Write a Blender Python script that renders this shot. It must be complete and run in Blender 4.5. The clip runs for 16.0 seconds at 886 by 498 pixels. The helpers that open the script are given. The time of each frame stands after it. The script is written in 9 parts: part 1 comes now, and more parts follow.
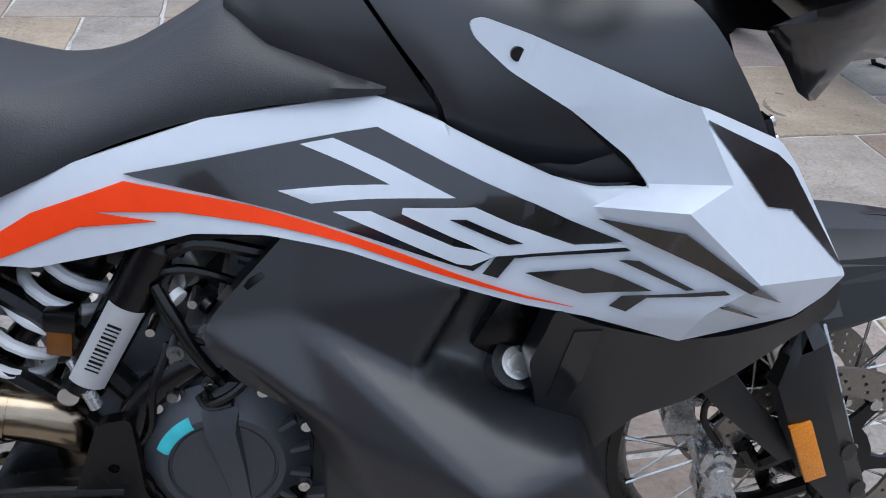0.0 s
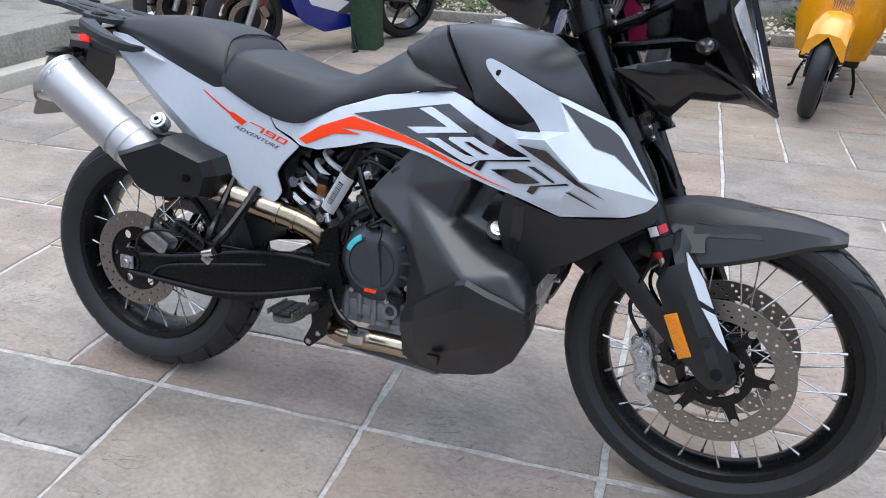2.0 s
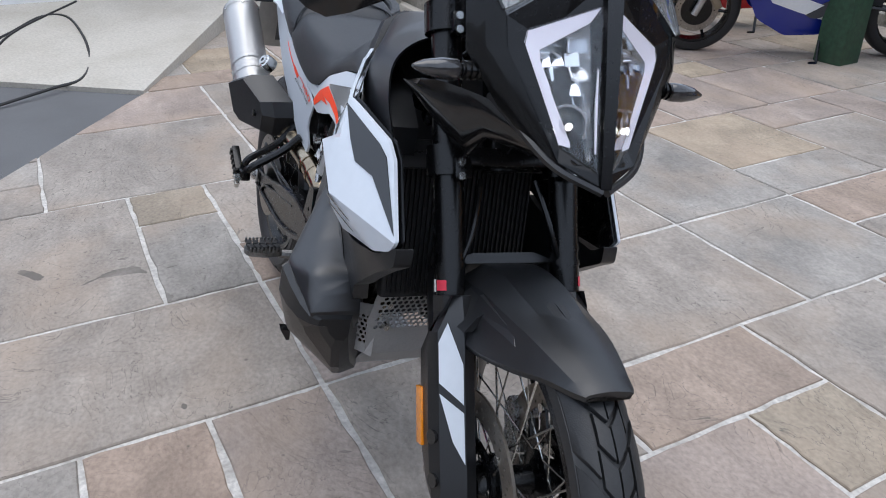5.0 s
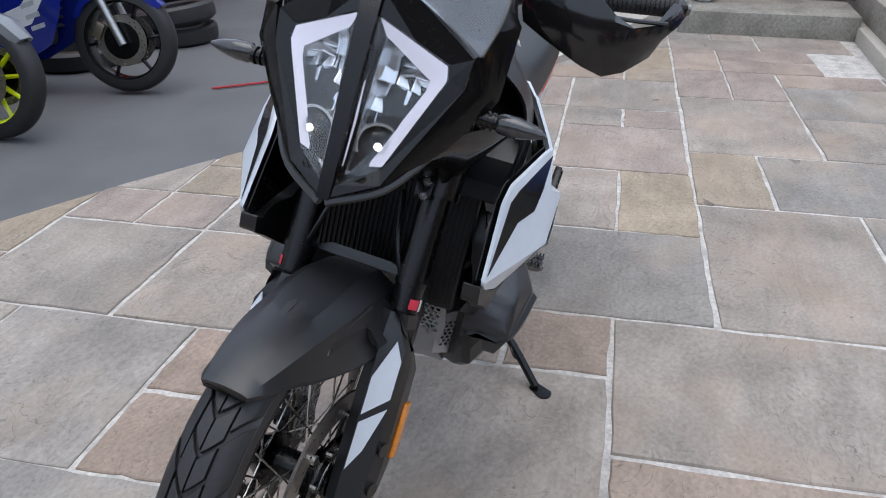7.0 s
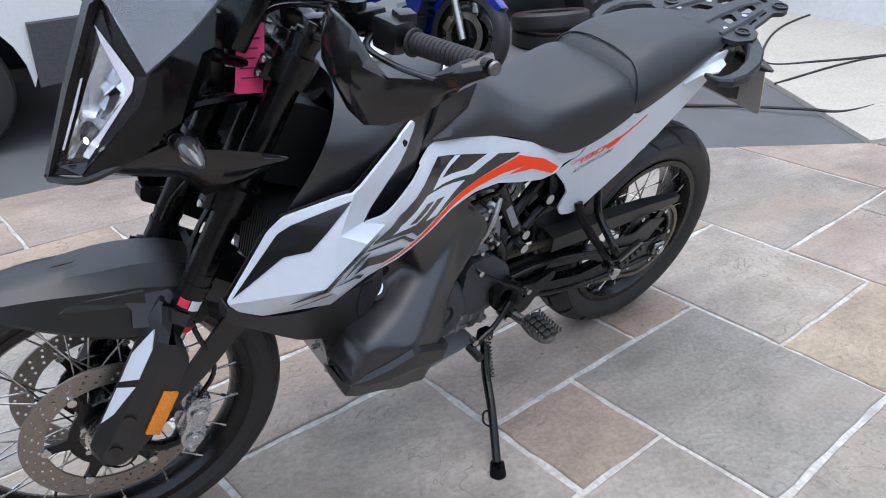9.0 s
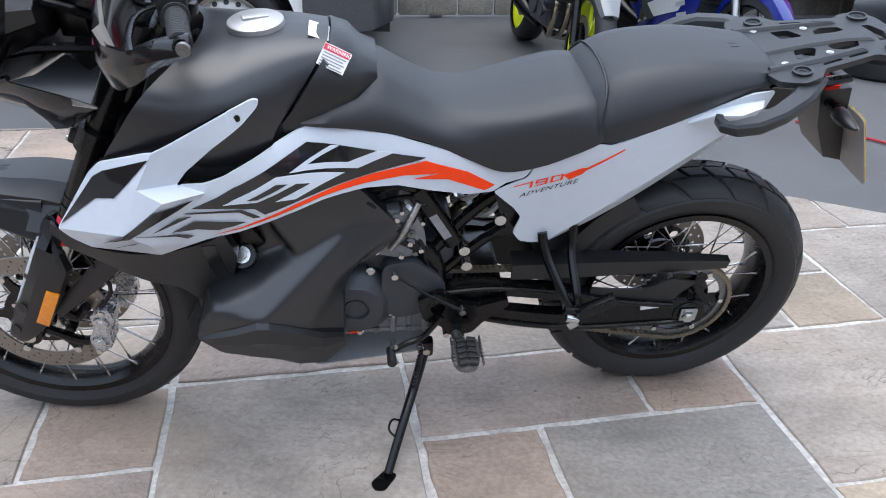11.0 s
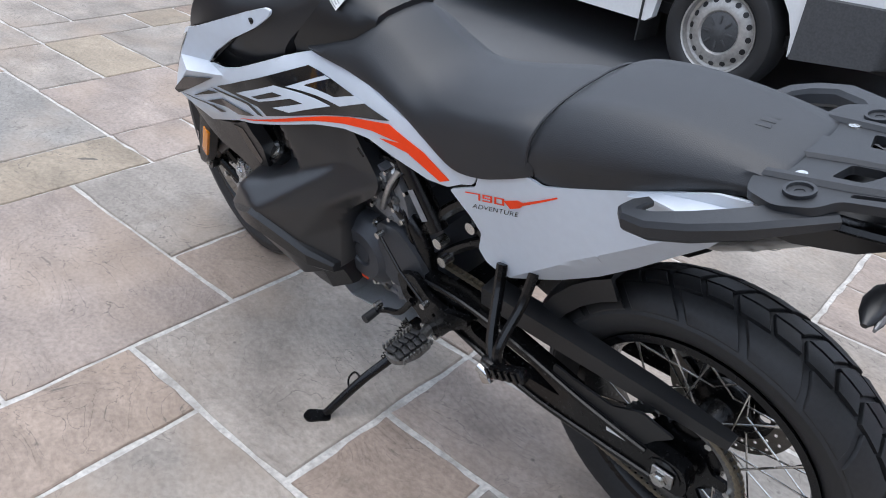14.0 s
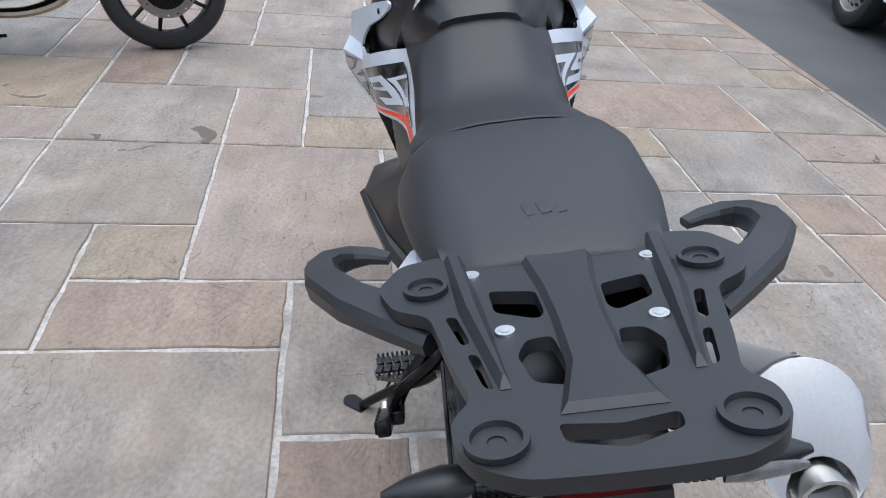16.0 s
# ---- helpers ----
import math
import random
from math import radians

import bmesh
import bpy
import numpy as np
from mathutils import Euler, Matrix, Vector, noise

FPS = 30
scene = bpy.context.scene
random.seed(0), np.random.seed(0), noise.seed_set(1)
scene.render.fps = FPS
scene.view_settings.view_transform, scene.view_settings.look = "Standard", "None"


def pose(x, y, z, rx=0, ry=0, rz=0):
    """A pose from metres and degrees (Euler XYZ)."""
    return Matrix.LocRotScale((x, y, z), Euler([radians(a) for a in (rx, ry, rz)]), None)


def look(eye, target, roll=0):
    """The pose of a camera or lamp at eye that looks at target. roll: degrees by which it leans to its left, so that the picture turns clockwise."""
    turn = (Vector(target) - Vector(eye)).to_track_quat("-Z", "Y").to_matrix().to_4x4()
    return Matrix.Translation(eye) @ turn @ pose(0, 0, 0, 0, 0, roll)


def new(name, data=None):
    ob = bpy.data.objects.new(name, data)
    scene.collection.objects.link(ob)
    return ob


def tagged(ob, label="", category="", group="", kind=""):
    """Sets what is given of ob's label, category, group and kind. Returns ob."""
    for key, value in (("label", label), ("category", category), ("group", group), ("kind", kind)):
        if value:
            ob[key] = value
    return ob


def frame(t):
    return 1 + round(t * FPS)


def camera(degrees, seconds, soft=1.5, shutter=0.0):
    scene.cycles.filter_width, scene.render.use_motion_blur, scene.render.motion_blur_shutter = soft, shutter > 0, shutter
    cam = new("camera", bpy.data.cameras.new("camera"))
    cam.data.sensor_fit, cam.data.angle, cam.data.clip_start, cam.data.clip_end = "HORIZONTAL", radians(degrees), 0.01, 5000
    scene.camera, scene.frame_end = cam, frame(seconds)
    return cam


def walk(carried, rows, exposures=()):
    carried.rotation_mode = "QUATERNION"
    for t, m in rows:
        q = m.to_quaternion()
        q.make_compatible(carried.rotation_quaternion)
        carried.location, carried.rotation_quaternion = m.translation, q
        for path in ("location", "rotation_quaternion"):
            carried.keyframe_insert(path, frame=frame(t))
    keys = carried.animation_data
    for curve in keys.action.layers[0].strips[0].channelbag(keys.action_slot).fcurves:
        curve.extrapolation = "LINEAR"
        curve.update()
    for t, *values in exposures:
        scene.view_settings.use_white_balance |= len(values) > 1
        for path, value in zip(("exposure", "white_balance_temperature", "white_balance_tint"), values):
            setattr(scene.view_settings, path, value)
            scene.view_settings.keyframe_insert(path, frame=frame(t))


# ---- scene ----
cam = camera(60.4, 16.0, soft=1.0)
PATH = [
    (0, (0.820, -0.596, 1.170), (1.128, 0.992, -0.005), 5.02),
    (0.5, (0.893, -0.882, 1.212), (0.941, 0.784, 0.108), 3.06),
    (1, (1.014, -1.168, 1.266), (0.844, 0.563, 0.278), 1.99),
    (1.5, (1.258, -1.384, 1.278), (0.831, 0.331, 0.343), 0.77),
    (2, (1.415, -1.433, 1.299), (0.776, 0.233, 0.395), 0.36),
    (2.5, (1.620, -1.380, 1.305), (0.793, 0.211, 0.419), 0.71),
    (3, (1.875, -1.310, 1.307), (0.872, 0.181, 0.428), 1.05),
    (3.5, (2.067, -1.180, 1.305), (0.895, 0.178, 0.419), 1.15),
    (4, (2.170, -0.899, 1.288), (0.834, 0.285, 0.385), 0.71),
    (4.2, (2.201, -0.801, 1.292), (0.801, 0.300, 0.381), 0.48),
    (6.3, (2.407, 0.261, 1.278), (0.646, 0.171, 0.333), -0.52),
    (6.5, (2.411, 0.375, 1.279), (0.657, 0.158, 0.342), -0.67),
    (7, (2.354, 0.596, 1.276), (0.659, 0.086, 0.345), -0.55),
    (7.5, (2.217, 0.834, 1.279), (0.623, 0.053, 0.356), -0.34),
    (8, (2.104, 1.104, 1.280), (0.650, 0.084, 0.361), 0.07),
    (8.5, (1.930, 1.278, 1.274), (0.655, 0.038, 0.359), 0.27),
    (9, (1.678, 1.393, 1.286), (0.601, -0.029, 0.382), 0.37),
    (9.5, (1.417, 1.553, 1.295), (0.567, -0.012, 0.383), 0.37),
    (9.7, (1.328, 1.597, 1.296), (0.556, -0.008, 0.386), 0.59),
    (11.8, (0.437, 1.665, 1.271), (0.590, -0.085, 0.316), 1.58),
    (12, (0.348, 1.617, 1.250), (0.597, -0.118, 0.286), 1.66),
    (12.5, (0.158, 1.526, 1.261), (0.621, -0.148, 0.270), 2.87),
    (13, (-0.056, 1.488, 1.271), (0.624, -0.098, 0.259), 3.94),
    (13.5, (-0.209, 1.383, 1.269), (0.708, -0.071, 0.246), 5.12),
    (14, (-0.327, 1.185, 1.279), (0.822, -0.088, 0.251), 6.07),
    (14.5, (-0.478, 0.992, 1.283), (0.874, -0.059, 0.249), 6.94),
    (15, (-0.569, 0.797, 1.295), (0.946, 0.011, 0.253), 7.27),
    (15.5, (-0.574, 0.554, 1.287), (1.054, 0.063, 0.234), 6.70),
    (16, (-0.600, 0.342, 1.283), (1.090, 0.171, 0.226), 5.79),
]
walk(cam, [(t, look(eye, target, roll)) for t, eye, target, roll in PATH],
     exposures=[(0.0, 0.24, 6200, 10), (1.0, 0.72, 6240, 10), (1.5, 0.68, 6280, 10), (2.2, 0.56, 6310, 10), (4.0, 0.38, 6380, 10), (6.3, 0.20, 6400, 10), (7.0, 0.26, 6410, 10), (9.0, 0.60, 6270, 10), (12.0, 0.72, 6320, 10), (13.0, 0.66, 6350, 10), (14.5, 0.48, 6380, 10), (16.0, 0.34, 6380, 10)])

from mathutils.geometry import delaunay_2d_cdt

# ---- daylight under an even, bright cloud cover ----
world = bpy.data.worlds.new("overcast_sky")
scene.world = world
world.use_nodes = True
wn, wl = world.node_tree.nodes, world.node_tree.links
wn.clear()
sky = wn.new("ShaderNodeTexSky")
sky.sky_type = 'NISHITA'
sky.sun_disc = False
sky.sun_elevation, sky.sun_rotation = radians(86), radians(45)
sky.air_density, sky.dust_density, sky.ozone_density = 1.0, 4.0, 1.0
cloud = wn.new("ShaderNodeMix")
cloud.data_type = 'RGBA'
cloud.inputs[0].default_value = 0.75
cloud.inputs[7].default_value = (6.6, 7.5, 9.1, 1)
bg = wn.new("ShaderNodeBackground")
bg.inputs["Strength"].default_value = 0.15
wo = wn.new("ShaderNodeOutputWorld")
wl.new(sky.outputs[0], cloud.inputs[6])
wl.new(cloud.outputs[2], bg.inputs["Color"])
wl.new(bg.outputs[0], wo.inputs["Surface"])

sun_data = bpy.data.lights.new("sun", 'SUN')
sun_data.energy, sun_data.angle, sun_data.color = 1.3, radians(60), (1.0, 0.975, 0.95)
sun = new("sun", sun_data)
sun.matrix_world = look((0.8, 0.5, 6.9), (0.5, 0.2, 0))

# ---- materials ----


def material(name, color, rough=0.5, metal=0.0, spread=0.12, grain=60.0, bump=0.0, bump_scale=300.0, stain=0.0,
             stain_scale=4.0, stain_color=None, rand=0.0, coat=0.0, spec=0.5, rough_spread=0.1):
    """A surface with fine grain, broad stains, relief, and a little change from piece to piece."""
    m = bpy.data.materials.new(name)
    m.use_nodes = True
    n, l = m.node_tree.nodes, m.node_tree.links
    b = n["Principled BSDF"]
    tc = n.new("ShaderNodeTexCoord")
    base = n.new("ShaderNodeRGB")
    base.outputs[0].default_value = (*color, 1)
    out = base.outputs[0]
    if rand:
        info = n.new("ShaderNodeObjectInfo")
        hsv = n.new("ShaderNodeHueSaturation")
        mr = n.new("ShaderNodeMapRange")
        mr.inputs[3].default_value, mr.inputs[4].default_value = 1 - rand, 1 + rand
        l.new(info.outputs["Random"], mr.inputs[0])
        l.new(mr.outputs[0], hsv.inputs["Value"])
        l.new(out, hsv.inputs["Color"])
        out = hsv.outputs[0]
    fine = n.new("ShaderNodeTexNoise")
    fine.inputs["Scale"].default_value, fine.inputs["Detail"].default_value = grain, 4
    l.new(tc.outputs["Object"], fine.inputs["Vector"])
    if spread:
        hs = n.new("ShaderNodeHueSaturation")
        mr = n.new("ShaderNodeMapRange")
        mr.inputs[1].default_value, mr.inputs[2].default_value = 0.3, 0.7
        mr.inputs[3].default_value, mr.inputs[4].default_value = 1 - spread, 1 + spread
        l.new(fine.outputs[0], mr.inputs[0])
        l.new(mr.outputs[0], hs.inputs["Value"])
        l.new(out, hs.inputs["Color"])
        out = hs.outputs[0]
    if stain:
        broad = n.new("ShaderNodeTexNoise")
        broad.inputs["Scale"].default_value, broad.inputs["Detail"].default_value = stain_scale, 5
        l.new(tc.outputs["Object"], broad.inputs["Vector"])
        ramp = n.new("ShaderNodeMapRange")
        ramp.inputs[1].default_value, ramp.inputs[2].default_value = 0.45, 0.75
        ramp.inputs[4].default_value = stain
        l.new(broad.outputs[0], ramp.inputs[0])
        mix = n.new("ShaderNodeMix")
        mix.data_type = 'RGBA'
        mix.inputs[7].default_value = (*(stain_color or [c * 0.5 for c in color]), 1)
        l.new(ramp.outputs[0], mix.inputs[0])
        l.new(out, mix.inputs[6])
        out = mix.outputs[2]
    l.new(out, b.inputs["Base Color"])
    rr = n.new("ShaderNodeMapRange")
    rr.inputs[3].default_value, rr.inputs[4].default_value = max(0.02, rough - rough_spread / 2), min(1, rough + rough_spread / 2)
    l.new(fine.outputs[0], rr.inputs[0])
    l.new(rr.outputs[0], b.inputs["Roughness"])
    b.inputs["Metallic"].default_value = metal
    b.inputs["Specular IOR Level"].default_value = spec
    b.inputs["Coat Weight"].default_value = coat
    b.inputs["Coat Roughness"].default_value = 0.06
    if bump:
        rel = n.new("ShaderNodeTexNoise")
        rel.inputs["Scale"].default_value, rel.inputs["Detail"].default_value = bump_scale, 3
        l.new(tc.outputs["Object"], rel.inputs["Vector"])
        bn = n.new("ShaderNodeBump")
        bn.inputs["Strength"].default_value, bn.inputs["Distance"].default_value = bump, 0.002
        l.new(rel.outputs[0], bn.inputs["Height"])
        l.new(bn.outputs[0], b.inputs["Normal"])
    return m


def clear(name, color, rough=0.03, ior=1.45, trans=1.0):
    m = bpy.data.materials.new(name)
    m.use_nodes = True
    b = m.node_tree.nodes["Principled BSDF"]
    b.inputs["Base Color"].default_value = (*color, 1)
    b.inputs["Roughness"].default_value = rough
    b.inputs["Transmission Weight"].default_value = trans
    b.inputs["IOR"].default_value = ior
    return m


def glow(name, color, strength, base=None):
    m = bpy.data.materials.new(name)
    m.use_nodes = True
    b = m.node_tree.nodes["Principled BSDF"]
    b.inputs["Base Color"].default_value = (*(base or color), 1)
    b.inputs["Emission Color"].default_value = (*color, 1)
    b.inputs["Emission Strength"].default_value = strength
    b.inputs["Roughness"].default_value = 0.25
    return m


WHITE = material("white_plastic", (0.60, 0.645, 0.70), 0.34, spread=0.02, coat=0.25, bump=0.02, bump_scale=900)
BLACK = material("black_moulded_plastic", (0.0062, 0.0068, 0.0080), 0.36, spread=0.15, grain=400, bump=0.16, bump_scale=1400, stain=0.35, stain_scale=9, stain_color=(0.009, 0.0095, 0.0104), spec=0.62)
SATIN = material("satin_black_tank_plastic", (0.0095, 0.0103, 0.0122), 0.36, spec=0.85, spread=0.06, grain=200, rough_spread=0.02)
GLOSS = material("gloss_black_plastic", (0.0085, 0.0082, 0.0084), 0.13, spread=0.1, spec=0.55, rough_spread=0.04)
SEAT = material("grained_black_vinyl", (0.0150, 0.0168, 0.0200), 0.48, spec=0.6, spread=0.16, grain=500, bump=0.28, bump_scale=700, stain=0.2, stain_color=(0.026, 0.0275, 0.030))
RUBBER = material("tyre_rubber", (0.0185, 0.0190, 0.0200), 0.5, spec=0.45, spread=0.2, grain=150, bump=0.2, bump_scale=500, stain=0.35, stain_scale=7, stain_color=(0.026, 0.026, 0.026))
METAL_BLACK = material("black_coated_metal", (0.0022, 0.0023, 0.0027), 0.26, spec=0.38, spread=0.2, grain=100, bump=0.05)
ENGINE = material("dark_grey_cast_metal", (0.052, 0.056, 0.064), 0.42, 0.3, spread=0.07, grain=200, bump=0.12, bump_scale=900)
GUARD = material("dull_silver_guard", (0.42, 0.425, 0.43), 0.42, 0.45, spread=0.06, grain=200, bump=0.08, stain=0.25, stain_scale=9)
SILVER = material("silver_caliper_paint", (0.52, 0.53, 0.54), 0.27, 0.75, spread=0.04, grain=160)
CASE = material("grey_cast_casing", (0.20, 0.205, 0.215), 0.45, 0.4, spread=0.10, grain=160, bump=0.2, bump_scale=700, stain=0.4, stain_scale=14)
# white label with the shade it sits in put into its colour
LABEL = material("shaded_white_label", (0.44, 0.44, 0.44), 0.5, spread=0.03)
CAST = material("raw_cast_alloy", (0.46, 0.46, 0.455), 0.36, 0.95, spread=0.2, grain=120, bump=0.25, bump_scale=700, stain=0.5, stain_scale=12)
PEGM = material("worn_grey_alloy", (0.20, 0.20, 0.197), 0.4, 0.9, spread=0.25, grain=150, bump=0.2)
STEEL = material("bright_steel", (0.62, 0.62, 0.6), 0.25, 1.0, spread=0.1, grain=80)
DISC = material("brushed_disc_steel", (0.285, 0.26, 0.23), 0.38, 0.9, spread=0.12, grain=250)
ALLOY = material("brushed_silver_muffler", (0.50, 0.50, 0.495), 0.46, 0.75, spread=0.05, grain=300, bump=0.05, stain=0.2, stain_scale=3)
PIPE = material("heat_tinted_exhaust_pipe", (0.42, 0.36, 0.27), 0.2, 1.0, spread=0.15, grain=20, stain=0.7, stain_scale=7, stain_color=(0.22, 0.15, 0.09))
DECAL = material("gloss_black_decal", (0.006, 0.0064, 0.0072), 0.20, spread=0.1, coat=0.8)
DECAL_WHITE = material("white_decal", (0.60, 0.645, 0.70), 0.32, spread=0.02)
ORANGE = material("orange_decal", (0.97, 0.058, 0.004), 0.42, spread=0.03, spec=0.3)
AMBER = material("amber_reflector", (0.75, 0.24, 0.01), 0.2, spread=0.15, grain=300, bump=0.4, bump_scale=500, coat=0.5)
CHAIN = material("drive_chain_steel", (0.27, 0.235, 0.18), 0.35, 0.9, spread=0.25, grain=200)
SPRING = material("white_spring_paint", (0.75, 0.76, 0.77), 0.3, spread=0.04)
RED = material("red_anodised", (0.5, 0.02, 0.02), 0.3, 0.3)
PINK = material("pink_card_tag", (0.92, 0.045, 0.20), 0.6, spread=0.05)
INK = material("faded_ink", (0.10, 0.01, 0.05), 0.7)
YELLOW = material("yellow_reflective_plate", (0.9, 0.55, 0.01), 0.35, spread=0.03)
STICKER = material("white_sticker", (0.75, 0.75, 0.74), 0.5, spread=0.02)
STICKER_RED = material("red_print", (0.6, 0.03, 0.06), 0.5)
GREY_PRINT = material("grey_print", (0.25, 0.25, 0.26), 0.6)
PLATE_BACK = material("grey_plate_back", (0.42, 0.40, 0.37), 0.6, spread=0.06)
CYAN = material("cyan_sticker", (0.05, 0.45, 0.5), 0.4)
# smoke tint; the untransmitted share paints in a pale sky reflection
SMOKE = clear("smoked_screen", (0.50, 0.53, 0.56), 0.05, trans=0.85)
LENS = clear("clear_lens", (0.95, 0.97, 0.98), 0.02)
MIRROR = material("lamp_reflector", (0.82, 0.83, 0.86), 0.24, 1.0, spread=0.02, rough_spread=0.04)
LAMP_DARK = material("dark_lamp_chrome", (0.66, 0.67, 0.69), 0.22, 0.9, spread=0.1)
LED = glow("low_beam_led", (1.0, 1.0, 0.96), 1.6)
DRL = glow("daylight_strip", (0.86, 0.84, 1.0), 0.20, base=(0.62, 0.60, 0.69))
TAIL = glow("red_tail_lamp", (1.0, 0.03, 0.02), 0.8)
# rack plastic: base lighter than BLACK, standing in for sky sheen on upward faces
RACK_GREY = material("skylit_dark_rack_plastic", (0.0150, 0.0168, 0.0200), 0.42, spread=0.2, grain=300, bump=0.25, bump_scale=1100, stain=0.4, stain_scale=14, stain_color=(0.020, 0.022, 0.025), spec=0.55)
FIN = material("dark_radiator_fins", (0.02, 0.02, 0.021), 0.5, 0.3)

# ---- mesh helpers ----


def part(name, bm, mat, parent=None, label="", smooth=True, xf=None, sharp=38):
    if xf is not None:
        bmesh.ops.transform(bm, matrix=xf, verts=bm.verts)
    bmesh.ops.recalc_face_normals(bm, faces=bm.faces)
    if smooth:
        lim = radians(sharp)
        for f in bm.faces:
            f.smooth = True
        for e in bm.edges:
            if len(e.link_faces) == 2 and e.calc_face_angle(0) > lim:
                e.smooth = False
    me = bpy.data.meshes.new(name)
    bm.to_mesh(me)
    bm.free()
    me.materials.append(mat)
    ob = new(name, me)
    if parent is not None:
        ob.parent = parent
    if label:
        ob["label"] = label
    return ob


def thing(name, label, category, m=None, group="", kind=""):
    ob = new(name)
    ob.empty_display_size = 0.1
    if m is not None:
        ob.matrix_world = m
    return tagged(ob, label, category, group, kind)


def ring_faces(bm, rings, close=True, caps=True):
    vs = [[bm.verts.new(p) for p in r] for r in rings]
    n = len(vs[0])
    for a, b in zip(vs, vs[1:]):
        for i in range(n if close else n - 1):
            j = (i + 1) % n
            bm.faces.new((a[i], a[j], b[j], b[i]))
    if caps and close:
        bm.faces.new(vs[0][::-1])
        bm.faces.new(vs[-1])
    return vs


def basis(d):
    d = Vector(d).normalized()
    a = Vector((0, 0, 1)) if abs(d.z) < 0.9 else Vector((1, 0, 0))
    u = d.cross(a).normalized()
    return u, d.cross(u).normalized(), d


def cyl(bm, p0, p1, r0, r1=None, seg=14, caps=True):
    p0, p1 = Vector(p0), Vector(p1)
    r1 = r0 if r1 is None else r1
    u, v, _ = basis(p1 - p0)
    ring = lambda p, r: [p + (u * math.cos(t) + v * math.sin(t)) * r for t in [2 * math.pi * k / seg for k in range(seg)]]
    ring_faces(bm, [ring(p0, r0), ring(p1, r1)], caps=caps)
    return bm


def curve_points(pts, steps=5):
    """A smooth line through the points (Catmull-Rom)."""
    P = [Vector(p) for p in pts]
    P = [2 * P[0] - P[1]] + P + [2 * P[-1] - P[-2]]
    out = []
    for i in range(1, len(P) - 2):
        for k in range(steps):
            t = k / steps
            out.append(0.5 * ((2 * P[i]) + (P[i + 1] - P[i - 1]) * t + (2 * P[i - 1] - 5 * P[i] + 4 * P[i + 1] - P[i + 2]) * t * t
                              + (3 * P[i] - P[i - 1] - 3 * P[i + 1] + P[i + 2]) * t ** 3))
    return out + [P[-2]]


def tube(bm, pts, r, seg=8, steps=5, smooth=True, flat=1.0):
    P = curve_points(pts, steps) if smooth and len(pts) > 2 else [Vector(p) for p in pts]
    rings, u = [], None
    for i, p in enumerate(P):
        d = (P[min(i + 1, len(P) - 1)] - P[max(i - 1, 0)]).normalized()
        if u is None:
            u = basis(d)[0]
        u = (u - d * u.dot(d)).normalized()
        v = d.cross(u)
        rr = r(i / (len(P) - 1)) if callable(r) else r
        rings.append([p + (u * math.cos(t) + v * math.sin(t) * flat) * rr for t in [2 * math.pi * k / seg for k in range(seg)]])
    ring_faces(bm, rings)
    return bm


def box(bm, c, s, rot=None, bevel=0.0):
    b2 = bmesh.new()
    bmesh.ops.create_cube(b2, size=1.0)
    bmesh.ops.scale(b2, vec=s, verts=b2.verts)
    if bevel:
        bmesh.ops.bevel(b2, geom=b2.edges[:], offset=bevel, segments=2, affect='EDGES', profile=0.6)
    m = Matrix.Translation(c) @ (rot.to_4x4() if rot is not None else Matrix.Identity(4))
    bmesh.ops.transform(b2, matrix=m, verts=b2.verts)
    merge(bm, b2)
    return bm


def merge(bm, b2):
    vs = {v: bm.verts.new(v.co) for v in b2.verts}
    for f in b2.faces:
        try:
            bm.faces.new([vs[v] for v in f.verts])
        except ValueError:
            pass
    b2.free()


def lathe(bm, prof, origin=(0, 0, 0), axis=(0, 1, 0), seg=32, closed=False):
    """Profile rows (radius, way along the axis)."""
    o = Vector(origin)
    u, v, d = basis(axis)
    rings = []
    for k in range(seg):
        t = 2 * math.pi * k / seg
        rings.append([o + (u * math.cos(t) + v * math.sin(t)) * max(r, 1e-5) + d * a for r, a in prof])
    vs = [[bm.verts.new(p) for p in r] for r in rings]
    n = len(prof)
    for i in range(seg):
        a, b = vs[i], vs[(i + 1) % seg]
        for j in range(n if closed else n - 1):
            k = (j + 1) % n
            bm.faces.new((a[j], a[k], b[k], b[j]))
    bmesh.ops.remove_doubles(bm, verts=bm.verts, dist=1e-5)
    return bm


def plate(bm, outer, holes=(), thick=0.004, m=None):
    """A flat plate in its own x, y plane with holes cut through it."""
    b2 = bmesh.new()
    edges = []
    for loop in (outer, *holes):
        vs = [b2.verts.new((x, y, 0)) for x, y in loop]
        edges += [b2.edges.new((vs[i], vs[(i + 1) % len(vs)])) for i in range(len(vs))]
    bmesh.ops.triangle_fill(b2, use_beauty=True, use_dissolve=False, edges=edges, normal=(0, 0, 1))
    low = {v: b2.verts.new(v.co - Vector((0, 0, thick))) for v in b2.verts[:]}
    for f in b2.faces[:]:
        b2.faces.new([low[v] for v in reversed(f.verts)])
    for e in edges:
        a, b = e.verts
        b2.faces.new((a, b, low[b], low[a]))
    if m is not None:
        bmesh.ops.transform(b2, matrix=m, verts=b2.verts)
    merge(bm, b2)
    return bm


def circle(cx, cy, r, n=12, start=0.0):
    return [(cx + r * math.cos(start + 2 * math.pi * k / n), cy + r * math.sin(start + 2 * math.pi * k / n)) for k in range(n)]


def side_frame(y, s=1):
    """Lays a plate's x, y on the bike's x, z, at that y."""
    return Matrix(((1, 0, 0, 0), (0, 0, s, y), (0, 1, 0, 0), (0, 0, 0, 1)))


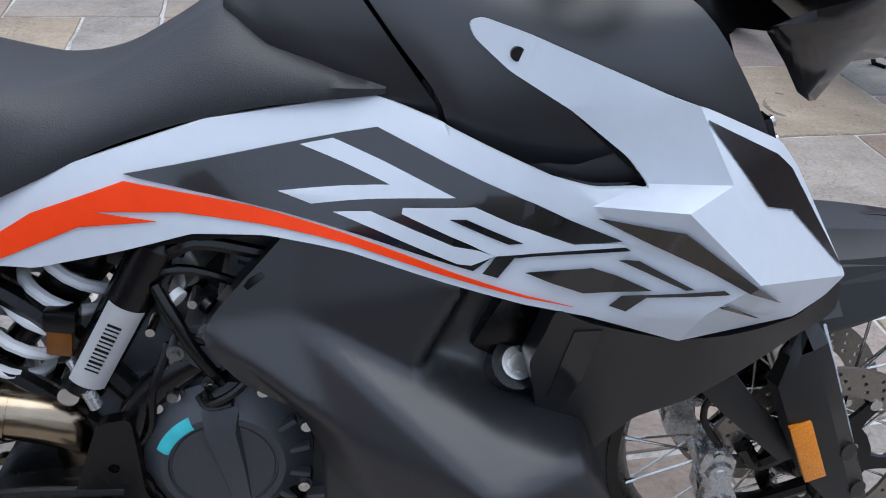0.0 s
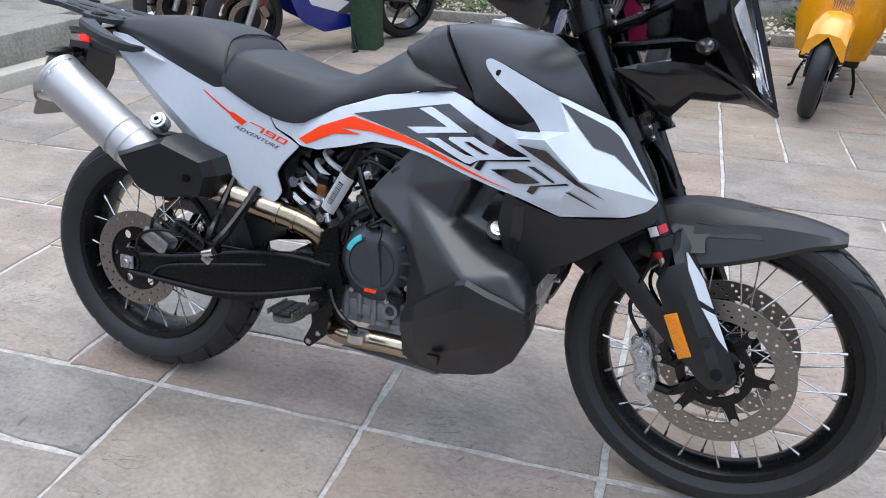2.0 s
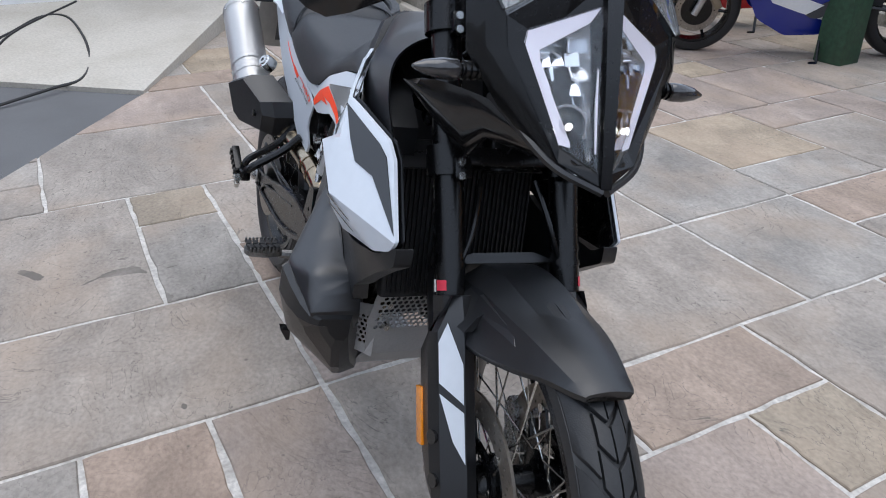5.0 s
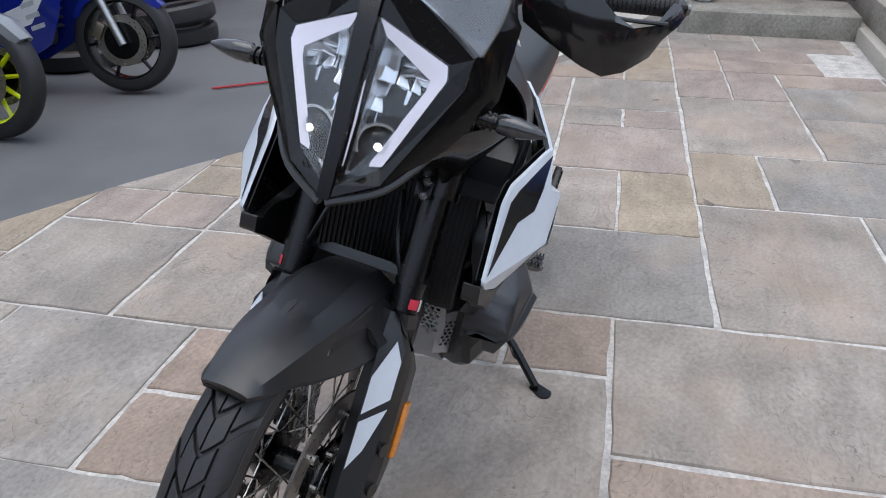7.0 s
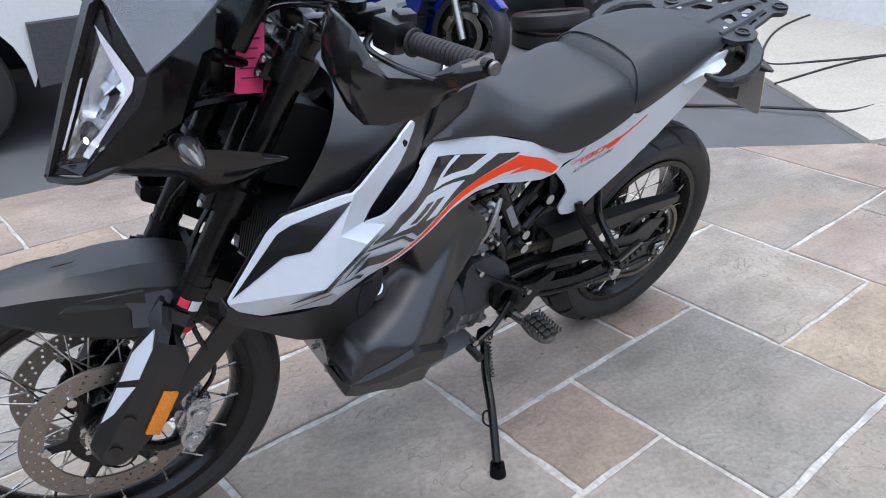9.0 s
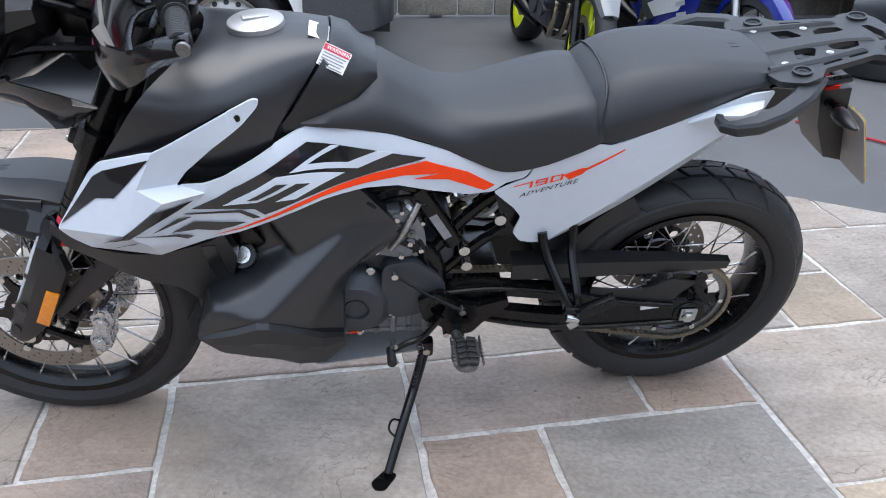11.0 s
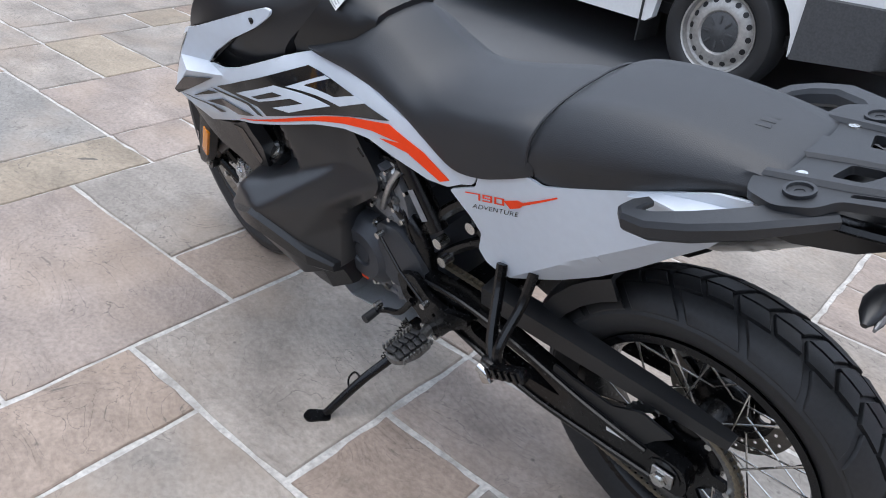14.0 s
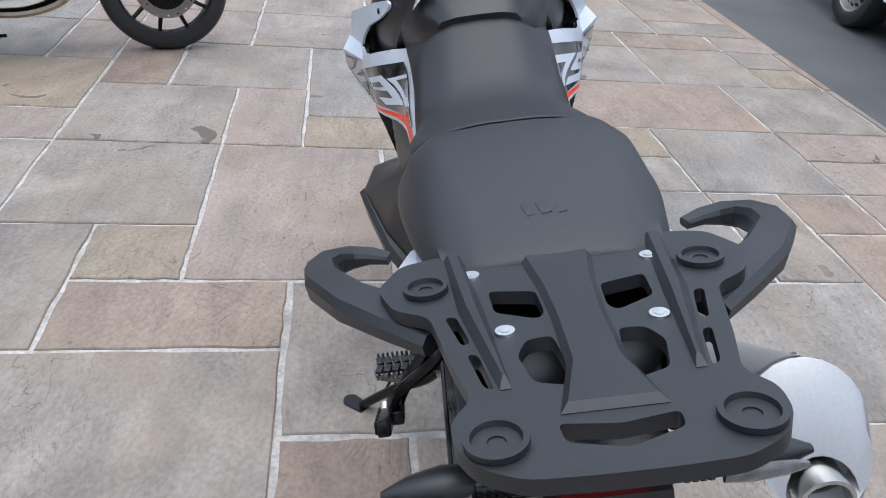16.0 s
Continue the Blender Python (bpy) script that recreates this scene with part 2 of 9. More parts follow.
class Skin:
    """A smooth side surface: the half width y over x and z, through a few points."""

    def __init__(self, rows, soft=0.05):
        P = np.array(rows, float)
        self.soft, self.folds = soft, []
        self.c, n = P[:, :2], len(P)
        d = np.linalg.norm(self.c[:, None] - self.c[None], axis=-1)
        A = np.zeros((n + 3, n + 3))
        A[:n, :n], A[:n, n], A[:n, n + 1:] = -np.sqrt(d * d + soft * soft) - 0.002 * np.eye(n), 1, self.c
        A[n, :n], A[n + 1:, :n] = 1, self.c.T
        self.w = np.linalg.solve(A, np.r_[P[:, 2], 0, 0, 0])

    def __call__(self, x, z):
        d = np.linalg.norm(self.c - np.array([x, z]), axis=-1)
        n = len(self.c)
        return float(-np.sqrt(d * d + self.soft ** 2) @ self.w[:n] + self.w[n] + self.w[n + 1] * x + self.w[n + 2] * z)


class Facets:
    """A folded side surface: flat facets between points (x, z, y), creased along the given lines."""

    def __init__(self, rows, creases=(), blur=0.0):
        self.blur, self.seen = blur, {}
        self.P = [(Vector((x, z)), y) for x, z, y in rows]
        vs, es, fs = delaunay_2d_cdt([p for p, _ in self.P], list(creases), [], 0, 1e-5)[:3]
        ys = [min(self.P, key=lambda r: (r[0] - v).length)[1] for v in vs]
        self.tris = []
        for f in fs:
            a, b, c = (Vector(vs[i]) for i in f)
            inv = Matrix(((a.x - c.x, b.x - c.x), (a.y - c.y, b.y - c.y))).inverted()
            self.tris.append((inv, c, [ys[i] for i in f]))
        self.folds = [] if blur else [(Vector(vs[i]), Vector(vs[j])) for i, j in es]

    def __call__(self, x, z):
        if not self.blur:
            return self.at(x, z)
        key = (round(x, 5), round(z, 5))
        if key not in self.seen:
            out, sum_w = self.at(x, z), 1.0
            for ring, w in ((0.35, 0.8), (0.7, 0.45), (1.0, 0.2)):
                for k in range(10):
                    t = k * 0.6283 + ring
                    out += w * self.at(x + self.blur * ring * math.cos(t), z + self.blur * ring * math.sin(t))
                    sum_w += w
            self.seen[key] = out / sum_w
        return self.seen[key]

    def at(self, x, z):
        best = None
        for inv, c, y in self.tris:
            l = inv @ (Vector((x, z)) - c)
            m = min(l.x, l.y, 1 - l.x - l.y)
            if best is None or m > best[0]:
                best = (m, l.x * y[0] + l.y * y[1] + (1 - l.x - l.y) * y[2])
                if m >= 0:
                    break
        return best[1]


def panel(outline, skin, side, thick=0.004, lift=0.0, step=0.035, inner=None, round_=0, folds=()):
    """A shaped sheet on a skin, from its outline in x and z; inner: the y of a flat back instead of an even thickness."""
    if round_:
        outline = rounded(outline, round_)
    bm = bmesh.new()
    bm.faces.new([bm.verts.new((x, 0, z)) for x, z in outline])
    xs, zs = [p[0] for p in outline], [p[1] for p in outline]
    for axis, lo, hi in ((0, min(xs), max(xs)), (2, min(zs), max(zs))):
        k = math.floor(lo / step) + 1
        while k * step < hi:
            co, no = [0, 0, 0], [0, 0, 0]
            co[axis], no[axis] = k * step, 1
            bmesh.ops.bisect_plane(bm, geom=bm.verts[:] + bm.edges[:] + bm.faces[:], plane_co=co, plane_no=no, dist=1e-5)
            k += 1
    for a, b in folds:
        if max(a.x, b.x) < min(xs) or min(a.x, b.x) > max(xs) or max(a.y, b.y) < min(zs) or min(a.y, b.y) > max(zs):
            continue
        d = b - a
        near = [f for f in bm.faces if any(-0.02 < (Vector((v.co.x, v.co.z)) - a).dot(d) / d.length_squared < 1.02 for v in f.verts)]
        geom = list({v for f in near for v in f.verts}) + list({e for f in near for e in f.edges}) + near
        bmesh.ops.bisect_plane(bm, geom=geom, plane_co=(a.x, 0, a.y), plane_no=(-d.y, 0, d.x), dist=1e-5)
    bmesh.ops.triangulate(bm, faces=[f for f in bm.faces if len(f.verts) > 4])
    front = bm.verts[:]
    rim = [e for e in bm.edges if len(e.link_faces) == 1]
    faces = bm.faces[:]
    for v in front:
        v.co.y = side * (skin(v.co.x, v.co.z) + lift)
    back = {v: bm.verts.new((v.co.x, side * (inner(v.co.x, v.co.z) if callable(inner) else inner) if inner is not None else v.co.y - side * thick, v.co.z)) for v in front}
    for f in faces:
        bm.faces.new([back[v] for v in reversed(f.verts)])
    for e in rim:
        a, b = e.verts
        bm.faces.new((a, b, back[b], back[a]))
    return bm


def rounded(pts, r, n=3):
    """The outline with each corner cut back by up to r and rounded."""
    out = []
    for i, p in enumerate(pts):
        a, b, c = Vector(pts[i - 1]), Vector(p), Vector(pts[(i + 1) % len(pts)])
        d0, d1 = a - b, c - b
        k0, k1 = min(r, d0.length * 0.45), min(r, d1.length * 0.45)
        p0, p1 = b + d0.normalized() * k0, b + d1.normalized() * k1
        for k in range(n + 1):
            t = k / n
            q = p0 * (1 - t) ** 2 + b * 2 * t * (1 - t) + p1 * t * t
            out.append((q.x, q.y))
    return out


def text_mesh(body, size, shear=0.0, bold=0.0, spacing=1.0):
    """Flat letters as a bmesh, in x, y, with the middle at the origin."""
    cu = bpy.data.curves.new("letters", 'FONT')
    cu.body, cu.size, cu.shear, cu.offset, cu.space_character = body, size, shear, bold, spacing
    cu.align_x, cu.align_y = 'CENTER', 'CENTER'
    ob = bpy.data.objects.new("letters", cu)
    scene.collection.objects.link(ob)
    bpy.context.view_layer.update()
    me = bpy.data.meshes.new_from_object(ob.evaluated_get(bpy.context.evaluated_depsgraph_get()))
    bm = bmesh.new()
    bm.from_mesh(me)
    bpy.data.objects.remove(ob)
    bpy.data.curves.remove(cu)
    bpy.data.meshes.remove(me)
    return bm

# ---- ground ----
SLAB_A = radians(3.92)


def stone_material(name, a, c):
    m = bpy.data.materials.new(name)
    m.use_nodes = True
    n, l = m.node_tree.nodes, m.node_tree.links
    b = n["Principled BSDF"]
    geo, info = n.new("ShaderNodeNewGeometry"), n.new("ShaderNodeObjectInfo")
    ramp = n.new("ShaderNodeValToRGB")
    cr = ramp.color_ramp
    cr.interpolation = 'LINEAR'
    cols = [(0.0, a), (1.0, c)]
    while len(cr.elements) < len(cols):
        cr.elements.new(0.5)
    for e, (p, c) in zip(cr.elements, cols):
        e.position, e.color = p, (*c, 1)
    l.new(info.outputs["Random"], ramp.inputs[0])
    comb = n.new("ShaderNodeCombineXYZ")
    mul = n.new("ShaderNodeMath")
    mul.operation = 'MULTIPLY'
    mul.inputs[1].default_value = 37.0
    l.new(info.outputs["Random"], mul.inputs[0])
    l.new(mul.outputs[0], comb.inputs[2])
    add = n.new("ShaderNodeVectorMath")
    add.operation = 'ADD'
    l.new(geo.outputs["Position"], add.inputs[0])
    l.new(comb.outputs[0], add.inputs[1])
    stretch = n.new("ShaderNodeMapping")
    stretch.inputs["Scale"].default_value = (1.0, 1.25, 1.0)
    stretch.inputs["Rotation"].default_value = (0, 0, 0.5)
    l.new(add.outputs[0], stretch.inputs[0])

    def tex(scale, detail, lo, hi, a, c, src=stretch, dist=0.0):
        t = n.new("ShaderNodeTexNoise")
        t.inputs["Scale"].default_value, t.inputs["Detail"].default_value, t.inputs["Distortion"].default_value = scale, detail, dist
        l.new(src.outputs[0], t.inputs["Vector"])
        r = n.new("ShaderNodeMapRange")
        r.inputs[1].default_value, r.inputs[2].default_value, r.inputs[3].default_value, r.inputs[4].default_value = lo, hi, a, c
        l.new(t.outputs[0], r.inputs[0])
        return t, r

    t1, r1 = tex(4.0, 8, 0.3, 0.7, 0.84, 1.13, dist=0.8)
    t2, r2 = tex(70, 8, 0.3, 0.7, 0.83, 1.15)
    val = n.new("ShaderNodeMath")
    val.operation = 'MULTIPLY'
    l.new(r1.outputs[0], val.inputs[0])
    l.new(r2.outputs[0], val.inputs[1])
    hs = n.new("ShaderNodeHueSaturation")
    l.new(ramp.outputs[0], hs.inputs["Color"])
    streak, rs = tex(1.7, 6, 0.35, 0.7, 0.80, 1.12, dist=1.2)
    val2 = n.new("ShaderNodeMath")
    val2.operation = 'MULTIPLY'
    l.new(val.outputs[0], val2.inputs[0])
    l.new(rs.outputs[0], val2.inputs[1])
    # long fine streaks along the bedding, turned a little from stone to stone
    turn = n.new("ShaderNodeMath")
    turn.operation = 'MULTIPLY'
    turn.inputs[1].default_value = 2.4
    l.new(info.outputs["Random"], turn.inputs[0])
    ang = n.new("ShaderNodeCombineXYZ")
    l.new(turn.outputs[0], ang.inputs[2])
    bed = n.new("ShaderNodeMapping")
    bed.inputs["Scale"].default_value = (3.2, 24.0, 1.0)
    l.new(ang.outputs[0], bed.inputs["Rotation"])
    l.new(add.outputs[0], bed.inputs[0])
    t6, r6 = tex(1.0, 5, 0.34, 0.66, 0.94, 1.055, src=bed, dist=0.6)
    val3 = n.new("ShaderNodeMath")
    val3.operation = 'MULTIPLY'
    l.new(val2.outputs[0], val3.inputs[0])
    l.new(r6.outputs[0], val3.inputs[1])
    l.new(val3.outputs[0], hs.inputs["Value"])
    # warm patches in the stone
    t3, r3 = tex(1.9, 4, 0.48, 0.72, 0.0, 0.55)
    mix = n.new("ShaderNodeMix")
    mix.data_type = 'RGBA'
    mix.inputs[7].default_value = (0.36, 0.275, 0.205, 1)
    l.new(r3.outputs[0], mix.inputs[0])
    l.new(hs.outputs[0], mix.inputs[6])
    # dark specks and old gum spots
    vo = n.new("ShaderNodeTexVoronoi")
    vo.inputs["Scale"].default_value = 9
    l.new(geo.outputs["Position"], vo.inputs["Vector"])
    sp = n.new("ShaderNodeMapRange")
    sp.inputs[1].default_value, sp.inputs[2].default_value, sp.inputs[3].default_value, sp.inputs[4].default_value = 0.035, 0.06, 0.55, 0.0
    l.new(vo.outputs["Distance"], sp.inputs[0])
    mix2 = n.new("ShaderNodeMix")
    mix2.data_type = 'RGBA'
    mix2.inputs[7].default_value = (0.07, 0.065, 0.06, 1)
    l.new(sp.outputs[0], mix2.inputs[0])
    l.new(mix.outputs[2], mix2.inputs[6])
    b.inputs["Roughness"].default_value = 0.72
    b.inputs["Specular IOR Level"].default_value = 0.35
    # riven relief: shallow terraces and fine grit
    t4, r4 = tex(2.9, 6, 0.3, 0.7, 0, 1, dist=1.1)
    st = n.new("ShaderNodeMath")
    st.operation = 'SNAP'
    st.inputs[1].default_value = 0.16
    l.new(r4.outputs[0], st.inputs[0])
    sm = n.new("ShaderNodeMath")
    sm.operation = 'MULTIPLY_ADD'
    sm.inputs[1].default_value = 0.9
    l.new(r4.outputs[0], sm.inputs[0])
    l.new(st.outputs[0], sm.inputs[2])
    # dark lines along the edges of the riven layers, here and there
    div = n.new("ShaderNodeMath")
    div.operation = 'DIVIDE'
    div.inputs[1].default_value = 0.16
    l.new(r4.outputs[0], div.inputs[0])
    fr = n.new("ShaderNodeMath")
    fr.operation = 'FRACT'
    l.new(div.outputs[0], fr.inputs[0])
    edge = n.new("ShaderNodeMapRange")
    edge.inputs[1].default_value, edge.inputs[2].default_value, edge.inputs[3].default_value, edge.inputs[4].default_value = 0.0, 0.07, 1.0, 0.0
    l.new(fr.outputs[0], edge.inputs[0])
    t5, r5 = tex(2.6, 3, 0.42, 0.58, 0.0, 0.85, src=add)
    em = n.new("ShaderNodeMath")
    em.operation = 'MULTIPLY'
    l.new(edge.outputs[0], em.inputs[0])
    l.new(r5.outputs[0], em.inputs[1])
    mix3 = n.new("ShaderNodeMix")
    mix3.data_type = 'RGBA'
    mix3.inputs[7].default_value = (0.10, 0.09, 0.08, 1)
    l.new(em.outputs[0], mix3.inputs[0])
    l.new(mix2.outputs[2], mix3.inputs[6])
    l.new(mix3.outputs[2], b.inputs["Base Color"])
    b1 = n.new("ShaderNodeBump")
    b1.inputs["Strength"].default_value, b1.inputs["Distance"].default_value = 0.95, 0.013
    l.new(sm.outputs[0], b1.inputs["Height"])
    b2 = n.new("ShaderNodeBump")
    b2.inputs["Strength"].default_value, b2.inputs["Distance"].default_value = 0.80, 0.0030
    l.new(t2.outputs[0], b2.inputs["Height"])
    l.new(b1.outputs[0], b2.inputs["Normal"])
    l.new(b2.outputs[0], b.inputs["Normal"])
    return m


STONE = {"g": stone_material("grey_riven_sandstone", (.326, .285, .246), (.284, .255, .225)), "n": stone_material("blue_grey_riven_sandstone", (.268, .252, .230), (.298, .272, .243)),
         "b": stone_material("brown_riven_sandstone", (.330, .252, .200), (.304, .242, .197)), "t": stone_material("tan_riven_sandstone", (.338, .276, .204), (.308, .262, .205)),
         "m": stone_material("mauve_riven_sandstone", (.336, .276, .238), (.308, .258, .225))}
MORTAR = material("pale_mortar", (0.50, 0.48, 0.45), 0.9, spread=0.25, grain=90, bump=0.6, bump_scale=220, stain=0.75, stain_scale=11, stain_color=(0.24, 0.22, 0.195))
ASPHALT = material("worn_asphalt", (0.110, 0.113, 0.117), 0.85, spread=0.35, grain=260, bump=0.7, bump_scale=320, stain=0.55, stain_scale=1.7, stain_color=(0.068, 0.069, 0.071))
CONCRETE = material("pale_concrete", (0.44, 0.415, 0.365), 0.88, spread=0.12, grain=60, bump=0.3, bump_scale=200, stain=0.5, stain_scale=2.2, stain_color=(0.30, 0.27, 0.22))
OLD_CONCRETE = material("weathered_concrete", (0.27, 0.255, 0.22), 0.92, spread=0.25, grain=50, bump=0.8, bump_scale=120, stain=0.7, stain_scale=5, stain_color=(0.13, 0.125, 0.10))
BRICK = material("red_brick", (0.30, 0.085, 0.05), 0.85, spread=0.2, grain=80, bump=0.4, bump_scale=250, rand=0.3)
JOINT = material("brick_mortar", (0.36, 0.33, 0.30), 0.9, spread=0.2, grain=100, bump=0.3)
GRAVEL = material("white_gravel", (0.62, 0.58, 0.50), 0.85, spread=0.25, grain=40, stain=0.5, stain_scale=30)
SOIL = material("bed_soil", (0.12, 0.095, 0.065), 0.95, spread=0.4, grain=50, bump=0.8, bump_scale=150)
TIMBER = material("fence_timber", (0.25, 0.185, 0.12), 0.8, spread=0.3, grain=25, bump=0.3, bump_scale=120, rand=0.25)
GREEN_PAINT = material("dark_green_stained_timber", (0.018, 0.055, 0.028), 0.6, spread=0.35, grain=30, bump=0.4, bump_scale=90, stain=0.4, stain_color=(0.05, 0.07, 0.04))
LEAF = material("weed_leaf", (0.07, 0.13, 0.03), 0.6, spread=0.3, grain=20, rand=0.2)


def sheet(name, pts, z, mat, **tag):
    bm = bmesh.new()
    bm.faces.new([bm.verts.new((x, y, z)) for x, y in pts])
    bmesh.ops.recalc_face_normals(bm, faces=bm.faces)
    return tagged(part(name, bm, mat, smooth=False), **tag)


ground = sheet("ground", [(-400, -400), (400, -400), (400, 400), (-400, 400)], -0.012, ASPHALT,
               label="dark grey worn asphalt yard reaching beyond the paving", category="asphalt", kind="structure")
COURT = [(-2.42, -.27), (-.17, -1.62), (.45, -1.93), (1.1, -2.13), (2.5, -2.12), (5.2, -2.0), (9, -1.82), (9, 6.6), (-6, 6.6), (-6, .95)]
pavement = sheet("pavement", COURT, -0.006, MORTAR, label="court of riven sandstone flags with pale mortar joints", category="paving", kind="structure")

# ---- concrete pad, steps and the house front ----
bm = bmesh.new()
pad_low = [(-2.38, -0.29), (-3.05, -1.28), (-3.5, -2.1), (-7.5, -2.6), (-7.5, 1.6), (-4.45, 0.66)]
vs = [bm.verts.new((x, y, -0.05)) for x, y in pad_low]
vt = [bm.verts.new((x, y, 0.015 + max(0.0, (-3.0 - x)) * 0.10)) for x, y in pad_low]
bm.faces.new(vt)
bm.faces.new(vs[::-1])
for i in range(6):
    j = (i + 1) % 6
    bm.faces.new((vs[i], vs[j], vt[j], vt[i]))
tagged(part("concrete_ramp", bm, CONCRETE, smooth=False), "pale cast concrete ramp rising to the house door", "ramp", kind="structure")


def slab_block(name, lo, hi, mat, bevel=0.02):
    bm = bmesh.new()
    box(bm, [(a + b) / 2 for a, b in zip(lo, hi)], [b - a for a, b in zip(lo, hi)], bevel=bevel)
    for v in bm.verts:
        v.co += Vector((noise.noise(v.co * 6), noise.noise(v.co * 6 + Vector((5, 0, 0))), 0)) * 0.012
    return part(name, bm, mat)


tagged(slab_block("plinth", (-4.6, 0.62, -0.05), (-3.92, 1.9, 0.17), OLD_CONCRETE), "crumbling weathered concrete plinth under the brick wall", "plinth", kind="structure")
tagged(slab_block("lower_step", (-4.6, 1.88, -0.05), (-2.86, 4.4, 0.10), CONCRETE), "low pale concrete doorstep at the house", "step", kind="structure")
tagged(slab_block("upper_step", (-4.6, 1.95, 0.09), (-3.02, 2.95, 0.30), OLD_CONCRETE), "weathered concrete upper step before the house door", "step", kind="structure")
tagged(slab_block("upper_step_end", (-4.6, 2.95, 0.09), (-3.4, 4.4, 0.28), OLD_CONCRETE), "weathered concrete landing beside the house step", "step", kind="structure")

wall_house = part("wall_house", box(bmesh.new(), (-4.72, 1.45, 1.5), (0.2, 1.5, 3.2)), JOINT, smooth=False)
tagged(wall_house, "red brick house wall in pale mortar", "brick wall", kind="structure")
WHITE_WALL = material("white_render", (0.74, 0.75, 0.75), 0.7, spread=0.05, grain=30, bump=0.2, bump_scale=150)
BLUE_DOOR = material("blue_painted_door", (0.02, 0.05, 0.16), 0.45, spread=0.1)
tagged(part("wall_render", box(bmesh.new(), (-4.75, 4.3, 1.5), (0.2, 4.2, 3.2)), WHITE_WALL, smooth=False), "white rendered house wall beside the door", "house wall", kind="structure")
bm = box(bmesh.new(), (-4.70, 0.15, 1.20), (0.06, 1.1, 2.0), bevel=0.008)
for z in (0.75, 1.6):
    box(bm, (-4.668, 0.15, z), (0.02, 0.8, 0.65), bevel=0.006)
tagged(part("door_1", bm, BLUE_DOOR), "dark blue painted panelled house door, closed", "door", kind="structure")
tagged(part("wall_far", box(bmesh.new(), (-4.75, -1.6, 1.5), (0.2, 2.4, 3.2)), WHITE_WALL, smooth=False), "white rendered house wall past the blue door", "house wall", kind="structure")

# plain walls beyond the view, added to block low sky and darken the horizon
DULL = material("dull_unseen_wall", (0.13, 0.085, 0.065), 0.9, spread=0.25, grain=12, stain=0.5, stain_scale=0.8)
for name, c, d in (("wall_north", (2, 12, 1.9), (34, .3, 3.8)), ("wall_south", (2, -16, 1.0), (34, .3, 2.0)), ("wall_east", (18, 0, 2.5), (.3, 32, 5)), ("wall_west", (-15, 0, 3.0), (.3, 32, 6))):
    tagged(part(name, box(bmesh.new(), c, d), DULL, smooth=False), "unseen wall added to cut off the low sky", "yard wall", kind="structure")

# ---- the motorcycle: x ahead, y to its left, z up, from the ground under the rear axle ----
LEAN = radians(11.3)
bike = thing("motorcycle", "white, black and orange adventure motorcycle leaning on its side stand", "motorcycle",
             Matrix.Translation((0, 0, 0.0)) @ Matrix.Rotation(-LEAN, 4, 'X'))
RAKE = radians(26.3)
UP = Vector((-math.sin(RAKE), 0, math.cos(RAKE)))
FWD = Vector((math.cos(RAKE), 0, math.sin(RAKE)))
S0 = Vector((1.617, 0, 0))
STEER = Matrix.Translation(S0) @ Matrix.Rotation(radians(-6.6), 4, UP) @ Matrix.Translation(-S0)
FAX = Vector((1.486, 0, 0.346))


def fork_at(z, y=0.0, ahead=0.03):
    """The place on the fork's line at that height, before it is steered."""
    return Vector((1.617 - z * math.tan(RAKE) + ahead / math.cos(RAKE), y, z))


def tyre_bm(c, R, width, bead, crown, period, cut, splits):
    """A tyre: a smooth carcass with raised, swept tread blocks on its crown."""
    bm = bmesh.new()
    half, deep = width / 2, 0.0075
    at = lambda a: (R - crown * (1 - math.sqrt(max(0.0, 1 - (a * 0.94) ** 2))), a * half * 0.97)
    prof = [(bead - 0.002, -half * 0.62), (bead + 0.012, -half * 0.80), (bead + (R - bead) * 0.35, -half * 0.985), (bead + (R - bead) * 0.55, -half)]
    for k in range(17):
        r, y = at(-1 + k / 8)
        prof.append((r - deep * (1 if 0 < k < 16 else 0.2), y))
    prof += [(r, -y) for r, y in reversed(prof[:4])]
    lathe(bm, prof, c, (0, 1, 0), 120)
    blocks = []
    put = lambda t, r, y: blocks[-1].verts.new(c + Vector((math.cos(t) * r, y, math.sin(t) * r)))
    n = round(360 / period)
    for s in (1, -1):
        for k in range(n):
            t0 = radians(360 / n * k + (180 / n if s > 0 else 0))
            for q, (a0, a1, w0, w1) in enumerate(splits):
                blocks.append(bmesh.new())
                rows_ = []
                for i in range(6):
                    a = a0 + (a1 - a0) * i / 5
                    sweep = radians(cut * a ** 1.25)
                    r, y = at(a)
                    e0, e1 = t0 + sweep + radians(w0), t0 + sweep + radians(w1)
                    # the block's shoulders are slightly bevelled
                    rows_.append([put(e0, r - deep, s * y), put(e0 + 0.002, r - 0.0012, s * y), put(e0 + 0.006, r, s * y), put((e0 + e1) / 2, r + 0.0003, s * y), put(e1 - 0.006, r, s * y), put(e1 - 0.002, r - 0.0012, s * y), put(e1, r - deep, s * y)])
                for u, v in zip(rows_, rows_[1:]):
                    for j in range(6):
                        blocks[-1].faces.new((u[j], u[j + 1], v[j + 1], v[j]))
                blocks[-1].faces.new(rows_[0])
                blocks[-1].faces.new(rows_[-1][::-1])
    return bm, blocks


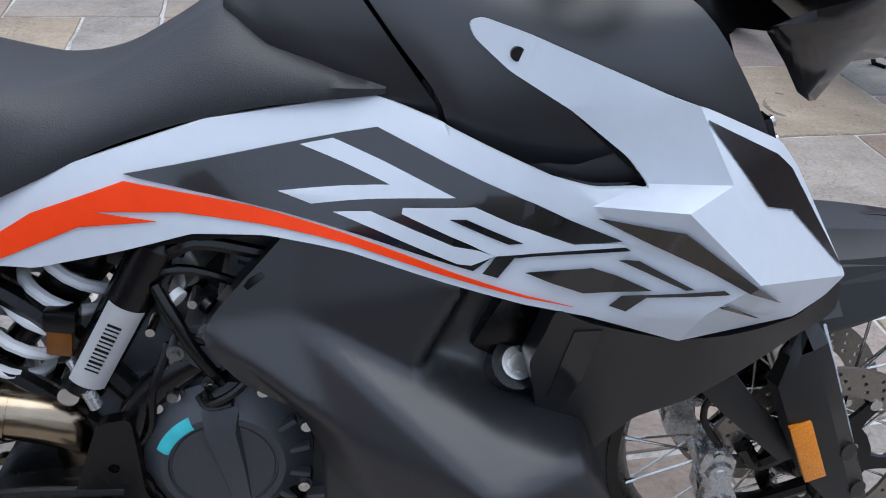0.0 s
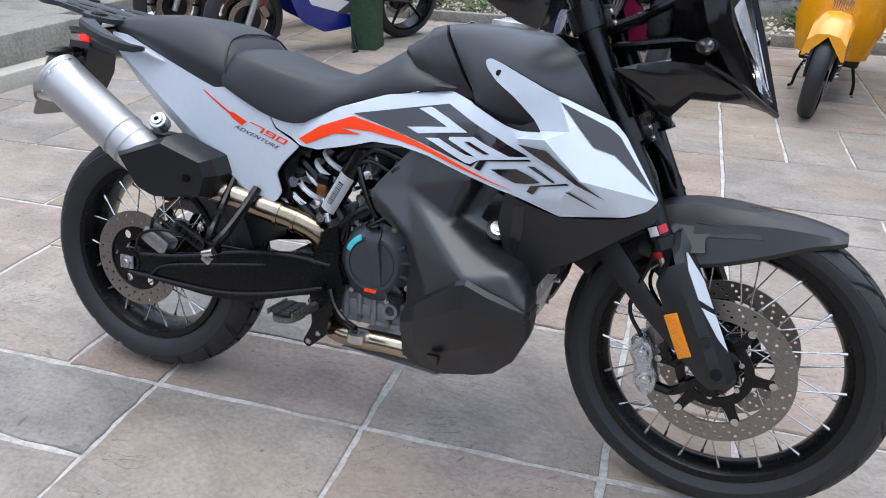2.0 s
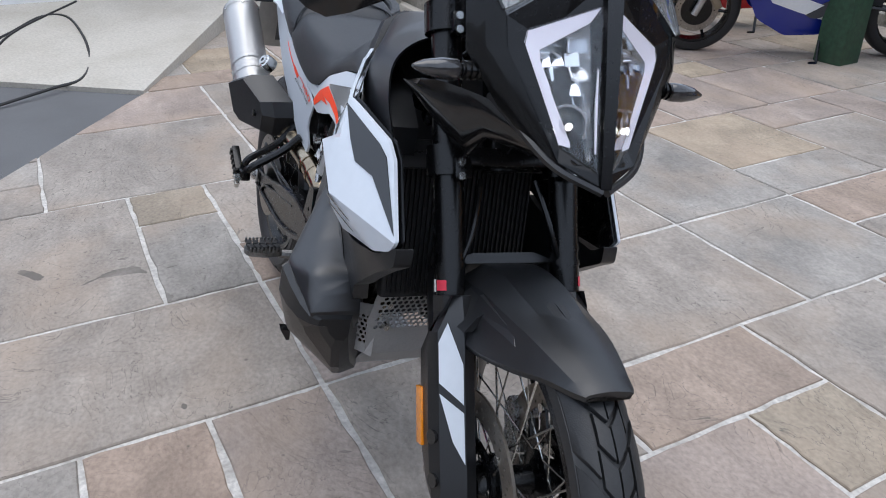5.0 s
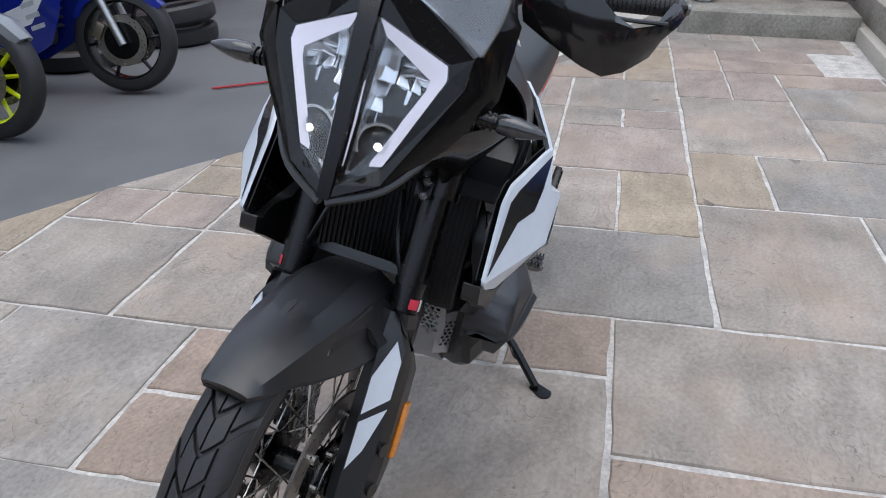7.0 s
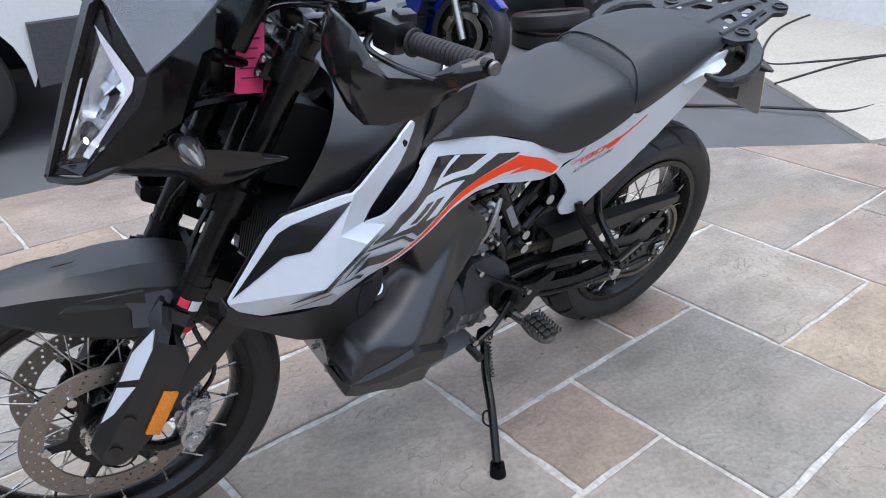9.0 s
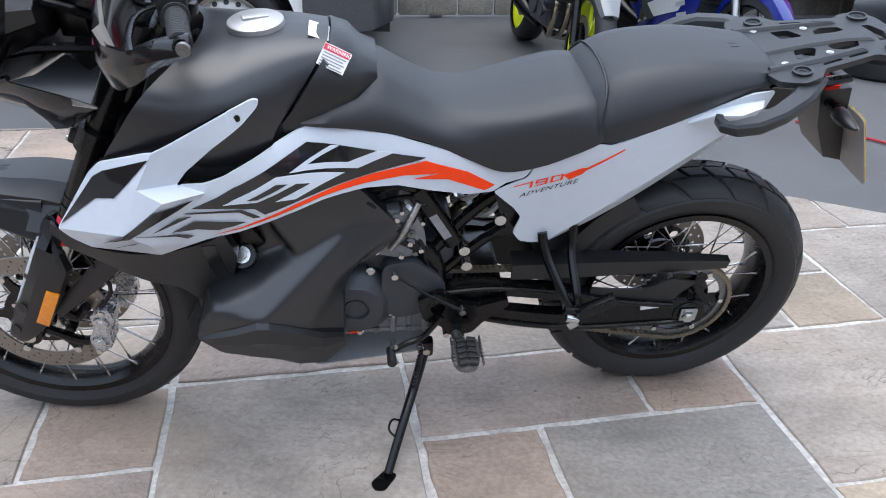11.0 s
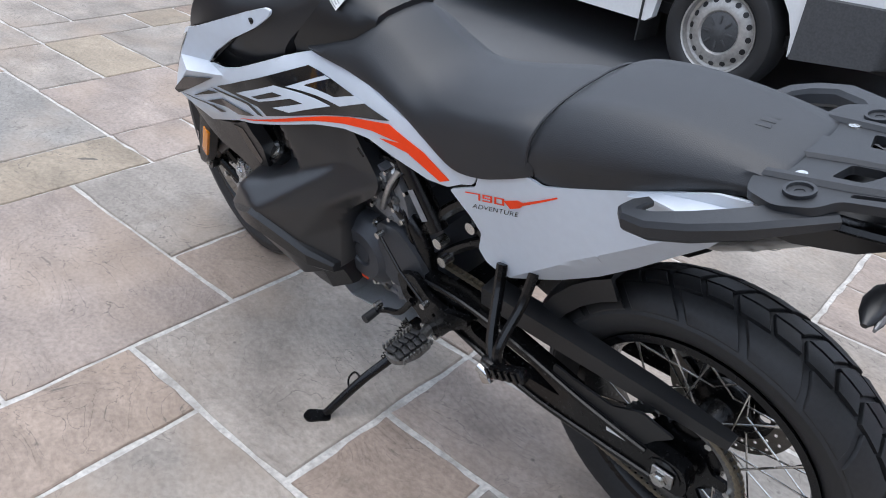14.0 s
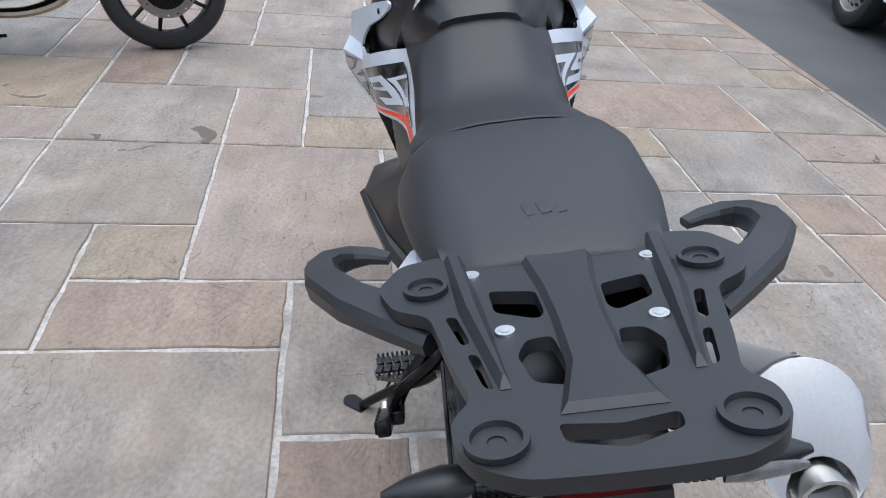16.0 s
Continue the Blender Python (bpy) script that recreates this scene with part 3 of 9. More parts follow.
def spoke_set(parent, c, hub_r, hub_y, rim_r, rim_y, n, xf, dish=0.0):
    for k in range(n):
        a = 2 * math.pi * k / n
        s = 1 if k % 2 else -1
        lean = radians(52 if (k // 2) % 2 else -52)
        p0 = c + Vector((math.cos(a + lean) * hub_r, s * hub_y + dish, math.sin(a + lean) * hub_r))
        p1 = c + Vector((math.cos(a) * rim_r, s * rim_y, math.sin(a) * rim_r))
        bm = cyl(bmesh.new(), p0, p1, 0.0019, seg=6)
        d = (p0 - p1).normalized()
        cyl(bm, p1 - d * 0.004, p1 + d * 0.016, 0.0042, 0.003, seg=6)
        part("spoke", bm, STEEL, parent, xf=xf)


def rim_bm(c, flange, well, half, seg=72):
    prof = [(flange, -half), (flange, -half + 0.004), (flange - 0.010, -half + 0.008), (well, -half * 0.55), (well - 0.004, 0), (well, half * 0.55),
            (flange - 0.010, half - 0.008), (flange, half - 0.004), (flange, half), (flange - 0.016, half - 0.001), (well - 0.008, half * 0.62),
            (well - 0.016, half * 0.2), (well - 0.016, -half * 0.2), (well - 0.008, -half * 0.62), (flange - 0.016, -half + 0.001)]
    return lathe(bmesh.new(), prof, c, (0, 1, 0), seg, closed=True)


def ring_plate(c, y, r_out, r_in, thick, holes, n=72, xf_side=1):
    bm = bmesh.new()
    plate(bm, circle(0, 0, r_out, n), [circle(0, 0, r_in, n // 2)] + holes, thick,
          Matrix.Translation(c + Vector((0, y, 0))) @ Matrix(((1, 0, 0, 0), (0, 0, xf_side, 0), (0, 1, 0, 0), (0, 0, 0, 1))))
    return bm


def drilled(r_list, n, r):
    out = []
    for j, rr in enumerate(r_list):
        out += [circle(rr * math.cos(a), rr * math.sin(a), r, 6) for a in [2 * math.pi * (k + j / len(r_list)) / n for k in range(n)]]
    return out


# rear wheel
RAX = Vector((0, 0, 0.334))
rear_wheel = part("rear_wheel", rim_bm(RAX, 0.240, 0.219, 0.062), METAL_BLACK, bike, "black spoked rear wheel")
carcass, blocks = tyre_bm(RAX, 0.334, 0.152, 0.234, 0.060, 20, 11, ((.03, .40, 0, 9.0), (.03, .36, 10.6, 18.4), (.47, .98, 1.5, 18.6)))
part("tyre", carcass, RUBBER, rear_wheel, "black rear tyre with broad tread blocks", sharp=30)
for bm in blocks:
    part("tread_block", bm, RUBBER, rear_wheel, sharp=30)
part("hub", lathe(bmesh.new(), [(0.012, -0.09), (0.05, -0.085), (0.062, -0.07), (0.062, -0.062), (0.036, -0.05), (0.034, 0.03), (0.058, 0.045), (0.075, 0.052), (0.075, 0.075), (0.03, 0.085), (0.012, 0.1)], RAX), METAL_BLACK, rear_wheel)
spoke_set(rear_wheel, RAX, 0.058, 0.052, 0.212, 0.040, 36, None)
part("brake_disc", ring_plate(RAX, -0.098, 0.130, 0.088, 0.005, drilled((0.100, 0.118), 22, 0.0042)), DISC, rear_wheel, "drilled steel brake disc")
bm = ring_plate(RAX, -0.094, 0.090, 0.05, 0.005, [circle(0.07 * math.cos(a), 0.07 * math.sin(a), 0.012, 8) for a in [2 * math.pi * k / 6 for k in range(6)]])
part("disc_carrier", bm, METAL_BLACK, rear_wheel)
teeth = []
for k in range(46):
    a = 2 * math.pi * k / 46
    teeth += [(0.116 * math.cos(a), 0.116 * math.sin(a)), (0.1235 * math.cos(a + 0.045), 0.1235 * math.sin(a + 0.045)), (0.1235 * math.cos(a + 0.085), 0.1235 * math.sin(a + 0.085))]
bm = bmesh.new()
plate(bm, teeth, [circle(0, 0, 0.098, 48)], 0.006, Matrix.Translation(RAX + Vector((0, 0.092, 0))) @ side_frame(0))
part("sprocket", bm, PEGM, rear_wheel, "grey steel rear sprocket")
star = []
for k in range(6):
    a = 2 * math.pi * k / 6
    for da, r in ((-0.36, 0.062), (-0.20, 0.066), (-0.13, 0.098), (-0.06, 0.106), (0.06, 0.106), (0.13, 0.098), (0.20, 0.066), (0.36, 0.062)):
        star.append((r * math.cos(a + da), r * math.sin(a + da)))
bm = plate(bmesh.new(), star, [circle(0, 0, 0.04, 24)], 0.008, Matrix.Translation(RAX + Vector((0, 0.087, 0))) @ side_frame(0))
part("sprocket_carrier", bm, METAL_BLACK, rear_wheel)
for k in range(6):
    a = 2 * math.pi * k / 6
    p = RAX + Vector((0.100 * math.cos(a), 0.092, 0.100 * math.sin(a)))
    part("sprocket_bolt", cyl(bmesh.new(), p, p + Vector((0, 0.006, 0)), 0.007, seg=6), STEEL, rear_wheel)

# front wheel
front_wheel = part("front_wheel", rim_bm(FAX, 0.278, 0.258, 0.038, 84), METAL_BLACK, bike, "black spoked front wheel", xf=STEER)
carcass, blocks = tyre_bm(FAX, 0.346, 0.100, 0.272, 0.040, 18, 12, ((.03, .44, 0, 8.2), (.03, .40, 9.6, 16.8), (.50, .98, 1.4, 16.6)))
part("tyre", carcass, RUBBER, front_wheel, "black front tyre with slanted tread blocks", xf=STEER, sharp=30)
for bm in blocks:
    part("tread_block", bm, RUBBER, front_wheel, xf=STEER, sharp=30)
part("hub", lathe(bmesh.new(), [(0.014, -0.078), (0.03, -0.075), (0.038, -0.06), (0.05, -0.045), (0.05, -0.038), (0.026, -0.028), (0.026, 0.028), (0.05, 0.038), (0.05, 0.045), (0.038, 0.06), (0.03, 0.075), (0.014, 0.078)], FAX), METAL_BLACK, front_wheel, xf=STEER)
spoke_set(front_wheel, FAX, 0.047, 0.041, 0.252, 0.022, 36, STEER)
for s in (1, -1):
    part("brake_disc", ring_plate(FAX, s * 0.066, 0.160, 0.118, 0.005, drilled((0.128, 0.139, 0.150), 30, 0.0036), 96), DISC, front_wheel, "drilled steel brake disc", xf=STEER)
    spider = []
    for k in range(6):
        a = 2 * math.pi * k / 6
        for da, r in ((-0.36, 0.080), (-0.17, 0.080), (-0.11, 0.094), (-0.085, 0.118), (-0.05, 0.122), (0.05, 0.122), (0.085, 0.118), (0.11, 0.094), (0.17, 0.080), (0.36, 0.080)):
            spider.append((r * math.cos(a + da), r * math.sin(a + da)))
    bm = bmesh.new()
    plate(bm, spider, [circle(0, 0, 0.060, 24)], 0.006, Matrix.Translation(FAX + Vector((0, s * 0.066 + 0.0005, 0))) @ side_frame(0))
    part("disc_carrier", bm, METAL_BLACK, front_wheel, xf=STEER)
    for k in range(6):
        a = 2 * math.pi * k / 6
        p = FAX + Vector((0.117 * math.cos(a), s * 0.062, 0.117 * math.sin(a)))
        bm = cyl(bmesh.new(), p - Vector((0, s * 0.006, 0)), p + Vector((0, s * 0.011, 0)), 0.0085, seg=10)
        part("bobbin", bm, STEEL, front_wheel, xf=STEER)
    for k in range(6):
        a = 2 * math.pi * (k + 0.5) / 6
        p = FAX + Vector((0.058 * math.cos(a), s * 0.066, 0.058 * math.sin(a)))
        part("bolt", cyl(bmesh.new(), p, p + Vector((0, s * 0.006, 0)), 0.006, seg=8), STEEL, front_wheel, xf=STEER)
bm = ring_plate(FAX, 0.073, 0.052, 0.036, 0.002, [circle(0.045 * math.cos(a), 0.045 * math.sin(a), 0.0022, 4) for a in [2 * math.pi * k / 36 for k in range(36)]], 36)
part("sensor_ring", bm, STEEL, front_wheel, xf=STEER)

# fork
for s in (1, -1):
    y = s * 0.106
    leg = cyl(bmesh.new(), fork_at(0.60, y), fork_at(1.085, y), 0.0255, seg=20)
    for z0, z1, r in ((0.668, 0.676, 0.0275), (0.69, 0.697, 0.0268), (1.072, 1.085, 0.027)):
        cyl(leg, fork_at(z0, y), fork_at(z1, y), r, seg=20)
    fork = part("fork_leg", leg, METAL_BLACK, bike, "black upside-down fork leg", xf=STEER)
    part("fork_cap", cyl(cyl(bmesh.new(), fork_at(1.083, y), fork_at(1.092, y), 0.021, seg=18), fork_at(1.092, y), fork_at(1.103, y), 0.009, seg=6), STEEL if s < 0 else METAL_BLACK, fork, xf=STEER)
    part("stanchion", cyl(bmesh.new(), fork_at(0.40, y), fork_at(0.62, y), 0.0215, seg=18), STEEL, fork, "polished stanchion tube", xf=STEER)
    part("dust_seal", cyl(bmesh.new(), fork_at(0.592, y), fork_at(0.604, y), 0.0265, seg=18), RED, fork, "red seal ring", xf=STEER)
    # lower casting with the axle clamp
    bm = tube(bmesh.new(), [fork_at(0.46, y), fork_at(0.40, y, 0.032), (1.480, y, 0.365), (1.505, y, 0.338)], lambda t: 0.028 - 0.002 * t, seg=14)
    cyl(bm, (1.486, y - 0.028, 0.346), (1.486, y + 0.028, 0.346), 0.028, seg=18)
    part("axle_clamp", bm, METAL_BLACK, fork, xf=STEER)
    part("axle_end", cyl(cyl(bmesh.new(), (1.486, y + s * 0.02, 0.346), (1.486, y + s * 0.034, 0.346), 0.017, seg=18), (1.486, y + s * 0.034, 0.346), (1.486, y + s * 0.038, 0.346), 0.012, seg=6), STEEL if s > 0 else METAL_BLACK, fork, xf=STEER)
    # fork guard: a wrapped shell before and beside the leg
    rings = []
    for z, w0, nf, nb in ((0.628, 0.012, 0.046, 0.030), (0.606, 0.022, 0.051, 0.022), (0.577, 0.040, 0.053, -0.010), (0.548, 0.046, 0.054, -0.034), (0.478, 0.048, 0.054, -0.034), (0.402, 0.048, 0.054, -0.030), (0.362, 0.047, 0.056, -0.016), (0.338, 0.044, 0.055, -0.002), (0.322, 0.030, 0.045, 0.014)):
        c = fork_at(z, 0)
        sec = [(nb, 0.022), (nb + 0.005, w0 - 0.004), (nb + 0.016, w0), (0.020, w0), (nf - 0.014, min(0.036, w0 - 0.004)), (nf, -0.004), (nf - 0.006, -0.022), (nf - 0.014, -0.020), (nf - 0.010, -0.006), (nf - 0.026, 0.020), (0.0, 0.030)]
        rings.append([c + FWD * n_ + Vector((0, s * (0.106 + q), 0)) for n_, q in sec])
    bm = bmesh.new()
    ring_faces(bm, rings)
    guard = part("fork_guard", bm, BLACK, bike, "black fork guard with white flash", xf=STEER, sharp=22)

    # white flashes on the slanted front face
    def on_guard(z, f, lift=0.0012):
        c = fork_at(z, 0)
        return c + (FWD + Vector((0, s * 0.35, 0))).normalized() * lift + FWD * (0.054 - 0.014 * f) + Vector((0, s * (0.106 - 0.004 + 0.040 * f), 0))
    for zz in (((0.590, 0.62), (0.562, 0.98), (0.505, 0.98), (0.473, 0.06), (0.530, 0.06)), ((0.490, 0.98), (0.461, 0.06), (0.388, 0.04), (0.421, 0.50))):
        bm = bmesh.new()
        n_v = len(zz)
        a = [bm.verts.new(on_guard(*p)) for p in zz]
        b = [bm.verts.new(on_guard(*p, lift=-0.002)) for p in zz]
        bm.faces.new(a)
        bm.faces.new(b[::-1])
        for i in range(n_v):
            bm.faces.new((a[i], a[(i + 1) % n_v], b[(i + 1) % n_v], b[i]))
        part("flash", bm, DECAL_WHITE, guard, "white flash", smooth=False, xf=STEER)
    # amber reflector
    c0, c1 = fork_at(0.487, s * 0.154, 0.012), fork_at(0.400, s * 0.155, 0.012)
    d = (c1 - c0).normalized()
    rot = Matrix((d.cross(Vector((0, 1, 0))), Vector((0, 1, 0)), d)).transposed()
    bm = box(bmesh.new(), (c0 + c1) / 2, (0.027, 0.008, 0.095), rot, bevel=0.002)
    part("reflector", bm, AMBER, guard, "amber side reflector", xf=STEER)
    for zz in (0.440, 0.378):
        c = fork_at(zz, s * 0.150, 0.058)
        part("bolt_recess", cyl(bmesh.new(), c - Vector((0, s * 0.004, 0)), c + Vector((0, s * 0.003, 0)) + FWD * 0.002, 0.011, 0.012, seg=14), GLOSS, guard, xf=STEER)
    # caliper behind the leg
    cc = FAX + Vector((-0.142, s * 0.078, -0.012))
    ax = Vector((0.25, 0, -1)).normalized()
    out = Vector((-1, 0, -0.25)).normalized()
    rot = Matrix((-out, Vector((0, 1, 0)), -ax)).transposed()
    bm = bmesh.new()
    # outer half: waisted casting with two piston bulges, ears at both ends and a bridge over the disc
    for q in (0.017, -0.017):
        ring_faces(bm, [[cc + ax * t + out * (u * w) + Vector((0, s * (q + v), 0)) for u, v in ((-1, -.010), (1, -.010), (1, .006), (.6, .011), (-.6, .011), (-1, .006))] for t, w in ((-.066, .008), (-.058, .015), (-.044, .022), (-.030, .024), (-.004, .018), (.004, .018), (.030, .024), (.044, .022), (.058, .015), (.066, .008))])
    for t in (-.030, .030):
        p = cc + ax * t
        cyl(bm, p + Vector((0, s * 0.024, 0)), p + Vector((0, s * 0.034, 0)), 0.0185, 0.0150, seg=18)
        cyl(bm, p + Vector((0, s * 0.034, 0)), p + Vector((0, s * 0.0355, 0)), 0.0085, 0.0070, seg=14)
    for t in (-.050, 0, .050):
        box(bm, cc + ax * t + out * 0.016, (0.012, 0.036, 0.013), rot, 0.003)
    cal = part("brake_caliper", bm, SILVER, bike, "silver four-piston brake caliper", xf=STEER, sharp=30)
    bm = bmesh.new()
    tube(bm, [cc + Vector((0.03, 0, 0.05)), cc + Vector((0.06, -s * 0.0, 0.02)), (1.44, y, 0.42)], 0.012)
    tube(bm, [cc + Vector((0.03, 0, -0.05)), cc + Vector((0.07, 0, -0.05)), (1.47, y, 0.345)], 0.011)
    part("caliper_bracket", bm, METAL_BLACK, cal, xf=STEER)
    for dz in (-0.058, 0.058):
        p = cc + ax * dz
        part("caliper_bolt", cyl(bmesh.new(), p - Vector((0, s * 0.005, 0)), p + Vector((0, s * 0.033, 0)), 0.0065, seg=8), STEEL, cal, xf=STEER)
    bm = tube(bmesh.new(), [cc + Vector((-0.01, s * 0.02, 0.062)), cc + Vector((-0.045, s * 0.02, 0.13)), (1.335, s * 0.115, 0.60), (1.315, s * 0.075, 0.72), (1.26, s * 0.05, 0.80)], 0.0048)
    part("brake_hose", bm, METAL_BLACK, cal, xf=STEER)
    # brand strip near the bottom of the outer tube, as plain slanted bars
    for k, (mat_, w) in enumerate(((STICKER, 0.016), (STICKER_RED, 0.014))):
        z0 = 0.642
        c = fork_at(z0, y)
        bm = bmesh.new()
        rr = 0.0264
        a0 = radians(-30 + 46 * k)
        rows_ = []
        for q in range(6):
            a = a0 + radians(42) * q / 5
            dirn = (Vector((0, s, 0)) * math.cos(a) + FWD * math.sin(a))
            rows_.append((c + dirn * rr - UP * (0.010 - 0.002 * k), c + dirn * rr + UP * (0.010 - 0.001 * k)))
        for (p, q_), (r_, t_) in zip(rows_, rows_[1:]):
            bm.faces.new([bm.verts.new(v) for v in (p, r_, t_, q_)])
        bmesh.ops.remove_doubles(bm, verts=bm.verts, dist=1e-5)
        part("fork_badge", bm, mat_, fork, "small white and red maker's badge", xf=STEER)

# triple clamps
for z, name in ((1.035, "upper_clamp"), (0.825, "lower_clamp")):
    bm = bmesh.new()
    for s in (1, -1):
        cyl(bm, fork_at(z - 0.022, s * 0.106), fork_at(z + 0.022, s * 0.106), 0.036, seg=20)
    box(bm, fork_at(z, 0, 0.018), (0.07, 0.17, 0.032), Matrix.Rotation(-RAKE, 3, 'Y'), bevel=0.008)
    for s in (1, -1):
        box(bm, fork_at(z, s * 0.096, 0.062), (0.03, 0.03, 0.036), Matrix.Rotation(-RAKE, 3, 'Y'), bevel=0.006)
    tc_ = part(name, bm, METAL_BLACK, bike, "black fork clamp", xf=STEER)
    for s in (1, -1):
        for dz in (-0.010, 0.010):
            p = fork_at(z + dz, s * 0.100, 0.066)
            part("clamp_bolt", cyl(cyl(bmesh.new(), p, p + FWD * 0.014, 0.0065, seg=12), p + FWD * 0.0135, p + FWD * 0.0145, 0.0035, seg=6), STEEL, tc_, xf=STEER)
part("steering_stem", cyl(bmesh.new(), fork_at(0.80, 0, 0), fork_at(1.05, 0, 0), 0.03, seg=18), METAL_BLACK, bike, xf=STEER)

# ---- bodywork ----
BODY = Skin([(.511, .718, .131), (.437, .561, .112), (.674, .752, .146), (.872, .861, .142), (.934, .793, .202), (1.077, .763, .247), (1.167, .729, .275),
             (1.147, .66, .242), (1.119, .871, .25), (1.321, .706, .219), (1.223, .832, .209), (.983, .914, .188), (.946, .934, .164), (1.091, .812, .246),
             (-.026, .905, .122), (.303, .817, .144), (.481, .752, .132), (.25, .62, .125)])
SHROUD = [(.430, .762), (.484, .753), (.512, .758), (.60, .802), (.717, .842), (.868, .865), (.925, .850), (1.013, .818), (1.05, .812), (1.093, .815),
          (1.074, .838), (1.025, .874), (.977, .900), (.950, .923), (.945, .935), (.956, .940), (.996, .929), (1.097, .893), (1.134, .882), (1.223, .846), (1.247, .822),
          (1.322, .712), (1.305, .690), (1.272, .676), (1.145, .660), (1.093, .673), (.982, .699), (.842, .730), (.766, .740), (.70, .740), (.634, .721), (.555, .702), (.508, .705), (.442, .74)]
TAILP = [(.503, .702), (.437, .737), (.426, .766), (.311, .820), (.279, .815), (.142, .866), (.012, .915), (-.035, .920), (-.016, .862), (.020, .808), (.076, .756), (.126, .706),
         (.198, .644), (.276, .594), (.366, .556), (.405, .553), (.432, .559), (.449, .583), (.437, .628), (.455, .655)]


def tail_skin(x, z):
    """The tail panel turns in below its crease."""
    crease = min(0.574 + (0.351 - x) * 0.86, 0.655 + (0.27 - x) * 0.78)
    return BODY(x, z) - max(0.0, crease - z) * 0.62


FRONT = Facets([(1.0, .66, BODY(1.0, .66)), (1.0, .71, BODY(1.0, .71)), (1.0, .76, BODY(1.0, .76)), (1.0, .826, BODY(1.0, .826)), (1.0, .872, BODY(1.0, .872)), (1.0, .95, BODY(1.0, .94)),
                (1.065, .678, .226), (1.082, .762, .250), (1.045, .798, .243), (1.091, .818, .243), (1.110, .808, .288), (1.152, .826, .272), (1.185, .742, .290), (1.152, .705, .272),
                (1.145, .652, .238), (1.275, .668, .226), (1.335, .708, .212), (1.115, .895, .252), (1.235, .845, .208), (1.26, .82, .204)],
               [(8, 10), (10, 12), (10, 11), (11, 16), (9, 11), (9, 10), (11, 17), (12, 15), (7, 12), (8, 7), (7, 13), (13, 15), (8, 9), (9, 17)])


def shroud_skin(x, z):
    """The body's skin with a rolled top strip, and creased facets towards the front."""
    if x >= 1.0:
        return FRONT(x, z)
    y = BODY(x, z)
    top = 0.853 - (x - 0.87) ** 2 * 0.9
    if top - 0.022 < z < top + 0.03 and x < 0.93:
        y -= (z - top + 0.022) * 0.25
    return y


R_SEVEN = [(.801, .823), (.830, .829), (.934, .793), (.809, .772), (.780, .782), (.880, .795)]
R_NINE = [[(.829, .766), (.862, .770), (.934, .749), (.955, .748), (.968, .744), (.949, .733), (.937, .733)], [(.889, .772), (.890, .777), (.950, .787), (.983, .775), (1.034, .761), (1.07, .766), (1.08, .763), (.968, .744), (.947, .753)]]
R_HOLE = [(.929, .774), (.943, .776), (.991, .759), (.979, .757)]
R_MARKS = [[(.959, .726), (.970, .744), (1.076, .763), (1.081, .760), (.985, .744), (.972, .723)], [(.996, .730), (1.052, .740), (1.105, .722), (1.071, .713), (1.049, .711)],
           [(1.073, .749), (1.089, .751), (1.136, .730), (1.130, .728)], [(1.075, .698), (1.083, .711), (1.159, .733), (1.164, .730), (1.102, .714), (1.089, .695)],
           [(1.158, .716), (1.166, .717), (1.219, .686), (1.211, .689)], [(1.050, .788), (1.113, .788), (1.228, .709), (1.14, .752)]]
L_ZERO = [[(.825, .830), (.811, .828), (.870, .804), (.795, .796), (.738, .815), (.708, .810), (.777, .783), (.903, .798)]]
L_NINE = [(1.021, .764), (.927, .798), (.802, .777), (.895, .746), (.930, .751), (.865, .769), (.892, .776), (.962, .758)]
L_HOLE = [(.979, .766), (.928, .785), (.907, .780), (.961, .764)]
L_MARKS = [[(1.088, .763), (.989, .747), (.959, .724), (.972, .725), (.994, .743), (1.082, .759)], [(1.112, .725), (1.072, .737), (.985, .719), (1.037, .707)],
           [(1.142, .734), (1.098, .754), (1.075, .751)], [(1.167, .736), (1.102, .715), (1.080, .701), (1.091, .699), (1.108, .713)], [(1.222, .685), (1.166, .721), (1.177, .711)],
           [(1.233, .708), (1.128, .788), (1.066, .792), (1.14, .752)]]
BACKING = [(.870, .840), (.645, .795), (.709, .780), (.830, .752), (.951, .727), (.968, .744), (1.073, .768)]
FLAME = [(1.045, .693), (.842, .738), (.765, .751), (.690, .761), (.612, .760), (.670, .752), (.600, .745), (.524, .711), (.503, .721), (.56, .757), (.645, .789), (.753, .768), (.894, .734)]


def decal(name, outline, skin, s, mat, parent, lift, label="", step=0.018):
    return part(name, panel(outline, skin, s, 0.0010, lift + 0.0006, 0.03, folds=FRONT.folds if skin is shroud_skin else ()), mat, parent, label, sharp=16)


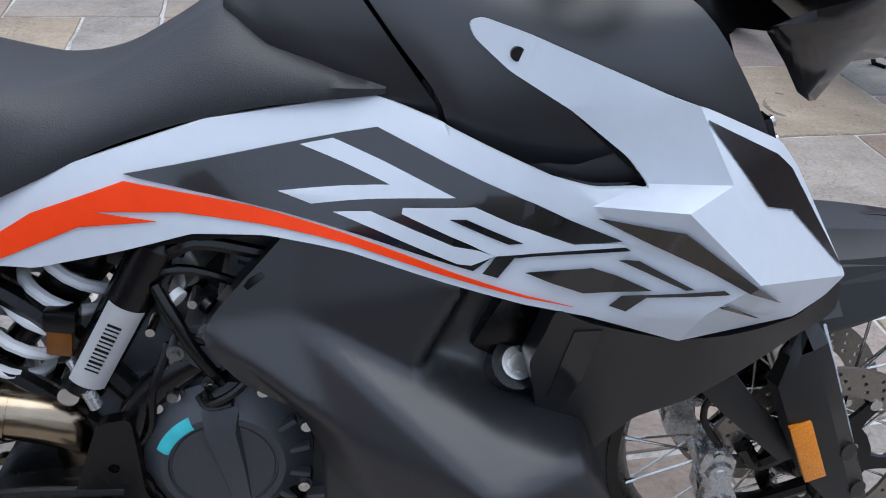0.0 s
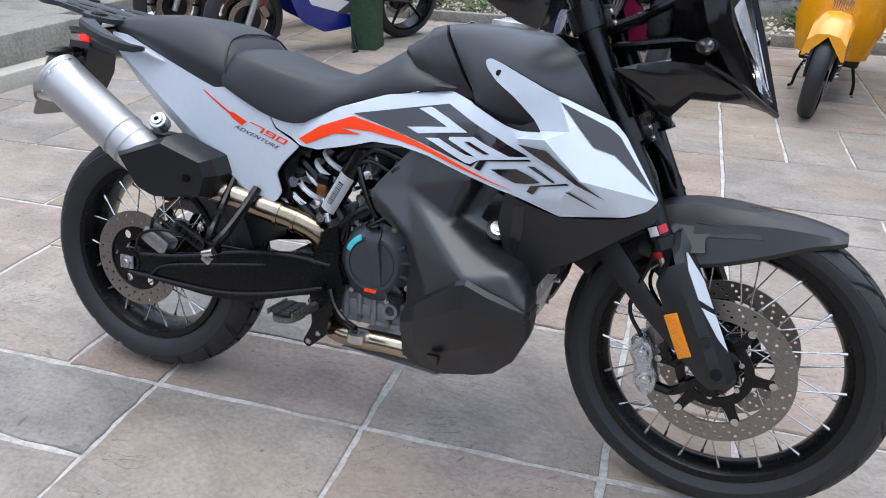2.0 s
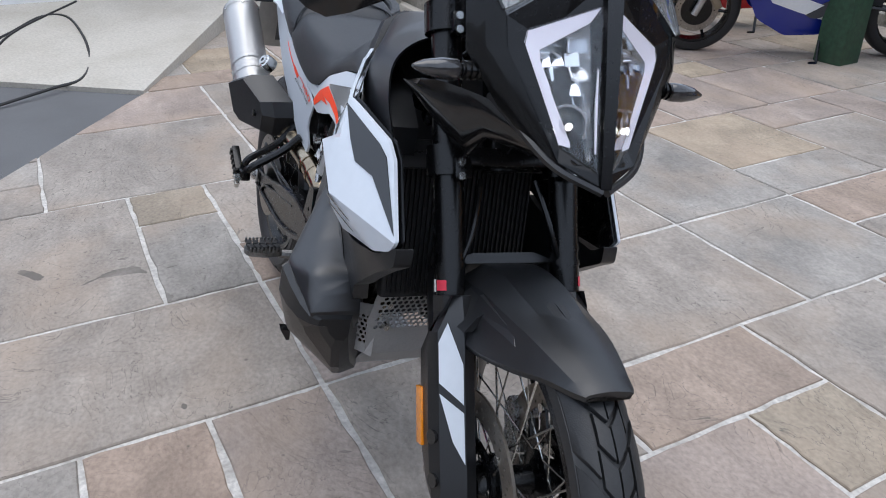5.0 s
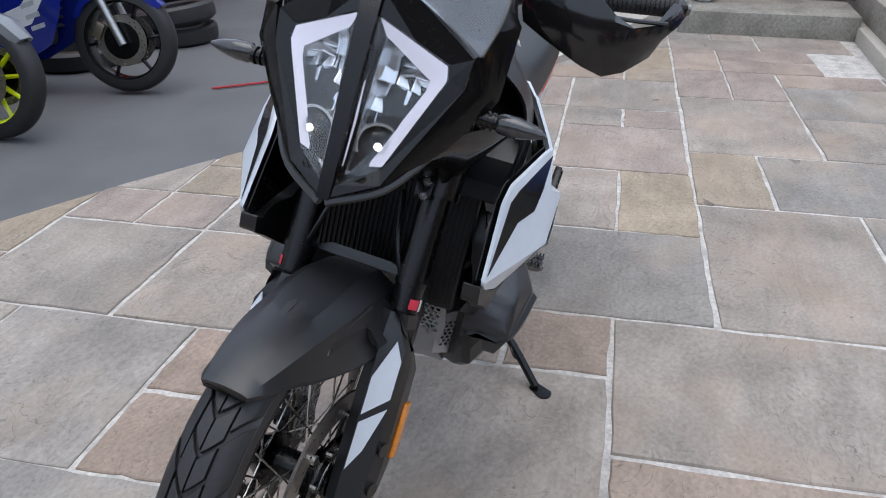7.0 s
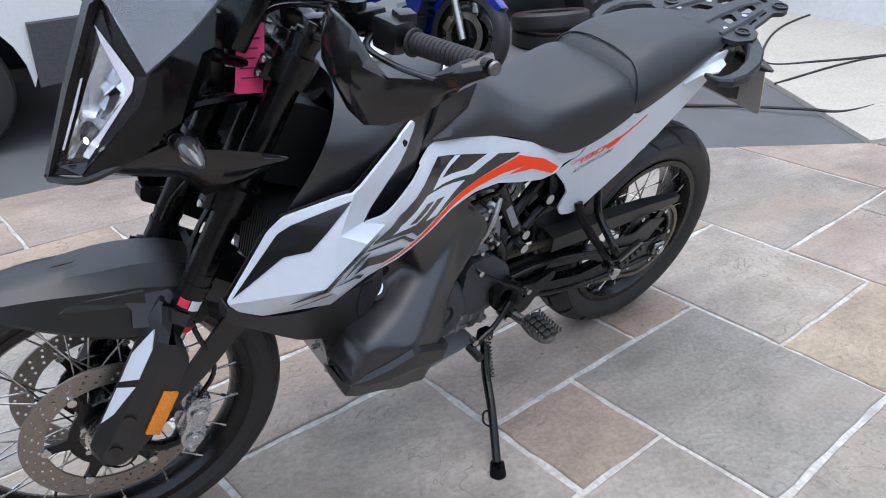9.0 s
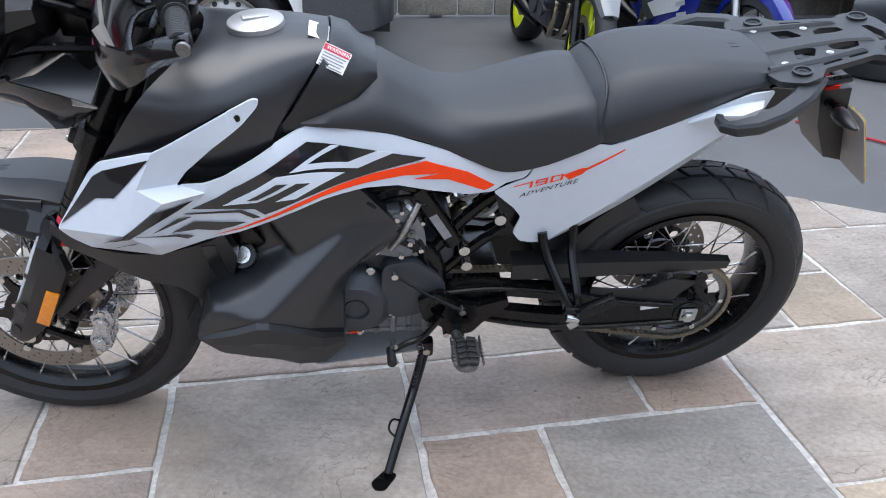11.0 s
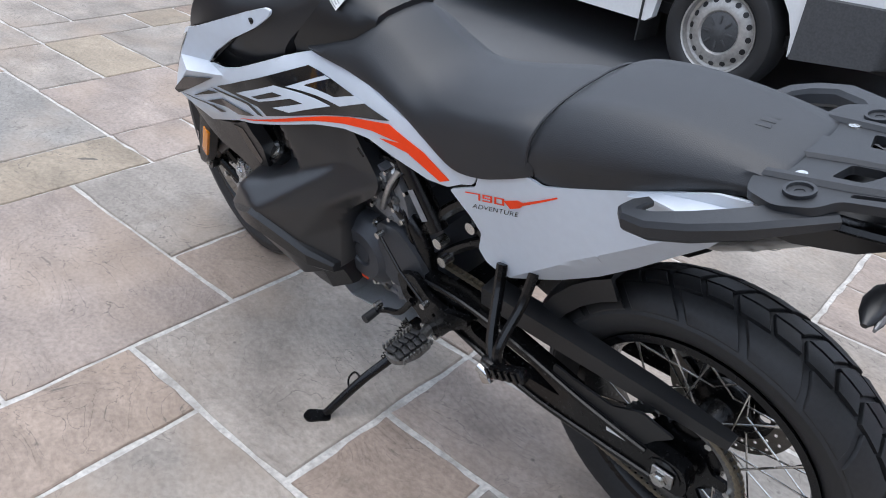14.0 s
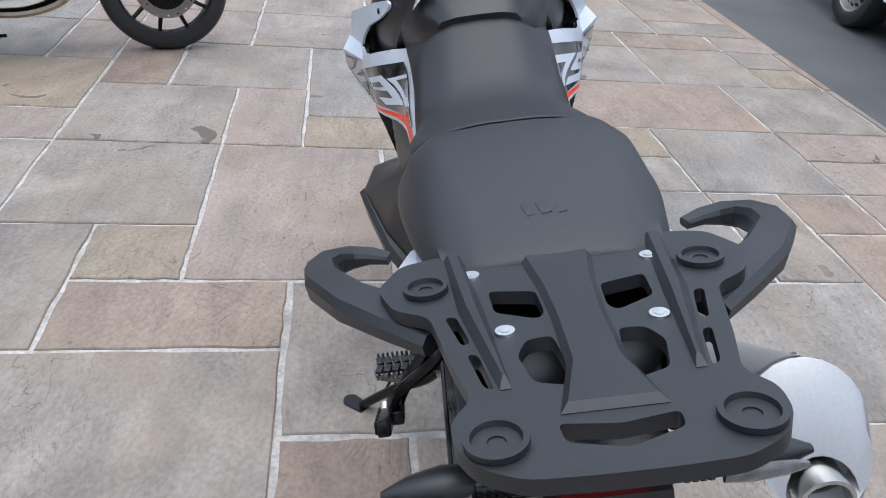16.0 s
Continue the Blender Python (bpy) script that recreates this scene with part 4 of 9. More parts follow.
def letters_on(body, length, height, start, end, s, skin, mat, parent, name, lift, bold=0.0, shear=0.2, label=""):
    """Letters laid on the side skin between two places (x, z), seen from that side."""
    bm = text_mesh(body, 0.03, shear, bold, 1.1)
    bmesh.ops.triangulate(bm, faces=bm.faces[:])
    us, ws = [v.co.x for v in bm.verts], [v.co.y for v in bm.verts]
    u0, du, w0, dw = min(us), max(us) - min(us), min(ws), max(ws) - min(ws)
    p, q = (Vector(start), Vector(end)) if s > 0 else (Vector(end), Vector(start))
    d = (q - p).normalized()
    up = Vector((d.y, -d.x)) if d.x < 0 else Vector((-d.y, d.x))
    for v in bm.verts:
        c = p + (q - p) * ((v.co.x - u0) / du) + up * (((v.co.y - w0) / dw) * height)
        v.co = (c.x, s * (skin(c.x, c.y) + lift), c.y)
    return part(name, bm, mat, parent, label, smooth=False)


def wide_number(start, end, height, s, parent):
    """The wide, thin-stroked slanted number on the tail panel."""
    k, h = .17, 1.0
    glyphs = [[[(-.55, 1 - k), (1.0, 1 - k), (1.0, 1), (-.55, 1)], [(.78, 0), (1.0, 0), (1.0, 1 - k), (.78, 1 - k)]],
              [[(0, 1 - k), (1, 1 - k), (1, 1), (0, 1)], [(0, .42), (.2, .42), (.2, 1 - k), (0, 1 - k)], [(.8, 0), (1, 0), (1, 1 - k), (.8, 1 - k)], [(.2, .42), (.8, .42), (.8, .42 + k), (.2, .42 + k)], [(0, 0), (.8, 0), (.8, k), (0, k)]],
              [[(0, 1 - k), (1, 1 - k), (1, 1), (0, 1)], [(0, 0), (.2, 0), (.2, 1 - k), (0, 1 - k)], [(.8, 0), (1, 0), (1, 1 - k), (.8, 1 - k)], [(.2, 0), (.8, 0), (.8, k), (.2, k)]]]
    p, q = (Vector(start), Vector(end)) if s > 0 else (Vector(end), Vector(start))
    d = (q - p).normalized()
    up = Vector((d.y, -d.x)) if d.x < 0 else Vector((-d.y, d.x))
    bm = bmesh.new()
    for g, polys in enumerate(glyphs):
        for poly in polys:
            vs = []
            for u, w in poly:
                c = p + d * ((.55 + g * 1.22 + u) / 4.0 * (q - p).length + w * height * .45) + up * (w * height)
                vs.append(bm.verts.new((c.x, s * (tail_skin(c.x, c.y) + .0014), c.y)))
            bm.faces.new(vs)
    part("tail_number", bm, ORANGE, parent, "orange number 790", smooth=False)


for s in (1, -1):
    shroud = part("side_shroud", panel(SHROUD, shroud_skin, s, 0.006, step=0.03, round_=0.006, folds=FRONT.folds), WHITE, bike, "white moulded side shroud with black and orange graphics", sharp=24)
    part("shroud_liner", panel([p for p in SHROUD if p[0] > .93 and p != (1.074, .838)], lambda x, z: shroud_skin(x, z) - 0.014, s, 0.002, step=0.03, round_=0.006, folds=FRONT.folds), METAL_BLACK, shroud, "black inner liner")
    decal("graphic_backing", BACKING, shroud_skin, s, DECAL, shroud, 0.0012, "gloss black graphic")
    decal("orange_flame", FLAME, shroud_skin, s, ORANGE, shroud, 0.0014, "orange flash")
    if s < 0:
        decal("numeral", R_SEVEN, shroud_skin, s, DECAL_WHITE, shroud, 0.0026, "white numeral 7", 0.02)
        for poly in R_NINE:
            decal("numeral", poly, shroud_skin, s, DECAL_WHITE, shroud, 0.0026, "white numeral 9", 0.02)
        decal("numeral_counter", R_HOLE, shroud_skin, s, DECAL, shroud, 0.0040)
        marks = R_MARKS
    else:
        for poly in L_ZERO:
            decal("numeral", poly, shroud_skin, s, DECAL_WHITE, shroud, 0.0026, "white numeral 0", 0.02)
        decal("numeral", L_NINE, shroud_skin, s, DECAL_WHITE, shroud, 0.0026, "white numeral 9", 0.02)
        decal("numeral_counter", L_HOLE, shroud_skin, s, DECAL, shroud, 0.0040)
        marks = L_MARKS
    for poly in marks:
        decal("graphic_mark", poly, shroud_skin, s, DECAL, shroud, 0.0030)
    decal("front_graphic", [(1.236, .823), (1.215, .838), (1.126, .877), (1.197, .801), (1.234, .790), (1.314, .722)], shroud_skin, s, DECAL, shroud, 0.0016, "gloss black front graphic")
    x, z = .983, .914
    y = shroud_skin(x, z)
    part("screw", cyl(cyl(bmesh.new(), (x, s * (y - 0.002), z), (x, s * (y + 0.002), z), 0.0062, seg=16), (x, s * (y + 0.002), z), (x, s * (y + 0.0026), z), 0.003, seg=6), METAL_BLACK, shroud)

    tail = part("tail_panel", panel(TAILP, tail_skin, s, 0.005, step=0.025, round_=0.006, folds=[(Vector((.40, .532)), Vector((.27, .648))), (Vector((.27, .655)), Vector((-.02, .881)))]), WHITE, bike, "white moulded tail side panel", sharp=16)
    wide_number((.464, .700), (.366, .733), .0150, s, tail)
    letters_on("ADVENTURE", 0.13, 0.0100, (.449, .685), (.329, .727), s, tail_skin, DECAL, tail, "tail_word", 0.0014, 0.0, 0.55, "black lettering")
    decal("orange_flash", [(.366, .744), (.352, .734), (.328, .749), (.322, .757), (.250, .8062), (.252, .8078), (.321, .7635), (.333, .7625)], tail_skin, s, ORANGE, tail, 0.0011)
    # the panel's top turns in beside the seat's end
    bm = bmesh.new()
    top = [(.135, .138, .862), (.088, .144, .880), (.038, .158, .888), (-.006, .144, .896), (-.03, .10, .908), (.10, .09, .895)]
    ring_faces(bm, [[(x, s * y, z - .004) for x, y, z in top], [(x, s * y, z) for x, y, z in top]])
    part("top_flange", bm, WHITE, tail)
    part("panel_fixing", cyl(bmesh.new(), (.477, s * 0.094, .612), (.477, s * 0.108, .612), 0.0125, seg=20), STEEL, tail, "silver round cap")

# black under-frame web behind the panels
WEB = [(.50, .70), (.47, .60), (.46, .585), (.50, .56), (.40, .57), (.36, .62), (.10, .80), (-.02, .88), (.0, .90), (.30, .81), (.45, .75), (.60, .80), (.86, .85), (.95, .82), (.90, .72), (.78, .735), (.64, .715)]
for s in (1, -1):
    part("subframe_web", panel(WEB, lambda x, z: BODY(x, z) - 0.02, s, step=0.08, inner=0.055), METAL_BLACK, bike)

# seats: cross sections from the front of each to the back


def seat_ring(x, zb, zt, w, wt, crown=0.006):
    h = zt - zb
    half = [(w * 0.98, zb), (w, zb + 0.25 * h), (w * 0.55 + wt * 0.45, zb + 0.62 * h), (wt + 0.004, zt - 0.016), (wt - 0.010, zt - 0.004), (wt * 0.6, zt + crown * 0.6), (0, zt + crown)]
    return [(x, y, z) for y, z in half] + [(x, -y, z) for y, z in reversed(half[:-1])]


def pad_ring(x, zb, zt, w, wt):
    # sides tucked in below, a soft edge, then a broad slope up to the flat top
    h = zt - zb
    half = [(w * 0.92, zb), (w * 0.975, zb + 0.18 * h), (w, zb + 0.36 * h), (w - 0.002, zb + 0.48 * h), (w - 0.008, zb + 0.58 * h), (w * 0.5 + wt * 0.5, zb + 0.79 * h), (wt * 0.98, zt - 0.008), (wt * 0.88, zt - 0.002), (wt * 0.7, zt), (0, zt + 0.004)]
    return [(x, y, z) for y, z in half] + [(x, -y, z) for y, z in reversed(half[:-1])]


def smooth_sections(rows, n=4):
    rows = [Vector(r) for r in rows] if len(rows[0]) < 5 else [np.array(r, float) for r in rows]
    P = [2 * rows[0] - rows[1]] + list(rows) + [2 * rows[-1] - rows[-2]]
    out = []
    for i in range(1, len(P) - 2):
        for k in range(n):
            t = k / n
            out.append(0.5 * (2 * P[i] + (P[i + 1] - P[i - 1]) * t + (2 * P[i - 1] - 5 * P[i] + 4 * P[i + 1] - P[i + 2]) * t * t + (3 * P[i] - P[i - 1] - 3 * P[i + 1] + P[i + 2]) * t ** 3))
    return out + [P[-2]]


bm = bmesh.new()
rows = smooth_sections([(.878, .866, .888, .136, .116), (.84, .862, .902, .137, .098), (.78, .855, .925, .133, .084), (.735, .846, .936, .130, .080), (.68, .832, .905, .128, .082), (.62, .811, .872, .130, .092),
                        (.56, .782, .860, .133, .108), (.49, .755, .868, .138, .122), (.42, .768, .884, .144, .130), (.36, .795, .898, .149, .130), (.315, .818, .900, .150, .122), (.300, .826, .890, .145, .112)])
ring_faces(bm, [seat_ring(*r) for r in rows])
part("rider_seat", bm, SEAT, bike, "black grained vinyl rider seat", sharp=60)
bm = bmesh.new()
rows = smooth_sections([(.345, .838, .868, .122, .085), (.328, .822, .893, .136, .098), (.295, .815, .930, .148, .106), (.23, .832, .955, .151, .110), (.11, .874, .967, .139, .102), (.0, .910, .960, .116, .092), (-.040, .914, .954, .107, .088), (-.050, .912, .948, .103, .084)], 4)
ring_faces(bm, [pad_ring(*r) for r in rows])
pillion_seat = part("pillion_seat", bm, SEAT, bike, "black grained vinyl pillion seat", sharp=60)
# the pad's stitched seam and embossed badge as plain bars
tube(bm := bmesh.new(), [(.312, .147, .835), (.310, .138, .885), (.300, .105, .922), (.296, .05, .936), (.295, 0, .938), (.296, -.05, .936), (.300, -.105, .922), (.310, -.138, .885), (.312, -.147, .835)], 0.0025, 6)
part("seam", bm, SEAT, pillion_seat)
bm = bmesh.new()
for k in range(3):
    box(bm, (0.02, 0.014 - 0.014 * k, 0.9656 - abs(0.014 - 0.014 * k) * .06), (0.020, 0.010, 0.0012), Matrix.Rotation(-.064, 3, 'Y') @ Matrix.Rotation(0.25, 3, 'Z'), .0005)
part("embossed_badge", bm, SEAT, pillion_seat, "small embossed badge")

# tank cover
def half_ring(x, rows_, slope=0.0):
    rows_ = [(y, z) for y, z in rows_]
    return [(x - slope * max(0, z - .85), y, z) for y, z in rows_] + [(x - slope * max(0, z - .85), -y, z) for y, z in reversed(rows_[:-1] if rows_[-1][0] == 0 else rows_)]


# one shell: sections from the seam behind the filler to the open front edge that sweeps down to the shroud
sect = [[(.935, .158, .80), (.926, .157, .862), (.886, .128, .915), (.849, .098, .965), (.832, .075, .988), (.824, .045, .998), (.822, 0, 1.001)],
        [(.965, .172, .795), (.955, .172, .862), (.930, .152, .917), (.900, .117, .967), (.885, .088, .991), (.880, .050, 1.003), (.879, 0, 1.006)],
        [(1.045, .188, .790), (1.045, .203, .850), (1.020, .192, .915), (.985, .157, .958), (.962, .108, .990), (.955, .058, 1.003), (.953, 0, 1.006)],
        [(1.130, .192, .790), (1.140, .212, .845), (1.095, .206, .910), (1.045, .176, .957), (1.010, .115, .986), (1.000, .060, .998), (.997, 0, 1.000)],
        [(1.212, .190, .800), (1.222, .203, .835), (1.180, .209, .900), (1.137, .192, .955), (1.092, .135, .985), (1.060, .065, .994), (1.052, 0, .996)]]
shell = []
for row in smooth_sections([np.array(r, float).ravel() for r in sect], 5):
    half = smooth_sections([Vector(p) for p in row.reshape(-1, 3)], 4)
    shell.append([tuple(p) for p in half] + [(p.x, -p.y, p.z) for p in reversed(half[:-1])])
lip = [[(x - .004, y * .975, z - .004) for x, y, z in shell[-1]], [(x - .10, y * .90, z - .03) for x, y, z in shell[-4]]]
bm = bmesh.new()
ring_faces(bm, shell + lip)
part("fuel_tank_cover", bm, SATIN, bike, "satin black fuel tank cover", sharp=60)
for s in (1, -1):
    # sunken side behind the fin
    part("tank_side", panel([(.90, .855), (.945, .93), (1.05, .90), (1.12, .84), (1.12, .78), (1.0, .79), (.93, .82)], lambda x, z: BODY(x, z) - 0.036, s, step=0.04, inner=0.12), SATIN, bike)
# rear tank cover between tank and seat
bm = bmesh.new()
sect = [(.735, [(.070, .925), (.074, .935), (.066, .946), (.04, .951), (0, .952)]), (.78, [(.098, .875), (.104, .915), (.086, .952), (.05, .968), (0, .970)]),
        (.83, [(.122, .862), (.122, .915), (.095, .968), (.055, .988), (0, .990)]), (.878, [(.147, .85), (.142, .905), (.104, .975), (.06, .997), (0, 1.0)])]
ring_faces(bm, [half_ring(x + (.052 if k == 3 else .02 if k == 2 else 0), r, (0, .1, .45, .75)[k]) for k, (x, r) in enumerate(sect)])
rear_cover = part("tank_rear_cover", bm, BLACK, bike, "matt black cover between tank and seat", sharp=45)
# warning label and plain sticker
def quad_plate(c, ux, uy, w, h, t=0.0012):
    c, ux, uy = Vector(c), Vector(ux).normalized(), Vector(uy).normalized()
    uy = (uy - ux * uy.dot(ux)).normalized()
    n_ = ux.cross(uy)
    bm = bmesh.new()
    box(bm, (0, 0, 0), (w, h, t))
    bmesh.ops.transform(bm, matrix=Matrix.Translation(c) @ Matrix((ux, uy, n_)).transposed().to_4x4(), verts=bm.verts)
    return bm


cL, uL, vL = Vector((.813, .091, .977)), Vector((-.9, .3, -.33)), Vector((.25, -.63, .75))
uL.normalize()
vL = (vL - uL * vL.dot(uL)).normalized()
nL = uL.cross(vL)
part("warning_label", quad_plate(cL + nL * 0.004, uL, vL, 0.052, 0.042), STICKER, rear_cover, "white label headed WARNING in red")
part("label_head", quad_plate(cL + nL * 0.0052 + vL * 0.014, uL, vL, 0.050, 0.011), STICKER_RED, rear_cover)
bm = text_mesh("WARNING", 0.0095, 0, 0.0002, 1.05)
bmesh.ops.transform(bm, matrix=Matrix.Translation(cL + nL * 0.0062 + vL * 0.014 + uL * 0.004) @ Matrix((uL, vL, nL)).transposed().to_4x4(), verts=bm.verts)
part("label_word", bm, STICKER, rear_cover, smooth=False)
bm = bmesh.new()
for k in range(5):
    merge(bm, quad_plate(cL + nL * 0.0052 + vL * (0.004 - 0.0055 * k) - uL * (0.002 * (k % 2)), uL, vL, 0.044 - 0.004 * (k % 2), 0.0016))
part("label_lines", bm, GREY_PRINT, rear_cover)
bm = quad_plate((.835, .02, .9985), (-.95, 0, -.33), (0, -1, 0.05), 0.05, 0.06)
part("sticker", bm, STICKER, rear_cover, "plain white sticker")
# filler cap
cap = lathe(bmesh.new(), [(0.0, 0.012), (0.030, 0.012), (0.034, 0.009), (0.048, 0.009), (0.052, 0.006), (0.053, -0.004)], (.955, 0, 1.006), (0.06, 0, 1), 36)
cap_ob = part("filler_cap", cap, ALLOY, bike, "silver fuel filler cap")
part("cap_key_cover", box(bmesh.new(), (.955, 0, 1.019), (0.05, 0.02, 0.006), Matrix.Rotation(0.3, 3, 'Z'), 0.003), ALLOY, cap_ob)

# low tank sides with their bumper guards
LOWT = Facets([(.80, .76, .125), (.695, .635, .138), (.79, .535, .150), (.815, .48, .168), (.815, .36, .185), (.785, .650, .148), (.905, .600, .192), (.985, .560, .232), (1.067, .533, .260), (1.108, .465, .268),
               (.978, .512, .287), (.955, .705, .196), (.922, .607, .158), (.998, .574, .165), (1.082, .546, .165), (.972, .712, .150), (1.05, .66, .140), (.722, .612, .154), (.828, .545, .204), (.885, .45, .243), (.90, .34, .235), (1.09, .38, .24)],
              [(5, 6), (6, 7), (7, 8), (5, 10), (10, 8), (8, 9), (10, 9), (11, 6), (12, 13), (13, 14), (15, 12), (1, 17), (17, 18), (18, 19), (19, 20), (5, 11), (6, 12), (2, 3)], 0.007)
for s in (1, -1):
    low = part("lower_tank", panel([(.80, .748), (.712, .650), (.698, .627), (.706, .602), (.79, .535), (.812, .50), (.815, .37), (.90, .34), (1.07, .39), (1.108, .455), (1.088, .535), (1.06, .64), (1.03, .69), (.96, .715)],
                                   LOWT, s, step=0.009, inner=lambda x, z: .10 + min(.07, max(0, x - .92) * .5), round_=0.012), SATIN, bike, "satin black low-slung fuel tank side", sharp=60)
    # bumper wrapped round the tank's foot: a chamfered top edge, an upright face and a tucked-in belly
    rows = [(.818, .200, .390, .214, .380, .214, .328, .175, .272), (.862, .236, .430, .254, .412, .243, .322, .178, .254), (.92, .262, .475, .280, .456, .263, .335, .175, .248), (.962, .280, .506, .298, .486, .277, .352, .164, .252),
            (.985, .286, .514, .304, .492, .281, .362, .160, .254), (1.03, .280, .494, .296, .472, .282, .382, .168, .272), (1.075, .272, .478, .286, .458, .274, .408, .190, .318), (1.104, .262, .464, .272, .452, .254, .424, .205, .380), (1.112, .245, .456, .255, .448, .240, .428, .212, .405)]
    lean_in, rise = (.036, .022) if s > 0 else (.008, 0)
    rows = [(x, yt, zt, yc, zc, yo - lean_in, zo + rise, min(yb, yo - lean_in - .03), zb + rise * 1.4) for x, yt, zt, yc, zc, yo, zo, yb, zb in rows]
    bm = bmesh.new()
    ring_faces(bm, [[(x, s * (.12 + max(0, x - 1.0) * .6), zt - .004), (x, s * yt, zt), (x, s * (yt * .4 + yc * .6), zt * .6 + zc * .4), (x, s * (yc * .7 + yo * .3 + .004), zc * .7 + zo * .3), (x, s * (yo + .003), zo + .012), (x, s * (yo - .004), zo - .004), (x, s * (yb + .012), zb + .003), (x, s * (yb - .006), zb), (x, s * (.11 + max(0, x - 1.0) * .7), zb + .012)] for x, yt, zt, yc, zc, yo, zo, yb, zb in rows])
    bumper = part("tank_bumper", bm, BLACK, low, "matt black bumper under the tank side", sharp=17)
    if s < 0:
        bm = bmesh.new()
        ring_faces(bm, [[(.905, -.245, .322), (.932, -.250, .322), (.926, -.248, .296), (.916, -.244, .296)], [(.905, -.268, .326), (.932, -.272, .328), (.926, -.255, .296), (.916, -.252, .296)]])
        part("bumper_notch", bm, GLOSS, bumper, smooth=False)
    # front shroud below the white panel
    rad = part("radiator_shroud", panel([(1.322, .705), (1.30, .688), (1.272, .672), (1.145, .656), (1.06, .676), (1.03, .690), (1.015, .62), (1.035, .545), (1.075, .485), (1.105, .492), (1.137, .543), (1.190, .574), (1.277, .640), (1.325, .672)],
                                        lambda x, z: BODY(x, max(z, .655)) - 0.004 - max(0, .66 - z) * 0.25, s, step=0.03, inner=None, thick=0.03, round_=0.008), BLACK, bike, "matt black shroud in front of the radiator", sharp=45)
    part("shroud_slot", panel([(1.050, .665), (1.075, .668), (1.070, .60), (1.055, .555), (1.040, .575)], lambda x, z: BODY(x, max(z, .655)) - 0.0022 - max(0, .66 - z) * 0.25, s, 0.002, step=0.04), GLOSS, rad)
    p = Vector((1.012, s * 0.181, .603))
    ax = Vector((0.12, s * 0.74, 0.66)).normalized()
    bm = cyl(bmesh.new(), p - ax * 0.07, p - ax * 0.004, 0.030, 0.027, seg=20)
    box(bm, p + Vector((-0.01, -s * 0.03, 0.03)), (0.05, 0.03, 0.07), Matrix.Rotation(0.5, 3, "Y"), 0.008)
    part("mount_bracket", bm, METAL_BLACK, low)
    part("mount_bolt", cyl(cyl(bmesh.new(), p - ax * 0.03, p, 0.019, 0.0175, seg=24), p, p + ax * 0.004, 0.011, 0.010, seg=18), STEEL, low, "silver tank mounting bolt")

# ---- front mudguard, head fairing, controls ----
bm = bmesh.new()
rings = []
profile = ((1.676, [(.034, .655), (.036, .659), (.030, .662), (.015, .664), (.010, .6645), (0, .665)]),
           (1.655, [(.046, .650), (.048, .655), (.040, .665), (.020, .671), (.014, .672), (0, .673)]),
           (1.605, [(.062, .638), (.064, .643), (.052, .670), (.030, .680), (.022, .682), (0, .684)]),
           (1.545, [(.078, .614), (.080, .620), (.062, .672), (.042, .681), (.032, .686), (0, .688)]),
           (1.46, [(.094, .586), (.096, .592), (.070, .666), (.052, .678), (.042, .691), (0, .693)]),
           (1.40, [(.100, .574), (.102, .580), (.074, .662), (.052, .677), (.042, .690), (0, .692)]),
           (1.345, [(.100, .574), (.102, .582), (.078, .652), (.052, .669), (.042, .680), (0, .682)]),
           (1.30, [(.096, .581), (.098, .590), (.074, .640), (.050, .655), (.040, .662), (0, .664)]))
for row in smooth_sections([np.array([x] + [q for p in half for q in p], float) for x, half in profile], 4):
    x, half = row[0], row[1:].reshape(-1, 2)
    outer = [(x, y, zz) for y, zz in half] + [(x, -y, zz) for y, zz in reversed(half[:-1])]
    inner = [(x, y * 0.95, zz - 0.005) for _, y, zz in reversed(outer)]
    rings.append(outer + inner)
ring_faces(bm, rings)
fender = part("front_mudguard", bm, BLACK, bike, "matt black front mudguard", xf=STEER, sharp=32)
for s in (1, -1):
    # the side's raised blade, and the stay reaching down to the fork guard
    bm = bmesh.new()
    ring_faces(bm, [[(1.40, s * .082, .630), (1.545, s * .064, .644), (1.53, s * .060, .662), (1.40, s * .070, .662)], [(1.40, s * .0885, .634), (1.530, s * .0735, .647), (1.515, s * .069, .658), (1.40, s * .080, .658)]])
    part("rib", bm, BLACK, fender, xf=STEER, sharp=20)
    bm = bmesh.new()
    ring_faces(bm, [[(1.44, s * .074, .656), (1.36, s * .078, .652), (1.36, s * .066, .652), (1.44, s * .062, .656)], [(1.425, s * .090, .632), (1.345, s * .094, .630), (1.345, s * .080, .630), (1.425, s * .076, .632)],
                    [(1.43, s * .110, .61), (1.375, s * .114, .60), (1.375, s * .10, .60), (1.43, s * .096, .61)]])
    part("stay", bm, BLACK, fender, xf=STEER)
# rear flap of the mudguard behind the wheel
bm = bmesh.new()
rings = []
for a in (120, 127, 134, 141, 148, 153):
    r, w = 0.386, (0.094 if a < 130 else 0.090 if a < 145 else 0.082 if a < 150 else 0.060)
    c = FAX + Vector((math.cos(radians(a)) * r, 0, math.sin(radians(a)) * r))
    d = Vector((math.cos(radians(a)), 0, math.sin(radians(a))))
    sec = [(w, -0.055), (w * 0.94, -0.012), (w * 0.6, 0.0), (-w * 0.6, 0.0), (-w * 0.94, -0.012), (-w, -0.055), (-w * 0.93, -0.055), (-w * 0.87, -0.018), (w * 0.87, -0.018), (w * 0.93, -0.055)]
    rings.append([c + d * q + Vector((0, y, 0)) for y, q in sec])
ring_faces(bm, rings)
